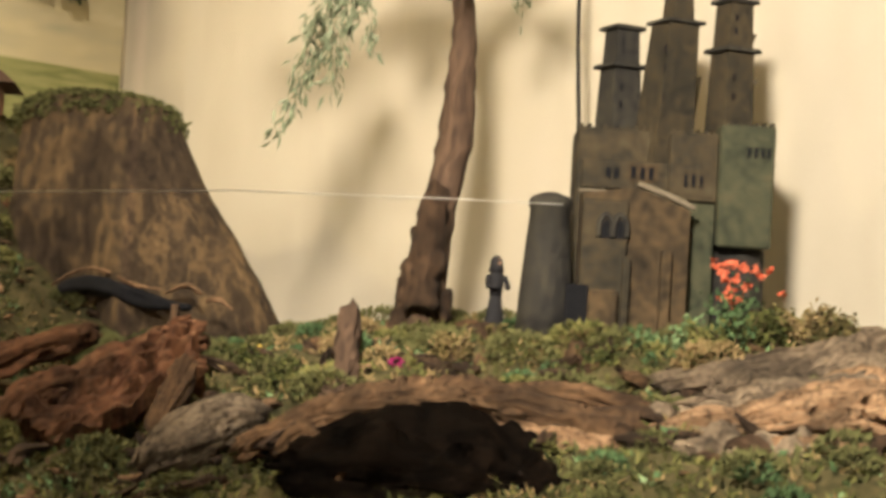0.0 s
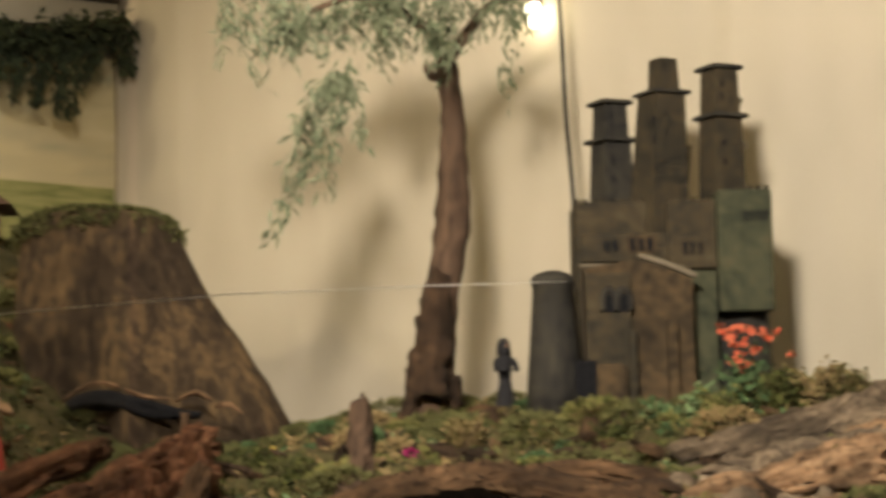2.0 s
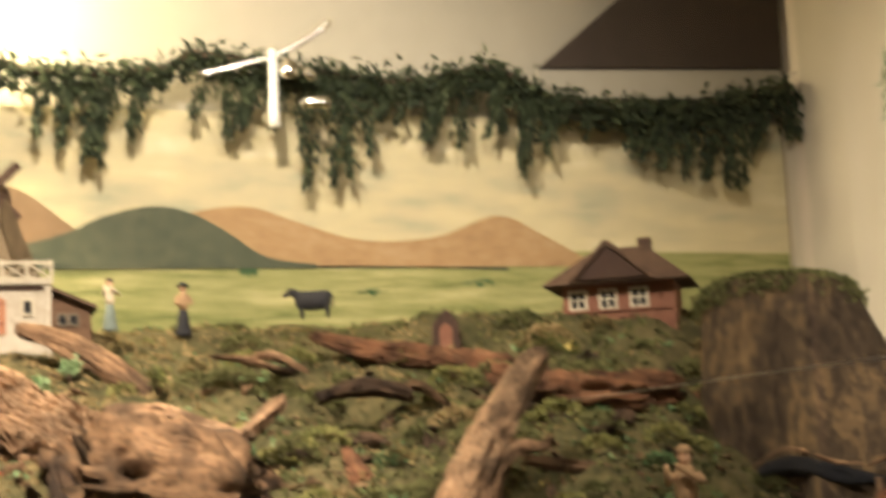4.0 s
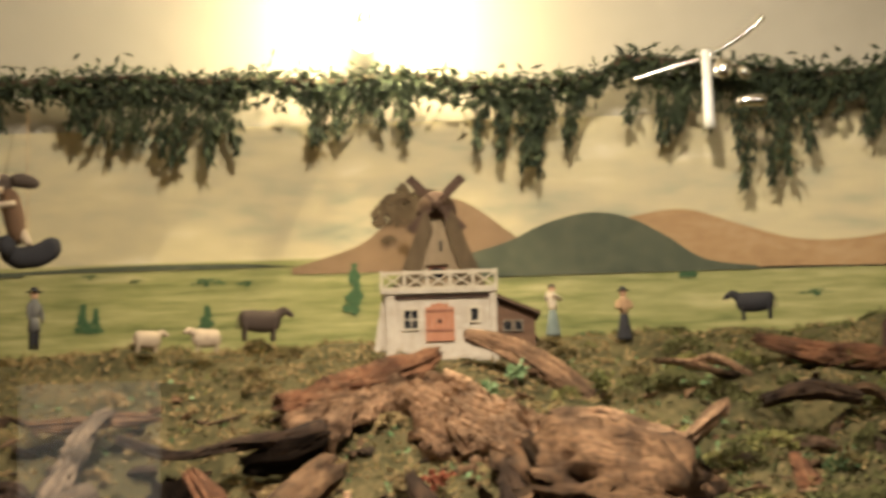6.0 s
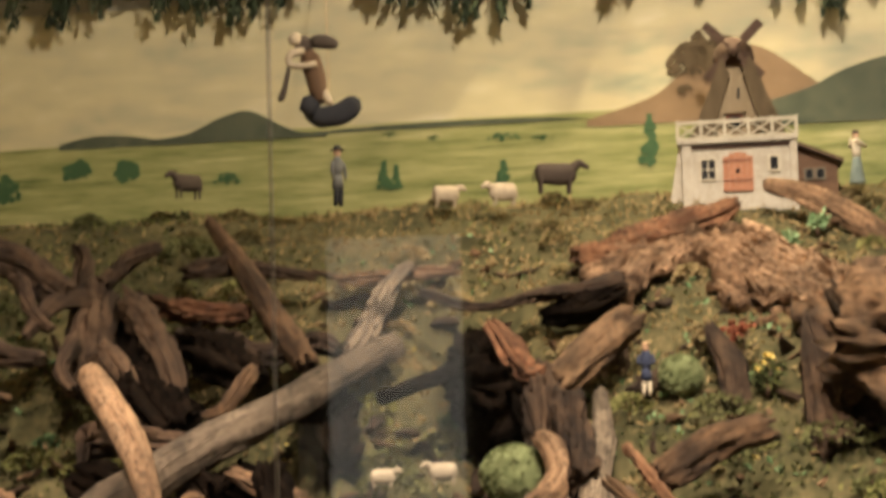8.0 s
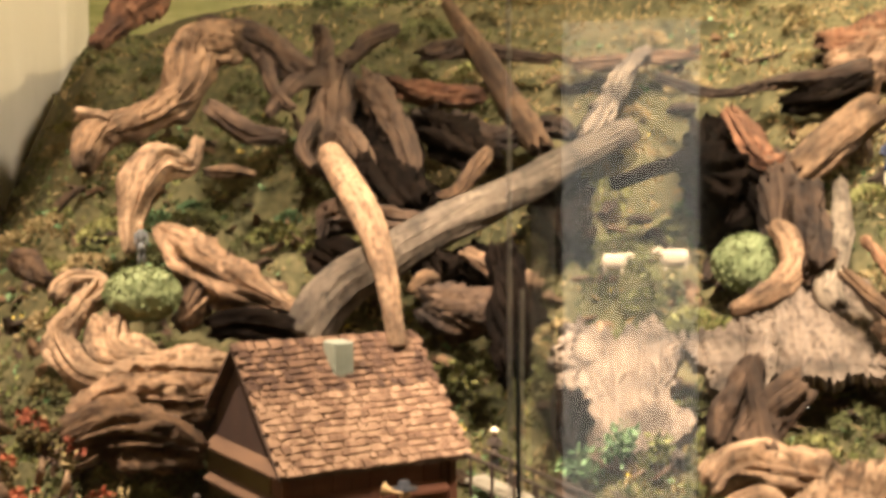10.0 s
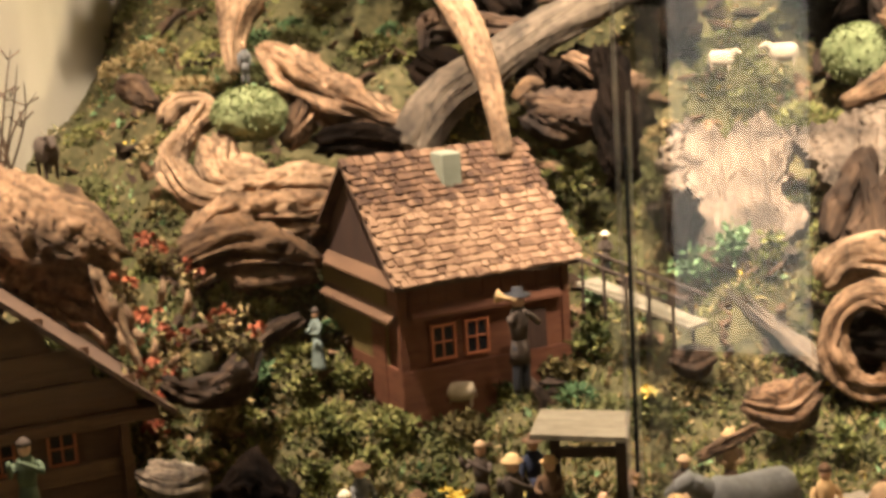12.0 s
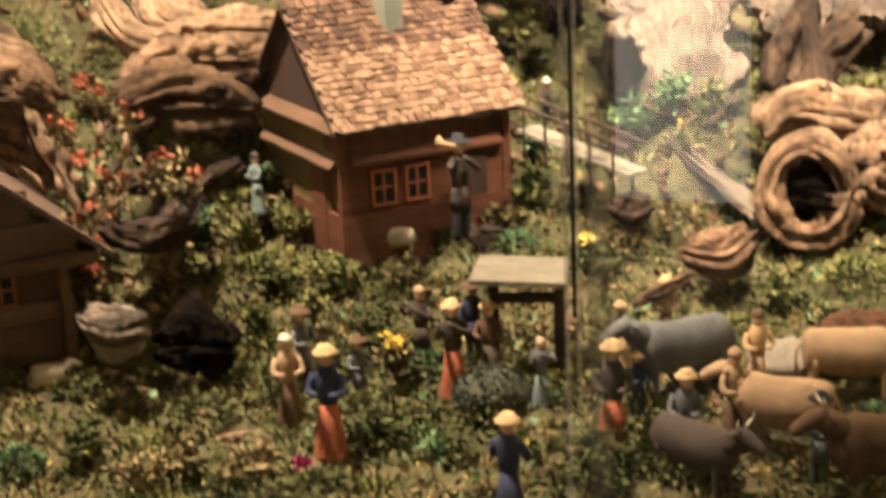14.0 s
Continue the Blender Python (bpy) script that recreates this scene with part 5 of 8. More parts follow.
driftwood([[(-1.195, 1.541, 1.087, 0.006), (-1.170, 1.535, 1.045, 0.024), (-1.145, 1.516, 0.993, 0.031), (-1.116, 1.501, 0.934, 0.017), (-1.096, 1.490, 0.895, 0.010)]], "brown", "curved bark flap against the trunk", flat=0.4, rough=0.2)
driftwood([[(-1.124, 1.482, 0.994, 0.008), (-1.108, 1.481, 0.953, 0.010), (-1.089, 1.483, 0.911, 0.007), (-1.070, 1.484, 0.870, 0.006)]], "pale", "pale torn splinters beside the trunk", rough=0.3)
driftwood([[(-1.024, 1.456, 0.867, 0.012), (-0.998, 1.474, 0.849, 0.020), (-0.969, 1.517, 0.853, 0.018), (-0.958, 1.571, 0.889, 0.015), (-0.935, 1.631, 0.904, 0.010)], [(-1.027, 1.478, 0.895, 0.008), (-1.010, 1.514, 0.908, 0.015), (-0.980, 1.557, 0.905, 0.014)]], "dark", "dark rotten roots in the ditch", rough=0.35)
driftwood([[(-1.343, 1.867, 1.182, 0.008), (-1.324, 1.881, 1.172, 0.019), (-1.276, 1.865, 1.149, 0.010)]], "brown", "small brown wood knob in the shrubs")
driftwood([[(-0.214, 1.787, 0.869, 0.017), (-0.222, 1.786, 0.836, 0.020), (-0.244, 1.783, 0.816, 0.016), (-0.271, 1.779, 0.815, 0.014), (-0.294, 1.776, 0.835, 0.019), (-0.302, 1.775, 0.868, 0.019), (-0.294, 1.776, 0.901, 0.014), (-0.272, 1.779, 0.921, 0.014), (-0.245, 1.783, 0.921, 0.020), (-0.223, 1.786, 0.902, 0.018), (-0.214, 1.787, 0.869, 0.014)], [(-0.225, 1.850, 0.866, 0.050), (-0.150, 1.900, 0.880, 0.058), (-0.050, 1.970, 0.900, 0.050)], [(-0.326, 1.852, 0.923, 0.016), (-0.303, 1.876, 0.940, 0.026), (-0.266, 1.901, 0.935, 0.029), (-0.196, 1.930, 0.918, 0.029)], [(-0.258, 1.802, 0.792, 0.021), (-0.209, 1.828, 0.781, 0.026), (-0.160, 1.853, 0.784, 0.021)]], "pale", "hollow log with a pale ring mouth", rough=0.28, name="hollow_log", category="log")
# the log's shaded inside, painted as a black core
driftwood([[(-0.270, 1.795, 0.866, 0.036), (-0.251, 1.815, 0.862, 0.044), (-0.240, 1.840, 0.860, 0.030)]], "hollow_shade", "black core standing for the shade inside the hollow log", rough=0.15, name="rotten_wood")
driftwood([[(-0.326, 1.933, 0.956, 0.019), (-0.316, 1.955, 0.995, 0.025), (-0.295, 1.978, 1.050, 0.018), (-0.292, 1.979, 1.068, 0.009)], [(-0.297, 1.927, 0.958, 0.022), (-0.267, 1.952, 1.004, 0.029), (-0.228, 1.967, 1.038, 0.022)]], "dark", "dark jagged stump above the hollow log", rough=0.25)
driftwood([[(-0.410, 1.567, 0.787, 0.010), (-0.380, 1.575, 0.803, 0.013), (-0.353, 1.591, 0.819, 0.005)]], "pale", "pale split kindling chip", flat=0.5, rough=0.3)
driftwood([[(-0.443, 1.848, 0.912, 0.007), (-0.394, 1.818, 0.885, 0.018), (-0.341, 1.788, 0.853, 0.018), (-0.312, 1.773, 0.832, 0.007)]], "grey", "crumbled grey root in the herbs", flat=0.5, rough=0.4)
driftwood([[(-0.485, 1.733, 0.852, 0.010), (-0.460, 1.740, 0.845, 0.019), (-0.440, 1.745, 0.852, 0.010)]], "dark", "dark knot of wood by the footbridge", rough=0.3)
driftwood([[(-0.384, 1.677, 0.820, 0.013), (-0.341, 1.686, 0.814, 0.027), (-0.314, 1.711, 0.829, 0.017)]], "pale", "crumbling pale stump by the hollow log", rough=0.4)
driftwood([[(-0.954, 1.310, 0.811, 0.016), (-0.919, 1.310, 0.802, 0.022), (-0.891, 1.329, 0.804, 0.015)]], "grey", "rounded stone-like wood lump beside the barn", rough=0.25)
driftwood([[(-0.208, 1.586, 0.757, 0.019), (-0.173, 1.591, 0.765, 0.025), (-0.104, 1.597, 0.763, 0.028)]], "red", "cut log lying in the meadow", rough=0.12)

# the mossy stump under the cottage bank
base = (1.313, 2.382, 1.331)
S = 2.72 / 2720
stump = thing("tree_stump", facing(base), "huge dark bark stump with a mossy crown and flared foot", "stump")
bm = bmesh.new()
NH, NS = 30, 56
rings = []
for i in range(NH + 1):
    u = i / NH
    half = (150 + 8 * math.sin(u * 5)) * S
    ring = []
    for k in range(NS):
        a = 2 * math.pi * k / NS
        c, s = math.cos(a), math.sin(a)
        r = half * (1 - 0.06 * u) * (1.0 if c < 0 else 1.04 + 1.3 * (1 - u) ** 1.15)
        top = 330 * S * (1 - 0.1 * abs(c) ** 3)
        n1 = noise.fractal(Vector((3 * c, 3 * s, u * 3)), 0.8, 2.0, 4)
        q = r * (1 + 0.035 * n1)
        ring.append(bm.verts.new((q * c, q * s * 0.55 + 0.05 + 0.012 * noise.noise(Vector((c * 9, u * 9, s * 9))), -0.09 + u * (top + 0.09))))
    rings.append(ring)
for a, b in zip(rings, rings[1:]):
    for k in range(NS):
        bm.faces.new((a[k], a[(k + 1) % NS], b[(k + 1) % NS], b[k]))
bm.faces.new(rings[-1])
part("bark", bm, WOOD["stump"], stump)
rows = []
for _ in range(5200):
    a, rr = random.uniform(0, 6.283), math.sqrt(random.random())
    c, s = math.cos(a), math.sin(a)
    x = 150 * S * rr * c
    z = 330 * S * (1 - 0.1 * abs(c * rr) ** 3) + random.uniform(-0.012, 0.006) - (0.028 * random.random() if rr > 0.9 else 0)
    rows.append((Vector((x * 1.0, 150 * S * 0.55 * rr * s + 0.05, z)), any_way(0.6), 0.012, 0.006))
leaf_cloud(rows, M_MOSS, "moss_crown", parent=stump)
inv = stump.matrix_world.inverted()
at_foot = lambda rows: [(*(inv @ (Vector(EYE) + (Vector(r[:3]) - Vector(EYE)) * (1.028 - 0.2 * (r[0] - 1.19)))), r[3]) for r in rows]
bm = bmesh.new()
for k, rows in enumerate(([(1.190, 2.288, 1.330, 0.004), (1.215, 2.275, 1.350, 0.006), (1.244, 2.261, 1.362, 0.007), (1.285, 2.237, 1.350, 0.004)], [(1.275, 2.240, 1.352, 0.003), (1.310, 2.222, 1.338, 0.006), (1.344, 2.202, 1.333, 0.004)],
                          [(1.350, 2.198, 1.328, 0.004), (1.379, 2.180, 1.344, 0.009), (1.400, 2.166, 1.330, 0.004)], [(1.405, 2.160, 1.318, 0.004), (1.425, 2.150, 1.322, 0.007), (1.445, 2.138, 1.306, 0.003)])):
    tube([(x, y, z, 0.5 * r) for x, y, z, r in at_foot(rows)], 12, 0.7, step=0.004, bm=bm, seed=5 + k, furrow=0.3)
part("torn_edge", bm, WOOD["pale"], stump, "pale torn bark edge")
# no cavity here: a black band on the bark imitates its shade
bm = bmesh.new()
tube(at_foot([(1.196, 2.275, 1.322, 0.006), (1.235, 2.255, 1.336, 0.013), (1.285, 2.225, 1.326, 0.014), (1.340, 2.190, 1.310, 0.010), (1.380, 2.165, 1.306, 0.005)]), 14, 0.5, step=0.006, bm=bm, seed=7)
part("hollow", bm, M_VOID, stump, "black band standing for the shaded hollow at the foot")

# ---- the castle ----
def castle():
    S = 2.4 / 2720
    o = (1.823, 1.592, 1.298)
    root = thing("castle", facing(o, 6), "grey-brown model castle with three square towers", "castle")
    X = lambda px: (px - 950) * S
    Z = lambda py: (715 - py) * S * 1.03
    part("keep", box(X(838), X(1090), 0.03, 0.17, -0.02, Z(347), 0.003), M_CASTLE, root, smooth=False)
    part("bastion", box(X(1086), X(1182), -0.02, 0.12, Z(546), Z(336), 0.003), M_CASTLE_G, root, "green-stained stone bastion", False)
    part("rock_base", frustum(9, 0.052, 0.047, -0.02, Z(547), X(1132), 0.05, squash=0.9), M_CASTLE_D, root)
    part("upper_wall", box(X(1000), X(1086), 0.0, 0.03, Z(470), Z(352), 0.002), M_CASTLE, root, smooth=False)
    part("curtain_wall", box(X(1036), X(1084), -0.005, 0.03, -0.02, Z(474), 0.002), M_CASTLE_G, root, smooth=False)
    part("gallery", box(X(846), X(1030), 0.008, 0.03, Z(455), Z(405), 0.002), M_CASTLE, root, smooth=False)
    # solid black boxes on the walls stand for the shaded openings
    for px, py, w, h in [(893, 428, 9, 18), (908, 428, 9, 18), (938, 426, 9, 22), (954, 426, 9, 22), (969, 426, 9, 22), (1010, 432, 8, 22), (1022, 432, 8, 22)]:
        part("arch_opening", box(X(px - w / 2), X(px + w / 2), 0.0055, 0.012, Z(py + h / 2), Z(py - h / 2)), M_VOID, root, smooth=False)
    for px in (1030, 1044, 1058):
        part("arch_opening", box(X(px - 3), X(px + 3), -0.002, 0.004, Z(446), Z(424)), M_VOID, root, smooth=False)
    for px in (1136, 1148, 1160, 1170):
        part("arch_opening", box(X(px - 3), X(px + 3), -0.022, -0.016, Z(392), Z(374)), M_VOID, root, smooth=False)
    # battlements
    for x0, x1, y, z in ((840, 1000, 0.032, 347), (1003, 1084, 0.002, 352), (1088, 1180, -0.018, 336)):
        k = x0
        while k < x1 - 6:
            part("merlon", box(X(k), X(k + 7), y, y + 0.012, Z(z) - 0.001, Z(z - 6)), M_CASTLE, root, smooth=False)
            k += 14
    # gabled chapel in front
    bm = bmesh.new()
    sh = [(X(846), -0.02), (X(1033), -0.02), (X(1033), Z(490)), (X(945), Z(455)), (X(846), Z(470))]
    a = [bm.verts.new((x, -0.055, z)) for x, z in sh]
    b = [bm.verts.new((x, 0.02, z)) for x, z in sh]
    bm.faces.new(a)
    bm.faces.new(b[::-1])
    for k in range(5):
        bm.faces.new((a[(k + 1) % 5], a[k], b[k], b[(k + 1) % 5]))
    bmesh.ops.recalc_face_normals(bm, faces=bm.faces)
    part("chapel", bm, M_CASTLE_O, root, "ochre-streaked stone chapel", False)
    bm = bmesh.new()
    tube([(X(940), -0.058, Z(450), 0.005), (X(990), -0.058, Z(466), 0.005), (X(1040), -0.058, Z(487), 0.005)], 6, 0.05, bm=bm)
    part("verge", bm, M_STONE, root, "pale gable verge")
    part("string_course", box(X(842), X(1030), 0.004, 0.012, Z(462), Z(458)), M_STONE, root, "pale string course", False)
    part("colonnade", box(X(928), X(982), 0.0062, 0.009, Z(441), Z(410)), M_CASTLE_O, root, "ochre arcade panel", False)
    part("side_wing", box(X(846), X(925), -0.066, -0.05, -0.02, Z(480), 0.002), M_CASTLE, root, smooth=False)
    for px in (887, 912):
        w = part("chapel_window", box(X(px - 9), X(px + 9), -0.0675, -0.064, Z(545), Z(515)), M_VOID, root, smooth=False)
        bm = bmesh.new()
        tube([(X(px - 11), -0.067, Z(545), 0.005), (X(px - 11), -0.067, Z(518), 0.005), (X(px), -0.067, Z(505), 0.005), (X(px + 11), -0.067, Z(518), 0.005), (X(px + 11), -0.067, Z(545), 0.005)], 6, 0.02, bm=bm)
        part("arch_frame", bm, M_CASTLE_D, w)
    # the gateway's inner shade is the colour of a solid box
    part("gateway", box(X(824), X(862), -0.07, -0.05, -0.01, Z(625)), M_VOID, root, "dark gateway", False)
    part("porch", box(X(862), X(912), -0.088, -0.05, -0.02, Z(632), 0.003), M_CASTLE_O, root, smooth=False)
    part("buttress", box(X(918), X(932), -0.078, -0.055, -0.02, Z(575), 0.002), M_CASTLE, root, smooth=False)
    part("buttress", box(X(985), X(1003), -0.075, -0.055, -0.02, Z(560), 0.002), M_CASTLE_O, root, smooth=False)
    # round corner tower
    rt = part("round_tower", lathe([(52 * S, -0.02), (48 * S, Z(660)), (40 * S, Z(560)), (35 * S, Z(500)), (38 * S, Z(497)), (38 * S, Z(484)), (30 * S, Z(476)), (12 * S, Z(470))], 18, X(792), -0.02), M_CASTLE_D, root, "dark round corner tower")
    # towers
    T4 = math.pi / 4 + 0.45
    for cx, zs, base_y, mat in ((913, [(345, 44), (232, 36), (163, 28)], 0.09, M_CASTLE_D), (1110, [(336, 44), (200, 37), (113, 30)], 0.05, M_CASTLE)):
        for (za, ra), (zb, rb) in zip(zs, zs[1:]):
            shaft = part("tower_shaft", frustum(4, ra * S, (ra + rb) / 2 * S if zb == zs[-1][0] else rb * 1.05 * S, Z(za) - 0.004, Z(zb), X(cx), base_y, T4), mat, root, smooth=False)
            part("tower_platform", frustum(4, 54 * S if zb != zs[-1][0] else 46 * S, 50 * S if zb != zs[-1][0] else 43 * S, Z(zb) - 0.0015, Z(zb) + 0.005, X(cx), base_y, T4), M_CASTLE_D, root, smooth=False)
            for dz in (0.4, 0.65):
                part("arrow_slit", box(X(cx) - 0.002, X(cx) + 0.002, base_y - rb * 0.98 * S, base_y - rb * 0.9 * S, Z(za + (zb - za) * dz) - 0.005, Z(za + (zb - za) * dz) + 0.005), M_VOID, shaft, smooth=False)
    shaft = part("tower_shaft", frustum(4, 58 * S, 44 * S, Z(405), Z(155), X(992), 0.06, T4, lean=0.012), M_CASTLE, root, smooth=False)
    part("tower_platform", frustum(4, 56 * S, 54 * S, Z(155), Z(149), X(1006), 0.06, T4), M_CASTLE_D, root, smooth=False)
    part("turret", frustum(4, 30 * S, 26 * S, Z(150), Z(90), X(1010), 0.06, T4), M_CASTLE, root, smooth=False)
    for py in (205, 240, 290):
        part("arrow_slit", box(X(985) - 0.002, X(985) + 0.002, 0.06 - 48 * S, 0.06 - 30 * S, Z(py) - 0.006, Z(py) + 0.006), M_VOID, shaft, smooth=False)
    for px, py in ((1141, 175), (1148, 255)):
        part("bracket", frustum(3, 0.003, 0.012, Z(py + 16), Z(py - 12), X(px), 0.06), M_STONE, root, "pale wooden bracket", False)
    part("bracket", frustum(3, 0.003, 0.013, Z(330), Z(238), X(1050), 0.1), M_STONE, root, "pale wooden bracket", False)


castle()

# hanging cable by the castle
bm = bmesh.new()
tube([(1.977, 1.911, 2.145, 0.004), (1.983, 1.905, 2.020, 0.004), (1.980, 1.894, 1.831, 0.004), (1.972, 1.873, 1.665, 0.004), (1.963, 1.854, 1.523, 0.004)], 6, 0.02, bm=bm)
tagged(part("cable", bm, M_CABLE), "black electric cable hanging behind the castle", "cable")


# ---- the willow ----
def willow():
    b = Vector((1.646, 1.887, 1.273))
    root = thing("willow_tree", Matrix.Translation(b), "brown bare willow trunk with drooping grey-green branches", "tree")
    local = lambda rows: [(x - b.x, y - b.y, z - b.z, r) for x, y, z, r in rows]
    D = math.hypot(b.x, b.y)
    bm = bmesh.new()
    tube(local([(1.651, 1.904, 1.263, 0.046), (1.657, 1.899, 1.341, 0.035), (1.670, 1.900, 1.434, 0.030), (1.684, 1.901, 1.518, 0.029), (1.702, 1.899, 1.604, 0.031), (1.706, 1.895, 1.699, 0.027), (1.713, 1.902, 1.796, 0.020), (1.708, 1.907, 1.873, 0.019), (1.705, 1.910, 1.911, 0.013)]), 18, 0.1, bm=bm, seed=3, furrow=0.14)
    part("trunk", bm, WOOD["bark"], root)
    bm = bmesh.new()
    for rows in ([(1.629, 1.896, 1.396, 0.024), (1.620, 1.904, 1.323, 0.018), (1.603, 1.918, 1.268, 0.013)], [(1.661, 1.869, 1.360, 0.020), (1.668, 1.862, 1.305, 0.017)], [(1.665, 1.891, 1.531, 0.019), (1.649, 1.879, 1.469, 0.028), (1.635, 1.878, 1.396, 0.033), (1.621, 1.877, 1.323, 0.036)]):
        tube(local(rows), 12, 0.25, bm=bm, seed=9, furrow=0.2)
    part("root_flare", bm, WOOD["dark"], root, "dark shaggy bark at the foot")
    bm = bmesh.new()
    for rows in ([(1.700, 1.900, 1.880, 0.015), (1.662, 1.908, 1.942, 0.010), (1.563, 1.951, 1.988, 0.006), (1.479, 1.991, 1.960, 0.004)], [(1.702, 1.898, 1.890, 0.013), (1.772, 1.875, 1.986, 0.009), (1.841, 1.836, 2.022, 0.005)], [(1.683, 1.916, 1.861, 0.008), (1.656, 1.900, 1.873, 0.009)]):
        tube(local(rows), 8, 0.1, bm=bm, seed=2)
    part("limb", bm, WOOD["bark"], root)
    rows = []

    def frond(x0, y0, x1, y1, d, n, spread):
        a, c = Vector(spot_at(x0, y0, d)), Vector(spot_at(x1, y1, d - 0.05))
        mid = (a + c) / 2 + Vector((random.gauss(0, 0.01), random.gauss(0, 0.02), 0.03))
        for k in range(n):
            t = random.random()
            q = (1 - t) ** 2 * a + 2 * t * (1 - t) * mid + t * t * c + Vector((random.gauss(0, spread), random.gauss(0, spread), random.gauss(0, spread)))
            dirn = (c - mid).normalized() * 0.7 + any_way(-0.5) * 0.35
            rows.append((q - b, dirn, random.uniform(0.018, 0.034), random.uniform(0.004, 0.007)))

    for f in FRONDS:
        frond(*f)
    leaf_cloud(rows, M_WILLOW, "crown", parent=root)


def spot_at(px, py, d):
    """A place in the willow's hanging plane, by its sideways and downward offset from the trunk's foot."""
    o, right, down = Vector((1.649, 1.879, 1.954)), Vector((1.717, 1.817, 1.957)) - Vector((1.649, 1.879, 1.954)), Vector((1.650, 1.878, 1.860)) - Vector((1.649, 1.879, 1.954))
    q = o + right * (px - 600) / 100 + down * (py - 0) / 100
    return (q - Vector(EYE)) * (d / 2.5) + Vector(EYE)


FRONDS = [(430, 90, 350, 190, 2.45, 90, 0.008), (440, 90, 400, 300, 2.45, 110, 0.008), (400, 180, 305, 375, 2.45, 120, 0.007), (450, 100, 470, 210, 2.46, 70, 0.009), (420, 120, 330, 270, 2.44, 80, 0.008), (450, 80, 415, 190, 2.46, 90, 0.012)]
for k in range(26):
    x = random.uniform(260, 760)
    FRONDS.append((x + random.uniform(-30, 30), random.uniform(-90, -10), x + random.uniform(-50, 30), random.uniform(20, 100), random.uniform(2.42, 2.6), 60, 0.012))
FRONDS += [(230, -60, 215, 55, 2.45, 60, 0.006), (560, -40, 600, 70, 2.5, 120, 0.016), (650, -40, 620, 60, 2.5, 120, 0.016), (740, 0, 735, 160, 2.62, 50, 0.01)]
willow()

# ---- carvings and plants beside the castle ----
carved_figure((1.787, 1.867, 1.290), 0.135, "carved dark hooded monk on the mossy rise", "black", "black", "hood", "black", True, "front", 30)
carved_figure((2.079, 2.299, 1.295), 0.062, "small dark carved figure crouching by the willow", "black", "brown", "hood", "black", True, "front", 0)
carved_figure((1.924, 1.779, 1.295), 0.09, "carved figure in the castle gateway", "navy", "brown", "hood", "black", True, "front", -20)
for p, s, m, lab, fl in [((1.792, 1.371, 1.287), 0.125, M_HERB, "leafy plant with coral red blossoms", M_CORAL), ((1.737, 1.408, 1.279), 0.07, M_HERB, "pale green leafy herb before the castle", None), ((1.703, 1.443, 1.274), 0.055, M_HERB, "low green herb before the castle", None),
                              ((1.852, 1.343, 1.296), 0.075, M_GRASS, "green bushy moss clump by the castle", None), ((1.883, 1.314, 1.304), 0.075, M_STRAW, "airy yellow-green moss bush by the castle", None), ((1.905, 1.288, 1.305), 0.065, M_STRAW, "airy yellow-green moss bush by the castle", None),
                              ((1.421, 1.680, 1.234), 0.018, M_GRASS, "small plant with a magenta flower", M_MAGENTA), ((1.426, 1.769, 1.250), 0.04, M_HERB, "pale fern-like herb near the willow", None), ((1.532, 1.678, 1.252), 0.05, M_STRAW, "yellowish moss clump on the mossy slope", None),
                              ((1.583, 1.647, 1.264), 0.05, M_STRAW, "yellowish moss clump on the mossy slope", None), ((1.613, 1.571, 1.263), 0.035, M_GRASS, "green moss clump on the mossy slope", None), ((1.610, 1.458, 1.259), 0.04, M_GRASS, "green moss clump on the mossy slope", None), ((1.687, 1.419, 1.267), 0.04, M_GRASS, "green moss clump on the mossy slope", None),
                              ((1.739, 1.374, 1.276), 0.06, M_GRASS, "green moss clump on the mossy slope", None), ((1.793, 1.349, 1.284), 0.075, M_GRASS, "green moss clump on the mossy slope", None), ((1.292, 1.859, 1.225), 0.05, M_GRASS, "dark green moss bush by the stump", None), ((1.280, 1.760, 1.207), 0.05, M_GRASS, "dark green moss bush by the stump", None), ((1.413, 2.096, 1.229), 0.04, M_GRASS, "dark green moss bush by the stump", None)]:
    herb(p, s, m, lab, 0.011, int(150 + 2600 * s), fl, blossoms=30)


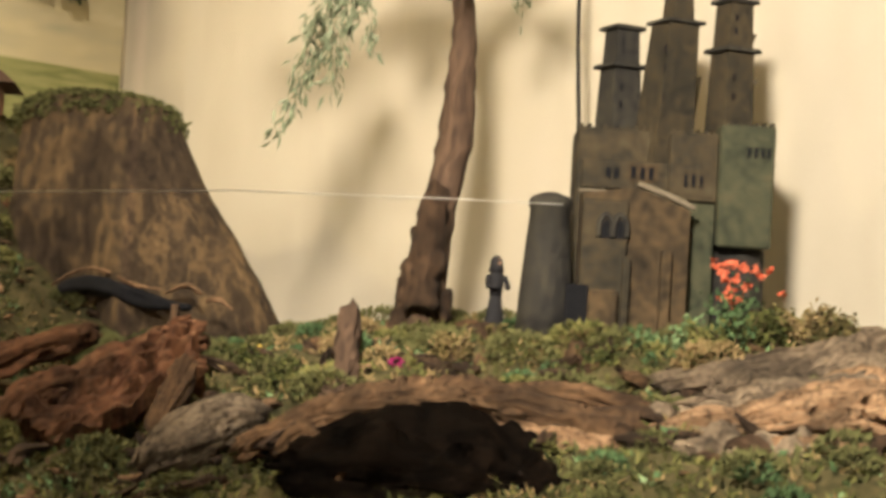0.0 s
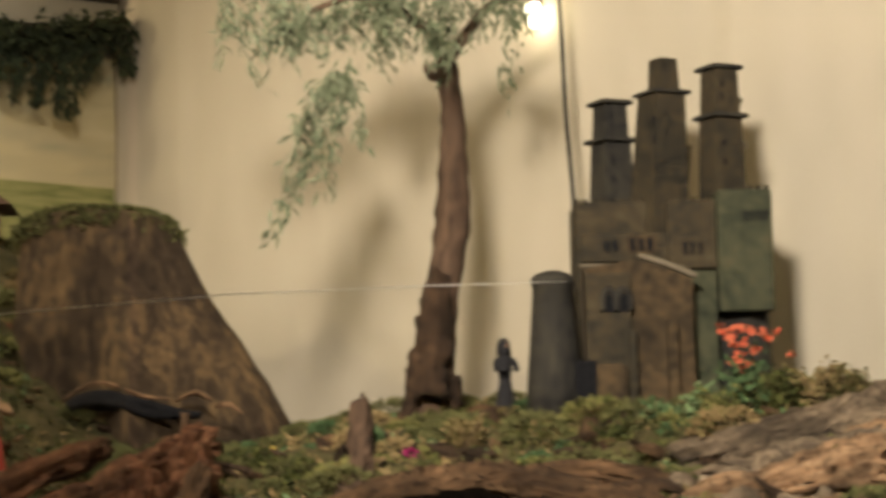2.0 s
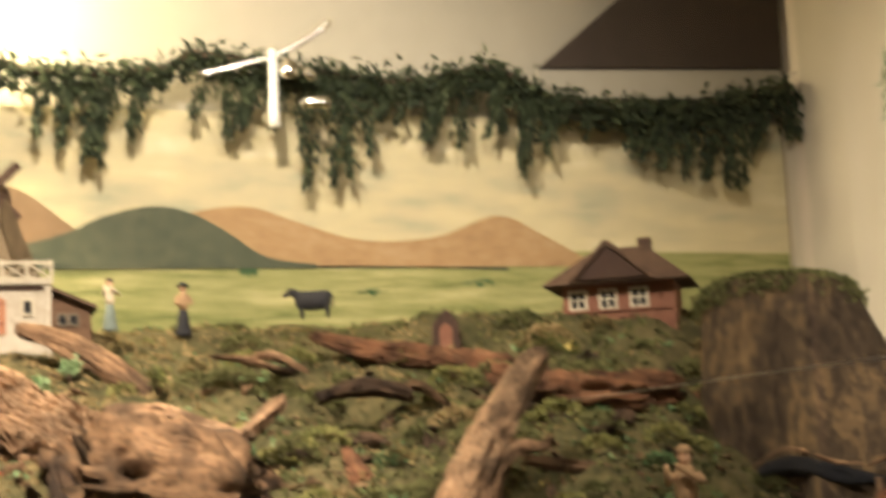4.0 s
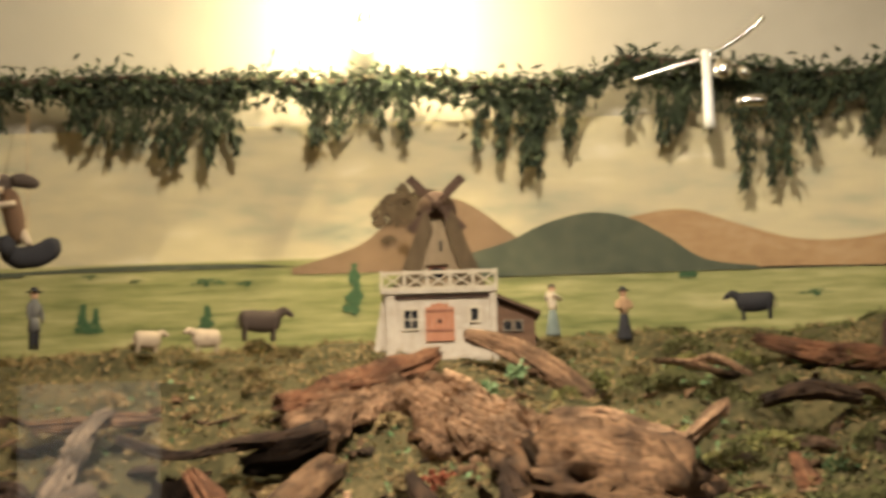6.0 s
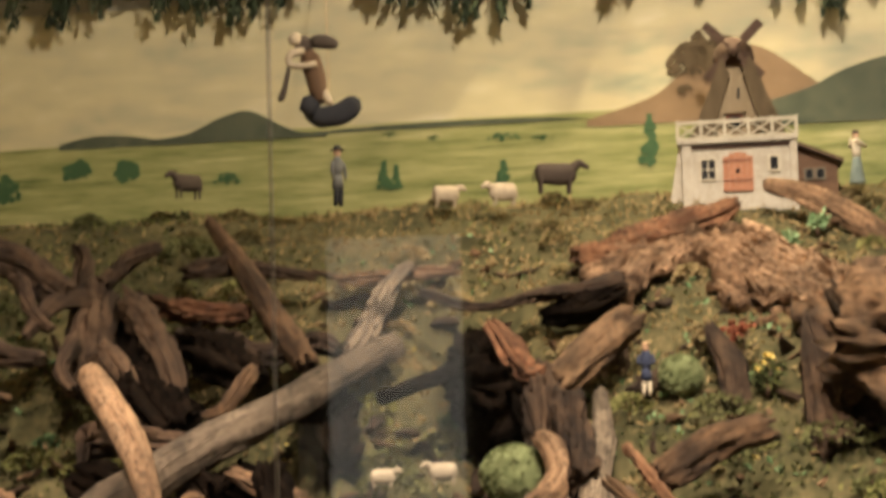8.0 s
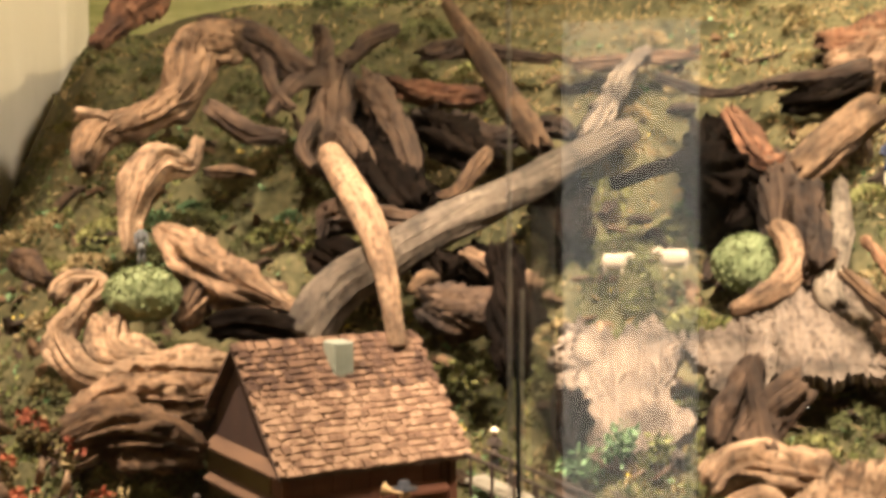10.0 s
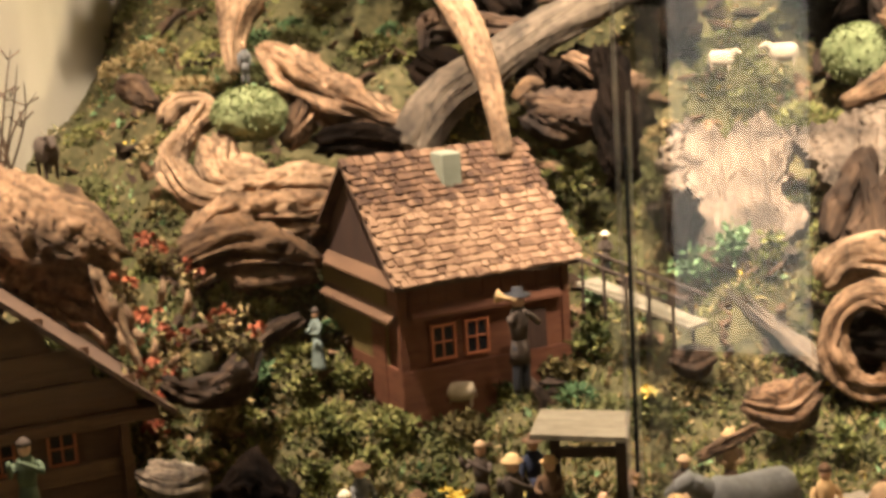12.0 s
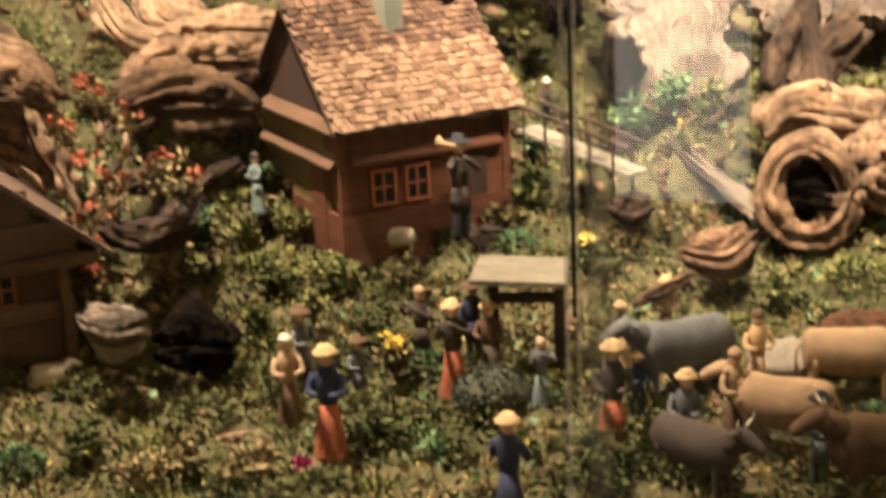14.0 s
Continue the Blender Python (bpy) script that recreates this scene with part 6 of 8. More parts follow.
# ---- the cottage on the bank ----
def cottage():
    S = 2.95 / 2720
    root = thing("cottage", facing((1.156, 2.714, 1.635), -8), "small red cottage with a dark hipped shingle roof", "house")
    part("walls", box(-0.108, 0.108, 0, 0.13, -0.04, 0.062, 0.001), M_HUT, root, smooth=False)
    for x in (-0.078, -0.02, 0.04):
        window(root, x, 0.028, 0.026, 0.03, -0.001, M_CREAM, t=0.005)
    part("sill_board", box(-0.1, 0.1, -0.006, -0.002, 0.004, 0.009), M_HUT, root, smooth=False)
    bm = bmesh.new()
    v = [bm.verts.new(c) for c in ((-0.142, -0.04, 0.057), (0.142, -0.04, 0.057), (0.142, 0.17, 0.057), (-0.142, 0.17, 0.057), (-0.05, 0.065, 0.135), (0.05, 0.065, 0.135))]
    for f in ((0, 1, 5, 4), (1, 2, 5), (2, 3, 4, 5), (3, 0, 4), (3, 2, 1, 0)):
        bm.faces.new([v[k] for k in f])
    bmesh.ops.recalc_face_normals(bm, faces=bm.faces)
    part("roof", bm, M_ROOFD, root, smooth=False)
    roof2 = part("roof_gable", panel_bm([(-0.075, 0.063), (0.065, 0.063), (-0.012, 0.128)], -0.045, 0.06), M_GABLE, root, "dark front gable", False)
    bm = bmesh.new()
    tube([(-0.085, -0.05, 0.058, 0.005), (-0.012, -0.05, 0.134, 0.005)], 6, 0.02, bm=bm)
    part("verge", bm, M_ROOFD, roof2)
    bm = bmesh.new()
    tube([(-0.012, -0.05, 0.134, 0.005), (0.075, -0.05, 0.058, 0.005)], 6, 0.02, bm=bm)
    part("verge", bm, M_ROOFD, roof2)
    part("chimney", box(0.036, 0.062, 0.05, 0.075, 0.1, 0.15, 0.002), M_ROOFD, root, smooth=False)


def panel_bm(shape, y0, y1):
    bm = bmesh.new()
    a = [bm.verts.new((x, y0, z)) for x, z in shape]
    b = [bm.verts.new((x, y1, z)) for x, z in shape]
    bm.faces.new(a)
    bm.faces.new(b[::-1])
    n = len(shape)
    for k in range(n):
        bm.faces.new((a[(k + 1) % n], a[k], b[k], b[(k + 1) % n]))
    bmesh.ops.recalc_face_normals(bm, faces=bm.faces)
    return bm


cottage()
# the small hut in the bank
hut = thing("hut", facing((0.827, 2.779, 1.592)), "tiny dark hut with a pointed doorway set in the bank", "hut")
part("walls", panel_bm([(-0.028, -0.02), (0.028, -0.02), (0.024, 0.035), (0, 0.064), (-0.024, 0.035)], 0, 0.06), M_GABLE, hut, smooth=False)
part("doorway", panel_bm([(-0.012, -0.01), (0.012, -0.01), (0.012, 0.025), (0, 0.036), (-0.012, 0.025)], -0.003, 0.001), M_HUT, hut, smooth=False)
carved_figure((0.997, 2.128, 1.205), 0.17, "carved figure in a red skirt with a pale face", "red", "tan", "cap", "tan", True, "raised", 0)


# ---- the windmill house ----
def mill():
    root = thing("windmill", facing((-0.002, 2.950, 1.635)), "white windmill house with a boarded cone and balcony", "windmill")
    S = 2.96 / 2720
    part("walls", box(-0.101, 0.108, 0, 0.15, -0.05, 0.092, 0.001), M_WHITE, root, smooth=False)
    part("side_buttress", panel_bm([(-0.135, -0.05), (-0.098, -0.05), (-0.098, 0.09), (-0.11, 0.09)], 0.01, 0.14), M_WHITE, root, smooth=False)
    part("corner_pilaster", box(-0.104, -0.086, -0.008, 0.0, -0.05, 0.092, 0.001), M_WHITE, root, smooth=False)
    part("corner_pilaster", box(0.098, 0.111, -0.008, 0.0, -0.05, 0.092, 0.001), M_WHITE, root, smooth=False)
    part("lintel", box(-0.09, 0.1, -0.005, 0.001, 0.083, 0.09), M_GABLE, root, "dark timber lintel", False)
    part("terrace", box(-0.112, 0.113, -0.014, 0.15, 0.092, 0.1, 0.001), M_WHITE, root, smooth=False)
    window(root, -0.055, 0.043, 0.026, 0.036, -0.001, M_CREAM, t=0.003)
    window(root, 0.068, 0.05, 0.014, 0.024, -0.001, M_CREAM, False, t=0.004)
    bm = bmesh.new()
    for k in range(5):
        box(-0.027 + k * 0.0112, -0.0163 + k * 0.0112, -0.007, -0.001, 0.0, 0.062 + 0.012 * math.sin(math.pi * (k + 0.5) / 5), bm=bm)
    d = part("door", bm, M_TERRA, root, "terracotta red arched plank door", False)
    part("door_ring", box(-0.003, 0.003, -0.0095, -0.0068, 0.035, 0.042), M_VOID, d, smooth=False)
    for z in (0.018, 0.056):
        part("hinge_strap", box(-0.027, 0.026, -0.0088, -0.0068, z, z + 0.004), M_HUT, d, smooth=False)
    # balcony rail with crossed braces
    part("rail", box(-0.112, 0.113, -0.014, -0.009, 0.13, 0.136), M_CREAM, root, smooth=False)
    part("rail", box(-0.112, 0.113, -0.014, -0.009, 0.1, 0.105), M_CREAM, root, smooth=False)
    for k in range(6):
        x = -0.11 + k * 0.0442
        part("baluster", box(x - 0.003, x + 0.003, -0.0145, -0.0085, 0.1, 0.138), M_CREAM, root, smooth=False)
        if k < 5:
            for s in (0, 1):
                bm = bmesh.new()
                tube([(x + 0.003, -0.0115, 0.105 + 0.025 * s, 0.002), (x + 0.041, -0.0115, 0.13 - 0.025 * s, 0.002)], 5, 0.0, bm=bm)
                part("brace", bm, M_CREAM, root)
    part("terrace_shade", box(-0.09, 0.09, 0.05, 0.1, 0.1005, 0.118), M_GABLE, root, smooth=False)
    cone = part("cone", frustum(8, 0.095, 0.03, 0.1, 0.255, 0.0, 0.075, math.pi / 8, lean=0.0), M_CONE, root, "weathered brown boarded cone", False)
    part("front_gable", panel_bm([(-0.04, 0.1), (0.05, 0.1), (0.048, 0.145), (0.022, 0.215), (-0.006, 0.215), (-0.036, 0.145)], 0.0, 0.05), M_CONE, root, smooth=False)
    for s in (-1, 1):
        part("thatch_edge", panel_bm([(s * 0.09 + 0.004, 0.1), (s * 0.05 + 0.004, 0.1), (s * 0.012 + 0.004, 0.222), (s * 0.026 + 0.004, 0.258)], -0.012, 0.06), M_THATCH, root, "dark thatched verge", False)
    part("balcony_door", box(-0.018, 0.014, -0.003, 0.001, 0.105, 0.148), M_HUT, root, smooth=False)
    part("door_void", box(-0.012, 0.008, -0.0045, -0.0025, 0.105, 0.142), M_VOID, root, smooth=False)
    part("door_hood", box(-0.022, 0.019, -0.012, 0.002, 0.148, 0.153), M_CONE, root, smooth=False)
    part("slit_window", box(0.004, 0.009, -0.002, 0.001, 0.176, 0.196), M_VOID, root, smooth=False)
    cap = part("cap", lathe([(0.036, 0.25), (0.04, 0.265), (0.036, 0.285), (0.022, 0.302), (0.008, 0.308)], 14, 0, 0.07), M_ROOFD, root, "dark domed cap")
    hub = part("sail_hub", lathe([(0.006, -0.012), (0.012, 0.0), (0.01, 0.02)], 10, tilt=Matrix.Rotation(radians(90), 3, "X")), M_ROOFD, root)
    hub.location = (0, 0.02, 0.272)
    for k in range(4):
        a = radians(45 + 90 * k)
        bm = box(-0.003, 0.003, -0.003, 0.003, 0.0, 0.075)
        box(-0.009, 0.009, -0.002, 0.002, 0.028, 0.075, bm=bm)
        s = part("sail", bm, M_ROOFD, hub, smooth=False)
        s.matrix_basis = Matrix.Translation((0, -0.005, 0)) @ Matrix.Rotation(a, 4, "Y")
    shed = part("side_shed", panel_bm([(0.108, -0.04), (0.185, -0.04), (0.185, 0.05), (0.108, 0.082)], 0.02, 0.12), M_BARN, root, "dark boarded side shed", False)
    part("shed_roof", panel_bm([(0.105, 0.085), (0.195, 0.047), (0.196, 0.053), (0.106, 0.092)], 0.0, 0.13), M_ROOFD, root, smooth=False)
    for x in (0.132, 0.153):
        window(root, x, 0.028, 0.014, 0.018, 0.0195, M_PLANK, False, t=0.002)


mill()
# painted bush tree behind the mill stands as a cut-out of dabs in the mural
for k in range(26):
    x, z = (-0.058, 1.929)
    painted_tree(x + random.gauss(0, 0.035), z + random.gauss(0, 0.03), random.uniform(0.02, 0.04), random.uniform(0.015, 0.03), 3.189, M_THATCH)

# ---- carvings on the upper meadow ----
carved_figure((-0.759, 2.851, 1.635), 0.115, "carved hunter in a dark coat and broad hat", "black", "grey", "wide", "black", False, "down", 40)
carved_figure((0.216, 2.942, 1.641), 0.1, "carved figure with a bundle beside the mill", "teal", "cream", "cap", "hide", True, "raised", 20)
carved_figure((0.352, 2.929, 1.628), 0.1, "carved woman with a broad hat beside the mill", "black", "tan", "wide", "black", True, "front", 10)
carved_beast((-0.346, 2.930, 1.647), 0.062, "cow", "dark brown carved cow on the upper meadow", "hide", 15)
carved_beast((-1.043, 2.791, 1.657), 0.05, "cow", "dark carved donkey grazing on the upper meadow", "hide", -140)
carved_beast((0.596, 2.889, 1.655), 0.055, "cow", "black carved cow near the cottage bank", "black", 170)
for p, h, tn in (((-0.547, 2.848, 1.622), 0.042, 20), ((-0.441, 2.866, 1.622), 0.044, 200)):
    carved_beast(p, h, "sheep", "small cream carved sheep lying on the meadow", "wool", tn)

# the puppet that hangs on a thread in front of the painted sky
def puppet():
    k = 0.001013
    bm = bmesh.new()
    go = lambda rows, mat, sides=9: limb(bm, [(x * k, y * k, z * k, r * k) for x, y, z, r in rows], mat, sides)
    go([(12, 0, 8, 15), (4, 0, 28, 17), (0, 0, 55, 19), (-8, 2, 85, 20), (-12, 4, 102, 12)], 1, 12)
    go([(-40, -6, 112, 8), (-37, -8, 118, 13), (-34, -6, 125, 11), (-34, 0, 132, 5)], 2, 10)
    go([(-26, 0, 126, 12), (-20, 2, 112, 17), (-18, 4, 96, 13)], 3, 10)
    go([(-6, 0, 116, 11), (12, 0, 118, 13), (30, 0, 114, 11), (42, 0, 112, 5)], 3, 10)
    go([(-20, -14, 98, 8), (-43, -20, 92, 8), (-46, -20, 74, 6), (-24, -22, 70, 6), (2, -22, 74, 6)], 2)
    go([(-6, -6, 12, 15), (-14, -10, 0, 17), (0, -10, -8, 18)], 0, 10)
    go([(14, -4, 26, 10), (20, -12, 12, 8), (28, -14, 2, 6)], 2)
    go([(-46, -14, 72, 4), (-54, -14, 36, 5), (-60, -14, 16, 7), (-66, -16, 12, 5)], 3)
    ob = part("puppet", bm, [C["black"], C["brown"], C["wool"], C["hide"]])
    ob.matrix_world = facing((-0.742, 2.648, 1.793))
    tagged(ob, "carved puppet in brown leaning over a hanging swing", "figurine", "carved figures")
    bm = bmesh.new()
    tube([(-16 * k, 0, -6 * k, 13 * k), (8 * k, 0, -18 * k, 20 * k), (40 * k, 0, -14 * k, 21 * k), (66 * k, 0, 2 * k, 18 * k), (78 * k, 0, 6 * k, 9 * k)], 14, 0.08, step=0.006, bm=bm)
    seat = part("swing_seat", bm, C["black"])
    seat.matrix_world = facing((-0.742, 2.648, 1.793))
    bm = bmesh.new()
    tube([(24 * k, 22 * k, -14 * k, 0.001), (24 * k, 300 * k, 200 * k, 0.001), (24 * k, 470 * k, 385 * k, 0.001)], 5, 0.0, step=0.05, bm=bm)
    part("thread", bm, C["tan"], seat, "thin thread that carries the swing")
    tagged(seat, "black rounded boat-shaped swing under the puppet", "swing")


puppet()

# ---- the leaf garland along the top of the painting ----
def garland():
    root = thing("leaf_garland", Matrix.Translation((0, 3.12, 2.2)), "long dark green garland of artificial leaves", "garland")
    line = [(-2.331, 2.257), (-1.583, 2.206), (-1.420, 2.191), (-1.301, 2.198), (-1.169, 2.217), (-1.039, 2.204), (-0.910, 2.216), (-0.770, 2.221), (-0.620, 2.222), (-0.471, 2.209), (-0.349, 2.211), (-0.228, 2.200), (-0.073, 2.211), (0.067, 2.188), (0.218, 2.185), (0.356, 2.199), (0.400, 2.234), (0.545, 2.214), (0.731, 2.194), (0.883, 2.186), (1.056, 2.224), (1.187, 2.162), (1.323, 2.139), (1.535, 2.144), (1.789, 2.206)]
    line.sort()
    bm = bmesh.new()
    tube([(x, 0, z - 2.2, 0.008) for x, z in line], 8, 0.2, step=0.05, bm=bm)
    part("stem", bm, WOOD["bark"], root)
    rows = []
    for (x0, z0), (x1, z1) in zip(line, line[1:]):
        n = int(abs(x1 - x0) * (3600 if x0 > 0.4 else 2600))
        for _ in range(n):
            t = random.random()
            x, z = x0 + (x1 - x0) * t, z0 + (z1 - z0) * t
            rows.append((Vector((x, random.gauss(0, 0.02), z - 2.2 - 0.01 + random.gauss(0, 0.016))), any_way(-0.3), random.uniform(0.015, 0.032), random.uniform(0.006, 0.012)))
        k = 0.0
        while k < abs(x1 - x0):
            k += random.uniform(0.01, 0.05)
            t = min(1, k / abs(x1 - x0))
            x, z = x0 + (x1 - x0) * t, z0 + (z1 - z0) * t
            big = 0.42 + 1.1 * noise.noise(Vector((x * 6.5, 2.2, 0))) + random.uniform(-0.15, 0.15)
            if big < (0.12 if x > 0.4 else 0.34):
                continue
            drop, sway, wide = 0.025 + (0.19 if x > 0.4 else 0.14) * big, random.gauss(-0.02, 0.025), random.uniform(0.009, 0.024)
            for j in range(int(drop * 1000)):
                u = random.random() ** 1.4
                rows.append((Vector((x + sway * u + random.gauss(0, wide * (1.05 - u)), random.gauss(0, 0.012), z - 2.2 - 0.012 - drop * u)), Vector((random.gauss(sway * 4, 0.3), random.gauss(0, 0.3), -1)), random.uniform(0.016, 0.034), random.uniform(0.004, 0.010)))
    leaf_cloud(rows, M_GARLAND, "leaves", parent=root)


garland()
bm = panel_bm([(1.184, 2.237), (1.793, 2.257), (1.799, 2.520), (1.502, 2.505)], 3.15, 3.17)
tagged(part("dark_board", bm, M_SMOKE, smooth=False), "dark stained slanting board on the upper wall", "board")
bm = panel_bm([(1.181, 2.168), (1.787, 2.185), (1.793, 2.254), (1.184, 2.234)], 3.16, 3.18)
tagged(part("shelf_edge", bm, M_UPPER, smooth=False), "pale board edge under the dark board", "board")

# bulbs
for p, r in (((-0.140, 3.097, 2.290), 0.03), ((2.094, 2.078, 2.062), 0.024), ((2.165, 2.004, 1.956), 0.009)):
    lamp = thing("spot_lamp", Matrix.Translation(p), "small lit round bulb with a dark holder", "lamp", "lit bulbs")
    part("bulb", lathe([(0.3 * r, -r), (0.8 * r, -0.6 * r), (r, 0), (0.8 * r, 0.6 * r), (0.3 * r, r)], 14), M_BULB, lamp)
    part("holder", lathe([(0.5 * r, r), (0.5 * r, 1.6 * r), (0.3 * r, 1.9 * r)], 10), M_CABLE, lamp)

# ---- glass of the case ----
gx, gy = math.sin(radians(-17.4)), math.cos(radians(-17.4))
edge = thing("display_glass", pose(1.12 * gx, 1.12 * gy, 0.0), "clear glass pane with a polished grey edge", "glass pane")
strip = surface("polished_glass_edge", [(0.62, 0.62, 0.6), (0.75, 0.75, 0.72)], 8.0, 0.15, 0)
# translucent grey for a strip that imitates a reflection
veil = bpy.data.materials.new("reflection_band")
veil.use_nodes = True
vn, vl = veil.node_tree.nodes, veil.node_tree.links
vmix, vclear = vn.new("ShaderNodeMixShader"), vn.new("ShaderNodeBsdfTransparent")
vmix.inputs[0].default_value = 0.8
vn["Principled BSDF"].inputs["Base Color"].default_value = (0.5, 0.48, 0.4, 1)
vn["Principled BSDF"].inputs["Roughness"].default_value = 0.3
vl.new(vn["Principled BSDF"].outputs[0], vmix.inputs[1])
vl.new(vclear.outputs[0], vmix.inputs[2])
vl.new(vmix.outputs[0], vn["Material Output"].inputs[0])
sn, sl = strip.node_tree.nodes, strip.node_tree.links
smix, sclear = sn.new("ShaderNodeMixShader"), sn.new("ShaderNodeBsdfTransparent")
smix.inputs[0].default_value = 0.72
sl.new(sn["Principled BSDF"].outputs[0], smix.inputs[1])
sl.new(sclear.outputs[0], smix.inputs[2])
sl.new(smix.outputs[0], sn["Material Output"].inputs[0])
part("edge", box(-0.0012, 0.0012, -0.003, 0.003, 0.3, 2.05), strip, edge, smooth=False)
part("edge", box(0.0085, 0.0102, -0.003, 0.003, 0.88, 1.24), strip, edge, "second polished pane edge", False)
part("seal", box(0.0052, 0.0075, -0.002, 0.002, 0.95, 1.2), M_PANE, edge, "dark seal between the panes", False)
# the grey reflection beside the edge, built as a see-through strip
part("reflection_strip", box(0.019, 0.036, -0.009, -0.005, 0.3, 1.3), veil, edge, "translucent grey strip standing for a reflection in the glass", False)
GLASSES = ((1.12 * gx, 1.12 * gy, 30.0, -1.05, -0.003), (1.12 * gx, 1.12 * gy, 0.0, 0.003, 0.95), (1.12 * gx + 0.955, 1.12 * gy, -57.0, 0.003, 1.05))
for k, (x, y, rz, x0, x1) in enumerate(GLASSES):
    pane = edge if k == 0 else thing("display_glass", pose(x, y, 0.0, 0, 0, rz), "clear glass pane of the display case", "glass pane")
    sheet = box(x0, x1, -0.003, 0.003, 0.3, 2.05)
    bmesh.ops.delete(sheet, geom=[f for f in sheet.faces if abs(f.normal.x) > 0.5], context="FACES_ONLY")
    ob = part("pane", sheet, M_GLASS, pane, smooth=False)
    ob.visible_shadow = False
    if k == 0:
        ob.matrix_basis = pose(0, 0, 0, 0, 0, rz)

# clip with a white tube at the pane's top
clip = thing("glass_clip", facing((0.560, 3.049, 2.166)), "chrome clip with a white plastic tube in the garland", "clip")
K = 3.15 / 2720
part("tube", lathe([(11 * K, -88 * K), (10 * K, -70 * K), (8 * K, 0), (8 * K, 52 * K)], 12), M_ACRYL, clip)
part("jaw", lathe([(14 * K, 0), (18 * K, 8 * K), (18 * K, 24 * K), (9 * K, 34 * K)], 12, 28 * K, 0, 0.8), M_CHROME, clip)
part("jaw", lathe([(10 * K, 0), (14 * K, 6 * K), (13 * K, 16 * K), (6 * K, 20 * K)], 12, 58 * K, 0.004, 0.8, tilt=Matrix.Rotation(0.7, 3, "Y")), M_CHROME, clip)
bm = bmesh.new()
tube([(-130 * K, 0, 8 * K, 0.004), (-60 * K, 0, 26 * K, 0.004), (0, 0, 40 * K, 0.004), (60 * K, 0, 70 * K, 0.005), (105 * K, 0, 105 * K, 0.005)], 8, 0.0, bm=bm)
part("rod", bm, M_CHROME, clip)
bm = bmesh.new()
tube([(48 * K, -0.01, -50 * K, 0.01), (70 * K, -0.01, -46 * K, 0.013), (100 * K, -0.01, -50 * K, 0.013)], 10, 0.0, bm=bm)
part("screw", bm, M_CHROME, clip)
# added pale tube that stands for the visible edge of the glass
bm = bmesh.new()
tube([(0.450, 1.166, 1.402, 0.0005), (0.694, 1.040, 1.425, 0.0005), (0.900, 0.867, 1.430, 0.0005)], 6, 0.0, step=0.1, bm=bm)
tagged(part("nylon_line", bm, M_ACRYL), "thin pale line standing for a glass edge across the display", "line")


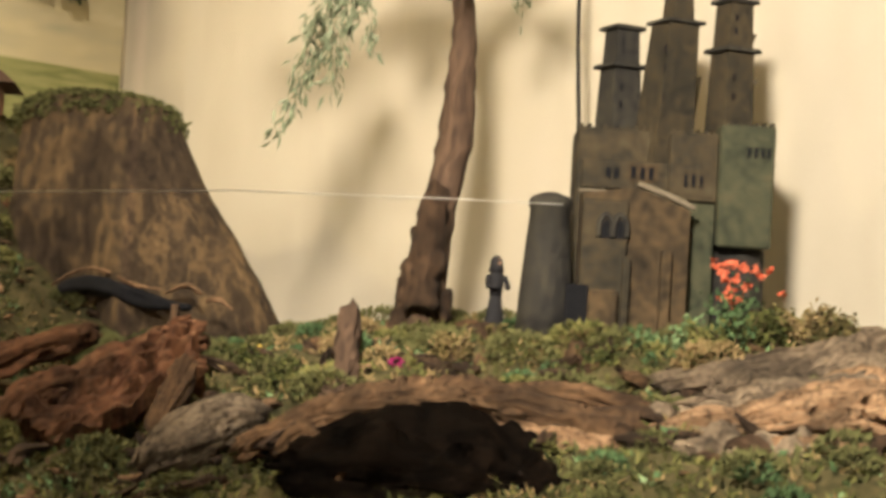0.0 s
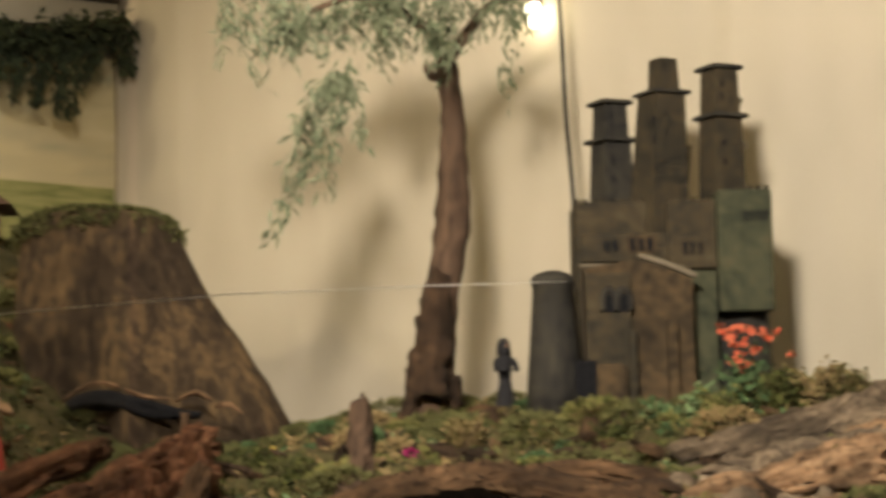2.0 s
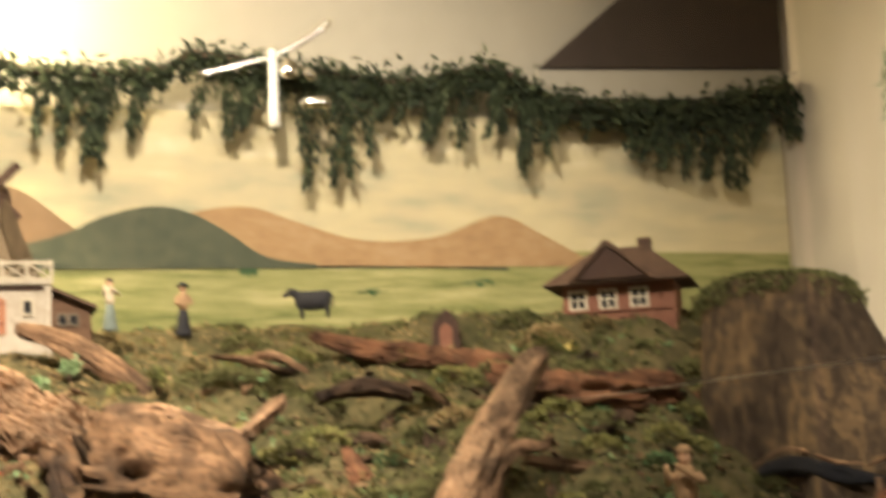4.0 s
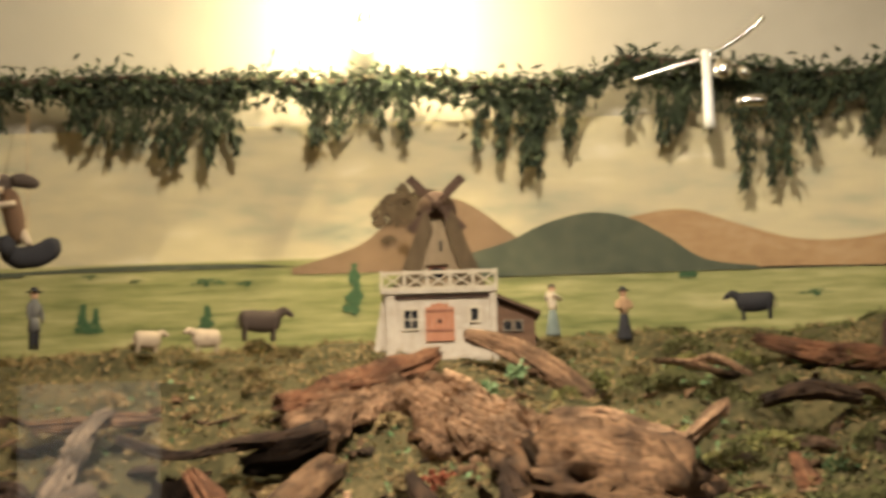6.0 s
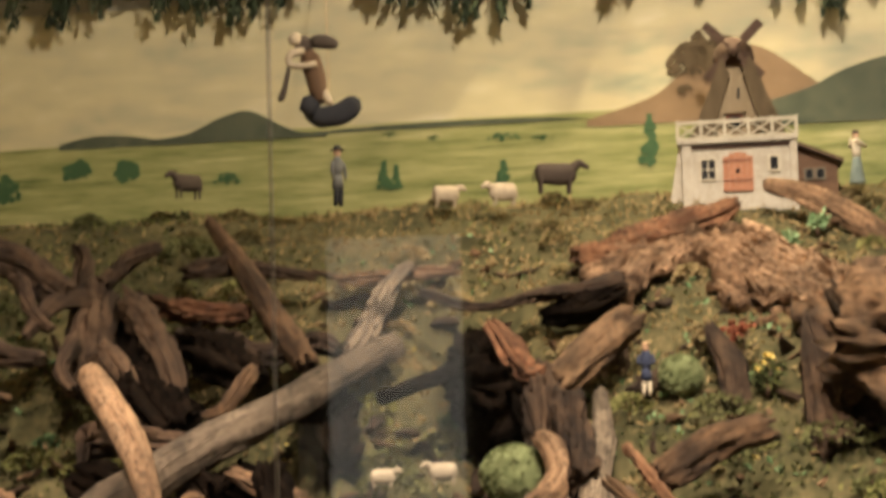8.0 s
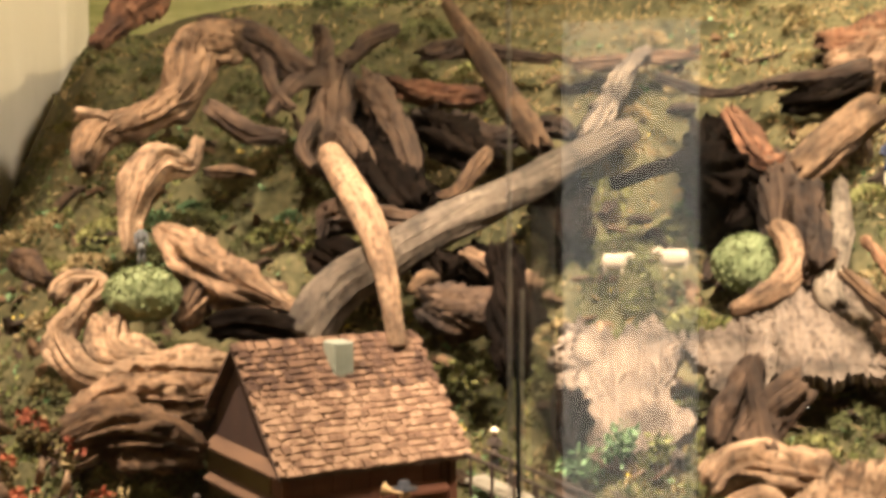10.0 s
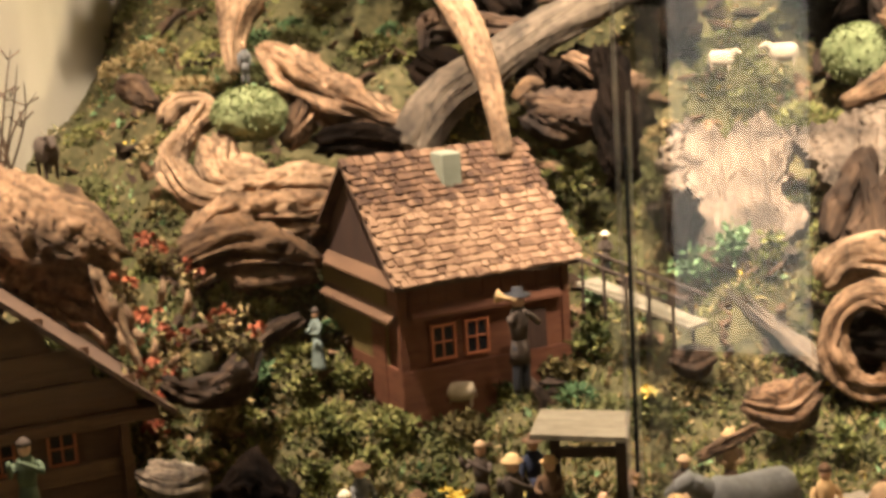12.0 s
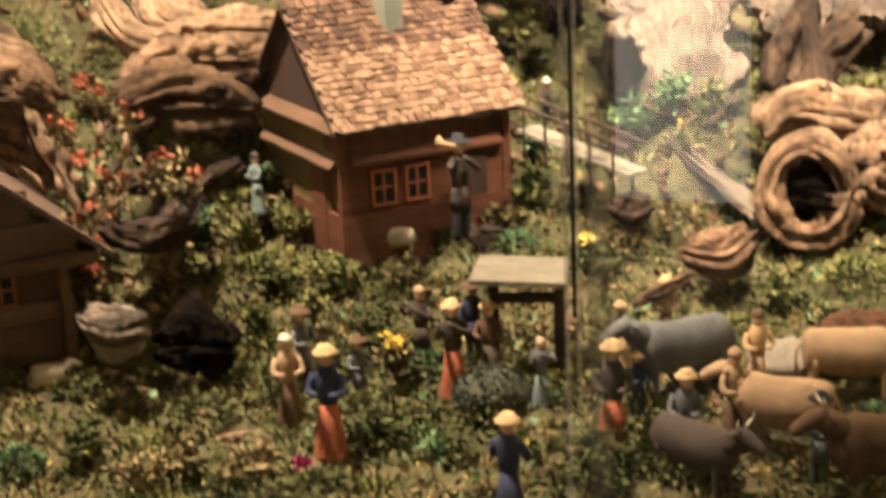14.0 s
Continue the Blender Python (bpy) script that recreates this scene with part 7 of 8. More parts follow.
# ---- the shingled house ----
def house():
    root = thing("house", pose(-0.823, 1.823, 0.801, 0, 0, 49.5), "red-brown wooden house with a worn shingle roof", "house")
    L, W, H, RISE = 0.232, 0.25, 0.155, 0.141
    part("walls", box(-L / 2, L / 2, -W / 2, W / 2, -0.04, H, 0.001), M_HOUSE, root, smooth=False)
    part("side_wall", box(-L / 2 - 0.003, -L / 2 - 0.001, -W / 2 + 0.04, W / 2, -0.03, H * 0.97), M_OCHRE, root, "ochre yellow side wall", False)
    part("foundation", box(-L / 2 - 0.004, L / 2 + 0.004, -W / 2 - 0.006, W / 2 + 0.004, -0.05, 0.035), M_HOUSE, root, smooth=False)
    wd, ln, z = 0.296, 0.268, 0.142
    part("roof", gable_roof(ln, wd, RISE, z, 0.004), M_ROOFD, root, smooth=False)
    g = part("gable", prism_x(-L / 2 - 0.004, -L / 2, W / 2 + 0.012, H - 0.01, RISE * 0.93), M_GABLE, root, "dark boarded gable", False)
    part("gable", prism_x(L / 2, L / 2 + 0.004, W / 2 + 0.012, H - 0.01, RISE * 0.93), M_GABLE, root, "dark boarded gable", False)
    part("gable_skirt", slab([(-L / 2 - 0.02, -wd / 2 + 0.005, z + 0.002), (-L / 2 - 0.02, wd / 2 - 0.01, z + 0.002), (-L / 2, wd / 2 - 0.01, z + 0.016), (-L / 2, -wd / 2 + 0.005, z + 0.016)], 0.003), M_BARN, root, "worn board skirt under the gable", False)
    part("side_canopy", slab([(-L / 2 - 0.018, -W / 2 + 0.0, 0.098), (-L / 2 - 0.018, W / 2 - 0.02, 0.098), (-L / 2, W / 2 - 0.02, 0.11), (-L / 2, -W / 2 + 0.0, 0.11)], 0.003), M_BARN, root, "worn canopy board", False)
    part("side_door", box(-L / 2 - 0.0055, -L / 2 - 0.002, -W / 2 + 0.045, -W / 2 + 0.085, -0.02, 0.085), M_HOUSE, root, smooth=False)
    for s in (-1, 1):
        part("corner_post", box(s * L / 2 - 0.006, s * L / 2 + 0.005, -W / 2 - 0.005, -W / 2 + 0.006, -0.04, H), M_HOUSE, root, smooth=False)
    part("front_canopy", slab([(-L / 2 + 0.01, -W / 2 - 0.012, 0.100), (L / 2 - 0.01, -W / 2 - 0.012, 0.100), (L / 2 - 0.01, -W / 2 - 0.001, 0.112), (-L / 2 + 0.01, -W / 2 - 0.001, 0.112)], 0.004), M_HOUSE, root, smooth=False)
    for x in (-0.062, -0.015):
        window(root, x, 0.066, 0.028, 0.04, -W / 2 - 0.001, M_WINRED, t=0.003)
    for k in range(9):
        x = -L / 2 + 0.012 + k * 0.0255
        part("wall_batten", box(x, x + 0.003, -W / 2 - 0.003, -W / 2 - 0.0005, 0.113, H), M_HOUSE, root, smooth=False)
    part("front_door", box(0.045, 0.085, -W / 2 - 0.004, -W / 2 - 0.001, 0.0, 0.088), M_GABLE, root, smooth=False)
    part("chimney", box(-0.012, 0.016, -0.05, -0.015, z + RISE * 0.72, z + RISE + 0.006, 0.002), M_CHIM, root, "grey-green chimney", False)
    # shingles of the front slope, each laid over the one below
    rows, cols = 19, 26
    slope = Vector((0, wd / 2, RISE))
    ang = math.atan2(RISE, wd / 2)
    kinds = []
    for k in range(5):
        bm = box(0, ln / cols * (0.86 + 0.03 * k), -0.0012 * (k % 3), slope.length / rows * 1.35, 0, 0.003 + 0.0004 * (k % 3))
        for v in bm.verts:
            v.co.y += 0.0012 * random.uniform(-1, 1)
        mesh = bpy.data.meshes.new("shingle")
        bm.to_mesh(mesh)
        bm.free()
        mesh.materials.append(M_TILE)
        kinds.append(mesh)
    rest = bmesh.new()
    for r in range(rows):
        for c in range(cols):
            u = r / rows
            m = Matrix.Translation((-ln / 2 + (c + (0.5 if r % 2 else 0) * 0.9) * ln / (cols + 0.4) + random.uniform(-0.0012, 0.0012), -wd / 2 + slope.y * u - 0.002 + random.uniform(-0.0008, 0.0008), z + 0.006 + slope.z * u)) @ Matrix.Rotation(ang - 0.2 + random.uniform(-0.09, 0.09), 4, "X") @ Matrix.Rotation(random.uniform(-0.05, 0.05), 4, "Z")
            mesh = random.choice(kinds)
            if r < 11:
                s = new("shingle", mesh)
                s.parent = root
                s.matrix_basis = m
            else:
                n = len(rest.verts)
                rest.from_mesh(mesh)
                rest.verts.ensure_lookup_table()
                for v in rest.verts[n:]:
                    v.co = m @ v.co
    tagged(part("upper_shingles", rest, M_TILE, root, smooth=False), kind="stuff")


def prism_x(x0, x1, half, z, rise):
    bm = bmesh.new()
    a = [bm.verts.new((x0, y, q)) for y, q in ((-half, z), (half, z), (0, z + rise))]
    b = [bm.verts.new((x1, y, q)) for y, q in ((-half, z), (half, z), (0, z + rise))]
    bm.faces.new(a)
    bm.faces.new(b[::-1])
    for k in range(3):
        bm.faces.new((a[(k + 1) % 3], a[k], b[k], b[(k + 1) % 3]))
    bmesh.ops.recalc_face_normals(bm, faces=bm.faces)
    return bm


def slab(four, thick):
    """A thin board from its four lower corners."""
    bm = bmesh.new()
    a = [bm.verts.new(c) for c in four]
    b = [bm.verts.new((c[0], c[1], c[2] + thick)) for c in four]
    bm.faces.new(a)
    bm.faces.new(b[::-1])
    for k in range(4):
        bm.faces.new((a[(k + 1) % 4], a[k], b[k], b[(k + 1) % 4]))
    bmesh.ops.recalc_face_normals(bm, faces=bm.faces)
    return bm


house()


# ---- the barn ----
def barn():
    p = (-1.096, 1.246, 0.787)
    root = thing("barn", facing(p, 8), "dark brown timber barn with a broad gable", "barn")
    S = 1.66 / 2640
    half, ze, rise = 275 * S, 130 * S, 235 * S
    part("walls", box(-0.14, 0.14, 0, 0.3, -0.04, ze, 0.001), M_BARN, root, smooth=False)
    part("gable", panel_bm([(-half + 0.012, ze), (half - 0.012, ze), (0, ze + rise - 0.008)], -0.03, 0.0), M_BARN, root, smooth=False)
    for k in range(3):
        z = ze + rise * (0.08 + 0.26 * k)
        w = half * (1 - 0.08 - 0.26 * k) - 0.014
        part("gable_board", box(-w, w, -0.0345, -0.031, z, z + rise * 0.235), M_BARN, root, smooth=False)
    part("tie_beam", box(-half + 0.005, half - 0.005, -0.04, -0.004, ze - 0.006, ze + 0.008, 0.001), M_BARN, root, "worn brown tie beam", False)
    for s in (-1, 1):
        part("roof_slope", slab_y(s, half + 0.012, ze - 0.006, rise + 0.012, -0.05, 0.32), M_ROOFD, root, smooth=False)
    for x in (-0.075, 0.0, 0.066):
        window(root, x, ze * 0.62, 0.026, 0.034, -0.001, M_WINRED, t=0.003)
    part("gallery_board", box(-0.142, 0.142, -0.012, -0.004, 0.01, ze * 0.38, 0.001), M_BARN, root, smooth=False)
    for x in (-0.138, 0.128):
        part("post", box(x, x + 0.01, -0.02, -0.0125, -0.04, ze - 0.007), M_BARN, root, smooth=False)


def slab_y(s, half, z, rise, y0, y1):
    return slab([(s * half, y0, z), (s * half, y1, z), (0, y1, z + rise), (0, y0, z + rise)], 0.008)


barn()

# ---- trough shelter, footbridge ----
sh = thing("shelter", facing((-0.525, 1.512, 0.763), -4), "low shelter with a grey plank roof on dark posts", "shelter")
K = 1.6 / 2640
part("roof_plank", slab([(-92 * K, -0.03, 105 * K), (82 * K, -0.03, 97 * K), (84 * K, 0.035, 112 * K), (-80 * K, 0.035, 118 * K)], 0.006), M_PLANK, sh, smooth=False)
part("post", box(58 * K, 78 * K, -0.02, -0.006, -0.1, 98 * K, 0.001), M_POST, sh, smooth=False)
part("post", box(-62 * K, -44 * K, 0.0, 0.012, -0.1, 108 * K, 0.001), M_POST, sh, smooth=False)
part("rail", box(-44 * K, 58 * K, -0.002, 0.006, 55 * K, 72 * K), M_POST, sh, smooth=False)
br = thing("footbridge", Matrix.Identity(4), "narrow grey plank footbridge with thin rails", "bridge")
a, b = Vector((-0.611, 1.799, 0.923)), Vector((-0.447, 1.723, 0.891))
side = (b - a).cross(Vector((0, 0, 1))).normalized()
for k in range(14):
    q0, q1 = a.lerp(b, k / 14), a.lerp(b, (k + 0.92) / 14)
    part("plank", slab([tuple(q0 - side * 0.018), tuple(q1 - side * 0.018), tuple(q1 + side * 0.018), tuple(q0 + side * 0.018)], 0.004), M_PLANK, br, smooth=False)
for s in (-1, 1):
    bm = bmesh.new()
    tube([(*(a + side * s * 0.018 + Vector((0, 0, 0.035))), 0.0022), (*(b + side * s * 0.018 + Vector((0, 0, 0.035))), 0.0022)], 6, 0.05, bm=bm)
    part("handrail", bm, M_POST, br)
    for k in range(5):
        q = a.lerp(b, (k + 0.3) / 5) + side * s * 0.018
        bm = bmesh.new()
        tube([(q.x, q.y, q.z - 0.03, 0.0022), (q.x, q.y, q.z + 0.037, 0.002)], 6, 0.05, bm=bm)
        part("rail_post", bm, M_POST, br)


# ---- moss stones, shrubs and flowers in front ----
def moss_stone(p, rx, rz, label, mat=M_MOSS):
    bm = bmesh.new()
    bmesh.ops.create_icosphere(bm, subdivisions=4, radius=1)
    for v in bm.verts:
        n1 = noise.fractal(v.co * 1.8 + Vector(p), 0.8, 2.1, 4)
        v.co = Vector((v.co.x * rx, v.co.y * rx * 0.8, v.co.z * rz)) * (1 + 0.12 * n1)
    ob = part("moss_stone", bm, mat)
    ob.matrix_world = facing((p[0], p[1], p[2]))
    tagged(ob, label, "stone", "stones on the slope")
    if mat is not M_STONE:
        rows = []
        for _ in range(900):
            v = any_way(0.2).normalized()
            rows.append((Vector((v.x * rx, v.y * rx * 0.8, v.z * rz)) * 1.0, v + any_way(0) * 0.5, 0.006, 0.004))
        leaf_cloud(rows, mat, "moss", parent=ob)
    return ob


M_MOSSB = surface("bright_moss", [(0.09, 0.11, 0.04), (0.18, 0.2, 0.085), (0.27, 0.28, 0.135)], 60.0, 0.95, 1.0, fine=4)
moss_stone((-1.103, 1.834, 1.139), 0.05, 0.036, "rounded stone under bright green moss", M_MOSSB)
moss_stone((-0.341, 2.254, 1.164), 0.05, 0.042, "rounded stone under bright green moss", M_MOSSB)
moss_stone((1.150, 2.115, 1.225), 0.085, 0.05, "low rounded moss cushion at the stump", M_MOSS)
moss_stone((1.285, 2.060, 1.225), 0.085, 0.05, "low rounded moss cushion at the stump", M_MOSS)
moss_stone((-0.103, 2.458, 1.301), 0.032, 0.03, "small yellow-green moss stone", M_MOSSB)
moss_stone((-0.543, 1.452, 0.708), 0.04, 0.03, "grey weathered rock between the carved figures", M_CASTLE_G)
moss_stone((-0.928, 1.328, 0.788), 0.03, 0.032, "pale boulder beside the barn", M_STONE)
moss_stone((-0.246, 1.601, 0.721), 0.05, 0.025, "flat pale rock in the meadow", M_STONE)
for p, size, mat, fl, lab in (
        ((-1.416, 1.812, 1.156), 0.06, M_HERB, None, "bushy pale green shrub by the end wall"), ((-1.399, 1.888, 1.173), 0.07, M_GRASS, None, "dark green leafy shrub by the end wall"), ((-1.323, 2.003, 1.194), 0.06, M_GRASS, None, "dark green leafy shrub on the slope"),
        ((-1.388, 1.707, 1.121), 0.05, M_STRAW, None, "yellow-green moss bush by the trunk"), ((-1.270, 1.797, 1.133), 0.05, M_STRAW, M_RUST, "mossy bush with rust-red flowers"), ((-1.176, 1.642, 1.018), 0.055, M_HERB, M_RUST, "grey-green herb with orange blossoms"),
        ((-1.115, 1.599, 0.984), 0.05, M_HERB, M_RUST, "herb with rust-orange blossoms"), ((-1.007, 1.635, 0.943), 0.04, M_HERB, None, "fresh green herb beside the house"), ((-1.012, 1.584, 0.918), 0.04, M_STRAW, M_RUST, "rusty dry flower clump by the ditch"),
        ((-1.049, 1.463, 0.891), 0.04, M_STRAW, M_RUST, "rusty dry flower clump by the ditch"), ((-1.080, 1.539, 0.940), 0.04, M_STRAW, M_CORAL, "dry clump with coral flowers"), ((-1.087, 1.820, 1.082), 0.05, M_HERB, None, "silver-green herb under the mossy stone"), ((-1.080, 2.098, 1.190), 0.05, M_HERB, M_YELLOW, "herb with a pale yellow flower"),
        ((-0.440, 1.855, 0.955), 0.05, M_HERB, None, "pale green herb before the wood slab"), ((-0.480, 1.850, 0.955), 0.045, M_HERB, None, "pale green herb before the wood slab"), ((-0.395, 1.865, 0.955), 0.045, M_GRASS, None, "green herb before the wood slab"), ((-0.483, 2.064, 1.128), 0.05, M_HERB, None, "pale green lichen bush on the bank"), ((-0.633, 1.897, 0.999), 0.035, M_HERB, None, "small green herb behind the footbridge"),
        ((-0.329, 1.952, 1.024), 0.02, M_STRAW, M_CORAL, "orange blossoms on the jagged stump"), ((-0.511, 1.705, 0.872), 0.03, M_GRASS, M_YELLOW, "grass clump with yellow flowers"), ((-0.315, 1.569, 0.801), 0.02, M_GRASS, M_MAGENTA, "grass tuft with a magenta flower"),
        ((-0.460, 2.539, 1.439), 0.04, M_HERB, None, "pale green succulent herb on the bank"), ((-0.492, 2.553, 1.449), 0.035, M_HERB, None, "pale green succulent herb on the bank"), ((0.081, 2.749, 1.575), 0.03, M_HERB, None, "pale green herb below the mill"), ((-0.796, 2.264, 1.325), 0.03, M_HERB, None, "green herb in the dark hollow"),
        ((-0.012, 2.500, 1.384), 0.06, M_STRAW, M_RUST, "dry mossy bush with rusty flowers"), ((-0.076, 2.539, 1.404), 0.06, M_STRAW, None, "dry mossy bush below the mill"), ((0.030, 2.450, 1.330), 0.05, M_GRASS, M_YELLOW, "green bush with yellow flowers"), ((0.132, 2.797, 1.591), 0.035, M_HERB, None, "pale herb below the mill"),
        ((-0.994, 1.428, 0.830), 0.04, M_STRAW, M_YELLOW, "yellowish grass clump with small flowers"), ((-0.914, 1.480, 0.813), 0.04, M_GRASS, M_YELLOW, "green grass clump with small flowers"), ((-0.782, 1.509, 0.800), 0.04, M_GRASS, None, "green grass clump on the mossy slope"), ((-0.703, 1.504, 0.781), 0.045, M_GRASS, None, "green grass clump on the mossy slope"),
        ((-0.658, 1.459, 0.733), 0.04, M_STRAW, M_YELLOW, "pale flowering clump between the figures"), ((-0.786, 1.219, 0.713), 0.045, M_STRAW, None, "yellow-green moss cushion in the meadow"), ((-0.809, 1.167, 0.691), 0.045, M_STRAW, None, "yellow-green moss cushion in the meadow"), ((-0.672, 1.251, 0.670), 0.03, M_GRASS, M_MAGENTA, "grass with a magenta flower"),
        ((-0.551, 1.319, 0.680), 0.035, M_HERB, None, "pale broad-leaved herb in the grass"), ((-0.435, 1.870, 0.965), 0.04, M_HERB, None, "pale green herb on the slab"), ((-0.273, 1.678, 0.799), 0.04, M_GRASS, None, "green grass clump on the mossy slope"), ((-0.849, 1.496, 0.799), 0.035, M_GRASS, None, "green grass clump on the mossy slope"),
        ((0.586, 2.276, 1.294), 0.05, M_HERB, None, "pale grey-green herb by the upright log"), ((0.283, 2.735, 1.571), 0.04, M_GRASS, None, "dark green bush below the mill"), ((1.033, 2.667, 1.545), 0.03, M_GRASS, M_YELLOW, "grassy clump on the cottage bank")):
    q = Vector(p)
    q.z = min(q.z, ground(q.x, q.y) + 0.02)
    herb(q, size, mat, lab, 0.012, 170, fl)

for p, size, mat, lab in (((-0.830, 1.714, 0.761), 0.035, M_GRASS, "green grass clump at the house foot"), ((-0.787, 1.716, 0.754), 0.03, M_STRAW, "dry grass clump at the house foot"), ((-0.710, 1.749, 0.767), 0.035, M_GRASS, "green grass clump at the house foot"), ((-0.906, 1.715, 0.785), 0.045, M_GRASS, "green grass clump at the house foot"),
                          ((-0.645, 1.796, 0.788), 0.045, M_STRAW, "dry grass clump beside the house"), ((-0.620, 1.838, 0.816), 0.05, M_GRASS, "green grass clump beside the house"), ((-0.947, 1.665, 0.774), 0.06, M_GRASS, "green bushy clump before the house"), ((-1.016, 1.625, 0.781), 0.06, M_GRASS, "green bushy clump before the house"),
                          ((-1.020, 1.560, 0.764), 0.055, M_STRAW, "yellow-green bushy clump before the house"), ((-0.854, 1.576, 0.751), 0.06, M_GRASS, "green bushy clump in the meadow"), ((-0.793, 1.607, 0.746), 0.06, M_GRASS, "green bushy clump in the meadow"), ((-0.719, 1.628, 0.746), 0.055, M_STRAW, "yellow-green bushy clump in the meadow"),
                          ((-0.714, 1.223, 0.684), 0.05, M_STRAW, "yellow-green bushy clump in the meadow"), ((-0.899, 1.201, 0.688), 0.05, M_GRASS, "green bushy clump in the meadow"), ((-0.393, 1.348, 0.669), 0.045, M_GRASS, "green bushy clump in the meadow"), ((-0.617, 1.327, 0.687), 0.045, M_GRASS, "green bushy clump in the meadow")):
    herb(p, size, mat, lab, 0.013, 300)

# dry flowers and torn splinters between the barn and the house
for p in ((-1.036, 1.545, 0.984), (-0.993, 1.429, 0.934), (-0.98, 1.364, 0.912), (-0.954, 1.502, 0.942), (-0.973, 1.418, 0.924), (-0.954, 1.467, 0.933), (-1.059, 1.456, 0.981), (-1.058, 1.53, 1.014), (-0.904, 1.464, 0.926)):
    herb(Vector(p) - Vector((0, 0, 0.03)), 0.042, M_STRAW, "dry rusty flower clump between barn and house", 0.010, 110, M_RUST, blossoms=1)
for rows in ([(*(-1.027, 1.38, 0.961), 0.0035), (*(-1.02, 1.372, 0.979), 0.0045), (*(-1.03, 1.378, 0.994), 0.0015)],
                          [(*(-1.02, 1.459, 0.962), 0.0035), (*(-1.01, 1.454, 0.979), 0.0045), (*(-1.015, 1.462, 0.992), 0.0015)],
                          [(*(-0.988, 1.383, 0.913), 0.0035), (*(-0.977, 1.379, 0.929), 0.0045), (*(-0.982, 1.388, 0.941), 0.0015)],
                          [(*(-1.013, 1.39, 0.949), 0.0035), (*(-1.007, 1.382, 0.966), 0.0045), (*(-1.017, 1.387, 0.979), 0.0015)],
                          [(*(-0.998, 1.474, 0.946), 0.0035), (*(-0.987, 1.469, 0.963), 0.0045), (*(-0.992, 1.478, 0.976), 0.0015)],
                          [(*(-1.037, 1.372, 0.995), 0.0035), (*(-1.033, 1.363, 1.013), 0.0045), (*(-1.044, 1.367, 1.028), 0.0015)],
                          [(*(-0.994, 1.379, 0.936), 0.0035), (*(-0.988, 1.371, 0.947), 0.0045), (*(-0.999, 1.376, 0.953), 0.0015)],
                          [(*(-0.96, 1.379, 0.912), 0.0035), (*(-0.947, 1.376, 0.921), 0.0045), (*(-0.949, 1.386, 0.924), 0.0015)],
                          [(*(-1.006, 1.517, 0.97), 0.0035), (*(-0.988, 1.517, 0.978), 0.0045), (*(-0.985, 1.53, 0.982), 0.0015)],
                          [(*(-0.999, 1.351, 0.931), 0.0035), (*(-0.992, 1.343, 0.946), 0.0045), (*(-1.001, 1.349, 0.957), 0.0015)]):
    driftwood([rows], "pale", "torn pale splinter beside the trunk", "wood_splinter", flat=0.7, rough=0.3)

# bare twiggy bush against the end wall
tw = thing("bare_bush", Matrix.Translation((-1.510, 1.801, 1.074)), "bare brown twiggy bush by the end wall", "bush")
for k in range(14):
    a = random.uniform(-0.06, 0.07)
    h = random.uniform(0.09, 0.19)
    tip = (a + random.gauss(0, 0.012), random.gauss(0, 0.015), h)
    bm = bmesh.new()
    tube([(0.003 * k - 0.02, 0, -0.03, 0.0022), (a * 0.6, random.gauss(0, 0.01), h * 0.5, 0.0016), (*tip, 0.0006)], 5, 0.1, step=0.012, bm=bm, seed=k)
    for _ in range(3):
        u = random.uniform(0.45, 0.95)
        q = (a * (0.2 + 0.8 * u), tip[1] * u, h * u)
        tube([(*q, 0.001), (q[0] + random.gauss(0, 0.014), q[1] + random.gauss(0, 0.008), q[2] + random.uniform(0.008, 0.022), 0.0016)], 5, 0.1, step=0.012, bm=bm, seed=k)
    part("twig", bm, WOOD["bark"], tw)

# ---- carvings round the house and on the meadow ----
carved_figure((-0.672, 1.713, 0.803), 0.132, "carved man in a dark coat blowing a brass horn", "black", "hide", "wide", "black", False, "raised", 40)
horn = part("horn", lathe([(0.002, 0), (0.003, 0.016), (0.008, 0.024), (0.009, 0.025)], 12, tilt=Matrix.Rotation(radians(-80), 3, "Y")), C["straw"])
horn.location = (-0.659, 1.675, 0.928)
tagged(horn, "small brass-yellow horn held by the carved man", "horn")
carved_figure((-0.941, 1.685, 0.828), 0.08, "carved woman in a grey-green dress at the house wall", "teal", "teal", "cap", "hide", True, "front", -60)
carved_figure((-1.006, 1.180, 0.787), 0.105, "carved man in dark clothes raising his arm by the barn", "brown", "green", "cap", "hide", False, "raised", 0)
carved_beast((-0.752, 1.701, 0.784), 0.032, "sheep", "small cream carved sheep before the house", "wool", 170)
carved_beast((-1.002, 1.298, 0.726), 0.034, "sheep", "small cream carved sheep on the grass", "wool", 0)
carved_beast((-0.450, 2.255, 1.152), 0.034, "sheep", "small cream carved sheep on the wood bank", "wool", 180)
carved_beast((-0.537, 2.237, 1.149), 0.03, "sheep", "small cream carved sheep on the wood bank", "wool", 0)
carved_figure((-1.134, 1.885, 1.178), 0.06, "small grey carved figure on the mossy stone", "grey", "grey", "cap", "tan", False, "down", 0)
carved_figure((-0.154, 2.415, 1.272), 0.085, "small carved figure in dark clothes sitting in the hollow", "cream", "navy", "cap", "tan", False, "front", 0)
carved_beast((-1.306, 1.645, 1.084), 0.055, "cow", "dark carved horned animal head over the trunk", "hide", -80, True)
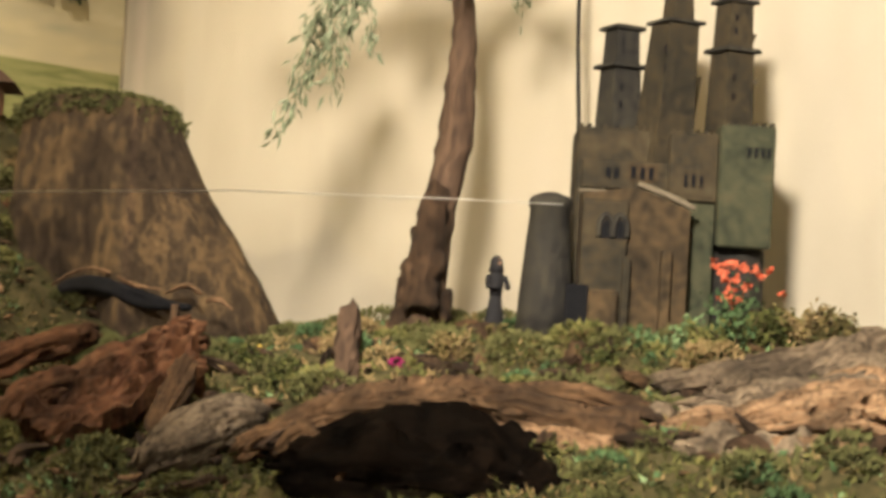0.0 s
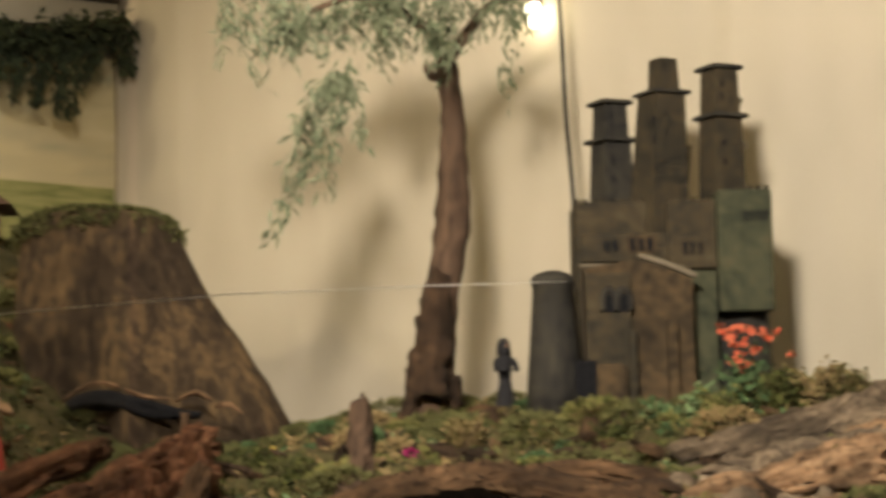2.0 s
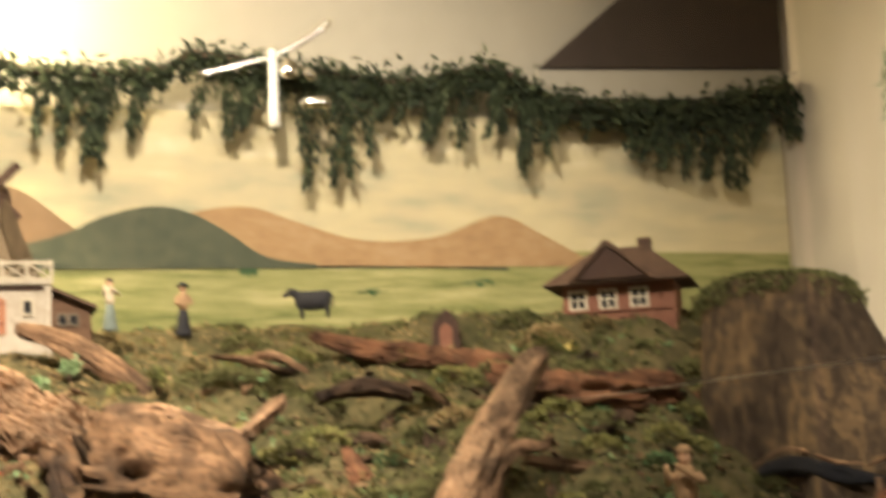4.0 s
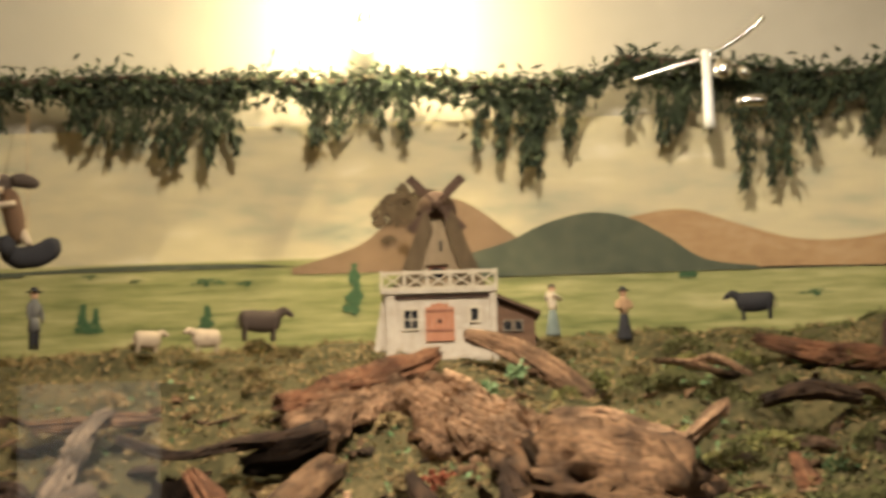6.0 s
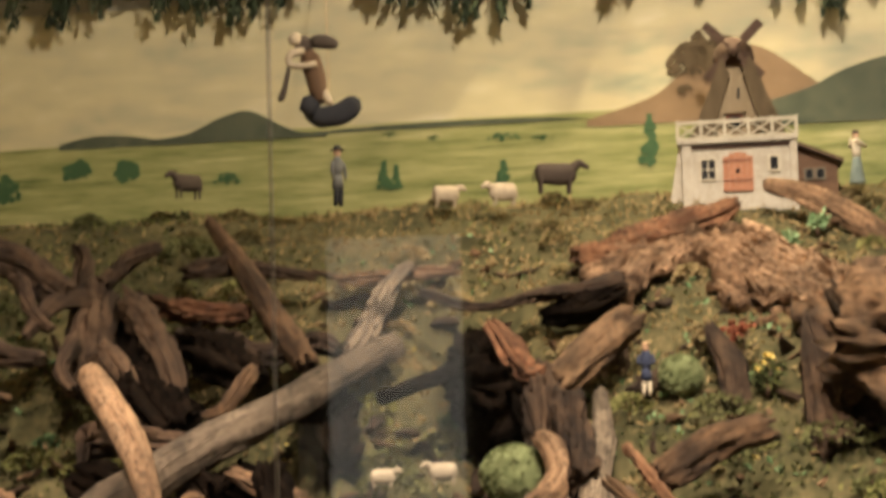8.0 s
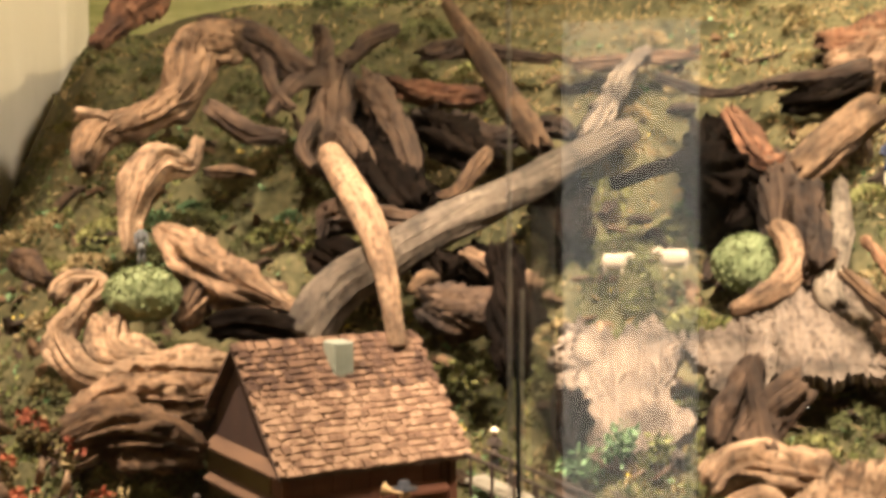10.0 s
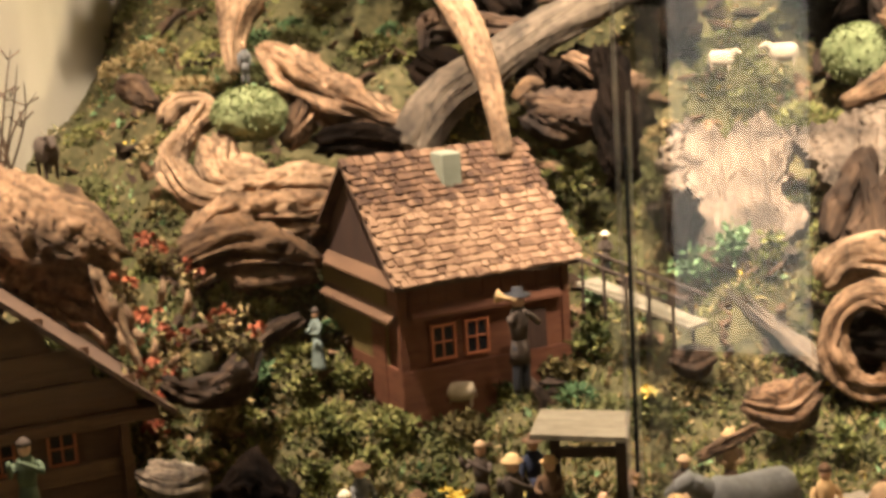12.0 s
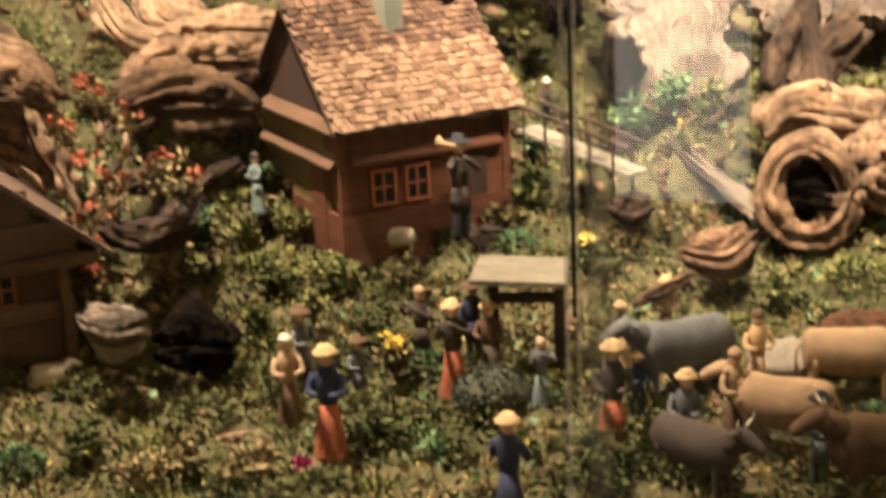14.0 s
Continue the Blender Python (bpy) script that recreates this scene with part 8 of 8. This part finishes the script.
carved_figure((-0.593, 1.826, 0.932), 0.055, "small dark carved figure on the footbridge", "black", "hide", "wide", "cream", False, "front", 0)
CROWD = (
    ((-0.739, 1.356, 0.692), 0.105, "brown", "tan", "cap", "cream", True, "front", 10, "carved woman in a brown apron"), ((-0.666, 1.304, 0.686), 0.125, "rust", "navy", "bonnet", "straw", True, "front", -15, "carved woman with a rust skirt and straw hat"),
    ((-0.676, 1.402, 0.700), 0.085, "brown", "grey", "wide", "brown", False, "front", 20, "carved man in brown sitting among the women"), ((-0.591, 1.465, 0.697), 0.115, "rust", "hide", "bonnet", "straw", True, "raised", 10, "carved dancer with raised arms"),
    ((-0.559, 1.495, 0.703), 0.1, "hide", "brown", "bonnet", "straw", True, "front", -20, "carved woman with a cream hat"), ((-0.456, 1.260, 0.659), 0.12, "navy", "navy", "bonnet", "straw", True, "front", 160, "carved woman in navy with a wreathed straw hat"),
    ((-0.488, 1.461, 0.697), 0.085, "teal", "grey", "none", "grey", True, "raised", 20, "carved grey-green figure bending forward"), ((-0.394, 1.406, 0.680), 0.125, "rust", "hide", "bonnet", "straw", True, "front", 0, "carved woman with a rust skirt"),
    ((-0.385, 1.475, 0.690), 0.08, "navy", "navy", "bonnet", "straw", True, "front", 30, "carved child in navy with a straw hat"), ((-0.421, 1.539, 0.720), 0.08, "tan", "hide", "bonnet", "tan", True, "front", 0, "carved woman in dark clothes"),
    ((-0.316, 1.397, 0.675), 0.11, "grey", "grey", "bonnet", "straw", True, "front", 0, "carved woman in a grey dress"), ((-0.278, 1.450, 0.682), 0.11, "brown", "tan", "cap", "tan", True, "front", 30, "carved man in a tan jacket"))
for p, h, lo_, up_, hat, hc, sk, arms, tn, lab in CROWD:
    carved_figure(p, h, lab, lo_, up_, hat, hc, sk, arms, tn)
for p, h, lo_, up_, hat, hc, sk, arms, tn, lab in (
        ((-0.748, 1.410, 0.709), 0.1, "hide", "grey", "wide", "brown", False, "front", 40, "carved man with a broad brown hat"), ((-0.647, 1.511, 0.708), 0.1, "brown", "hide", "cap", "tan", False, "raised", -30, "carved fiddler in brown clothes"),
        ((-0.591, 1.530, 0.713), 0.1, "hide", "navy", "wide", "brown", False, "down", 10, "carved man in a navy jacket"), ((-0.380, 1.579, 0.730), 0.09, "brown", "tan", "bonnet", "straw", True, "front", 0, "carved woman with a straw hat"),
        ((-0.271, 1.536, 0.704), 0.1, "tan", "straw", "cap", "brown", True, "front", 20, "carved stooping figure in straw yellow"), ((-0.185, 1.400, 0.673), 0.1, "green", "grey", "wide", "black", False, "front", -20, "carved herdsman in grey and green")):
    carved_figure(p, h, lab, lo_, up_, hat, hc, sk, arms, tn)
carved_beast((-0.348, 1.512, 0.715), 0.085, "cow", "grey carved cow among the figures", "grey", 205)
carved_beast((-0.300, 1.370, 0.672), 0.074, "cow", "dark grey carved ox among the figures", "hide", -35, True)
carved_beast((-0.230, 1.450, 0.69), 0.08, "cow", "tan carved cow beside the figures", "tan", 165)
carved_beast((-0.175, 1.555, 0.71), 0.08, "cow", "tan carved cow standing in the meadow", "tan", 10, True)
carved_beast((-0.120, 1.400, 0.675), 0.09, "cow", "brown carved ox at the edge of the herd", "brown", 200, True)
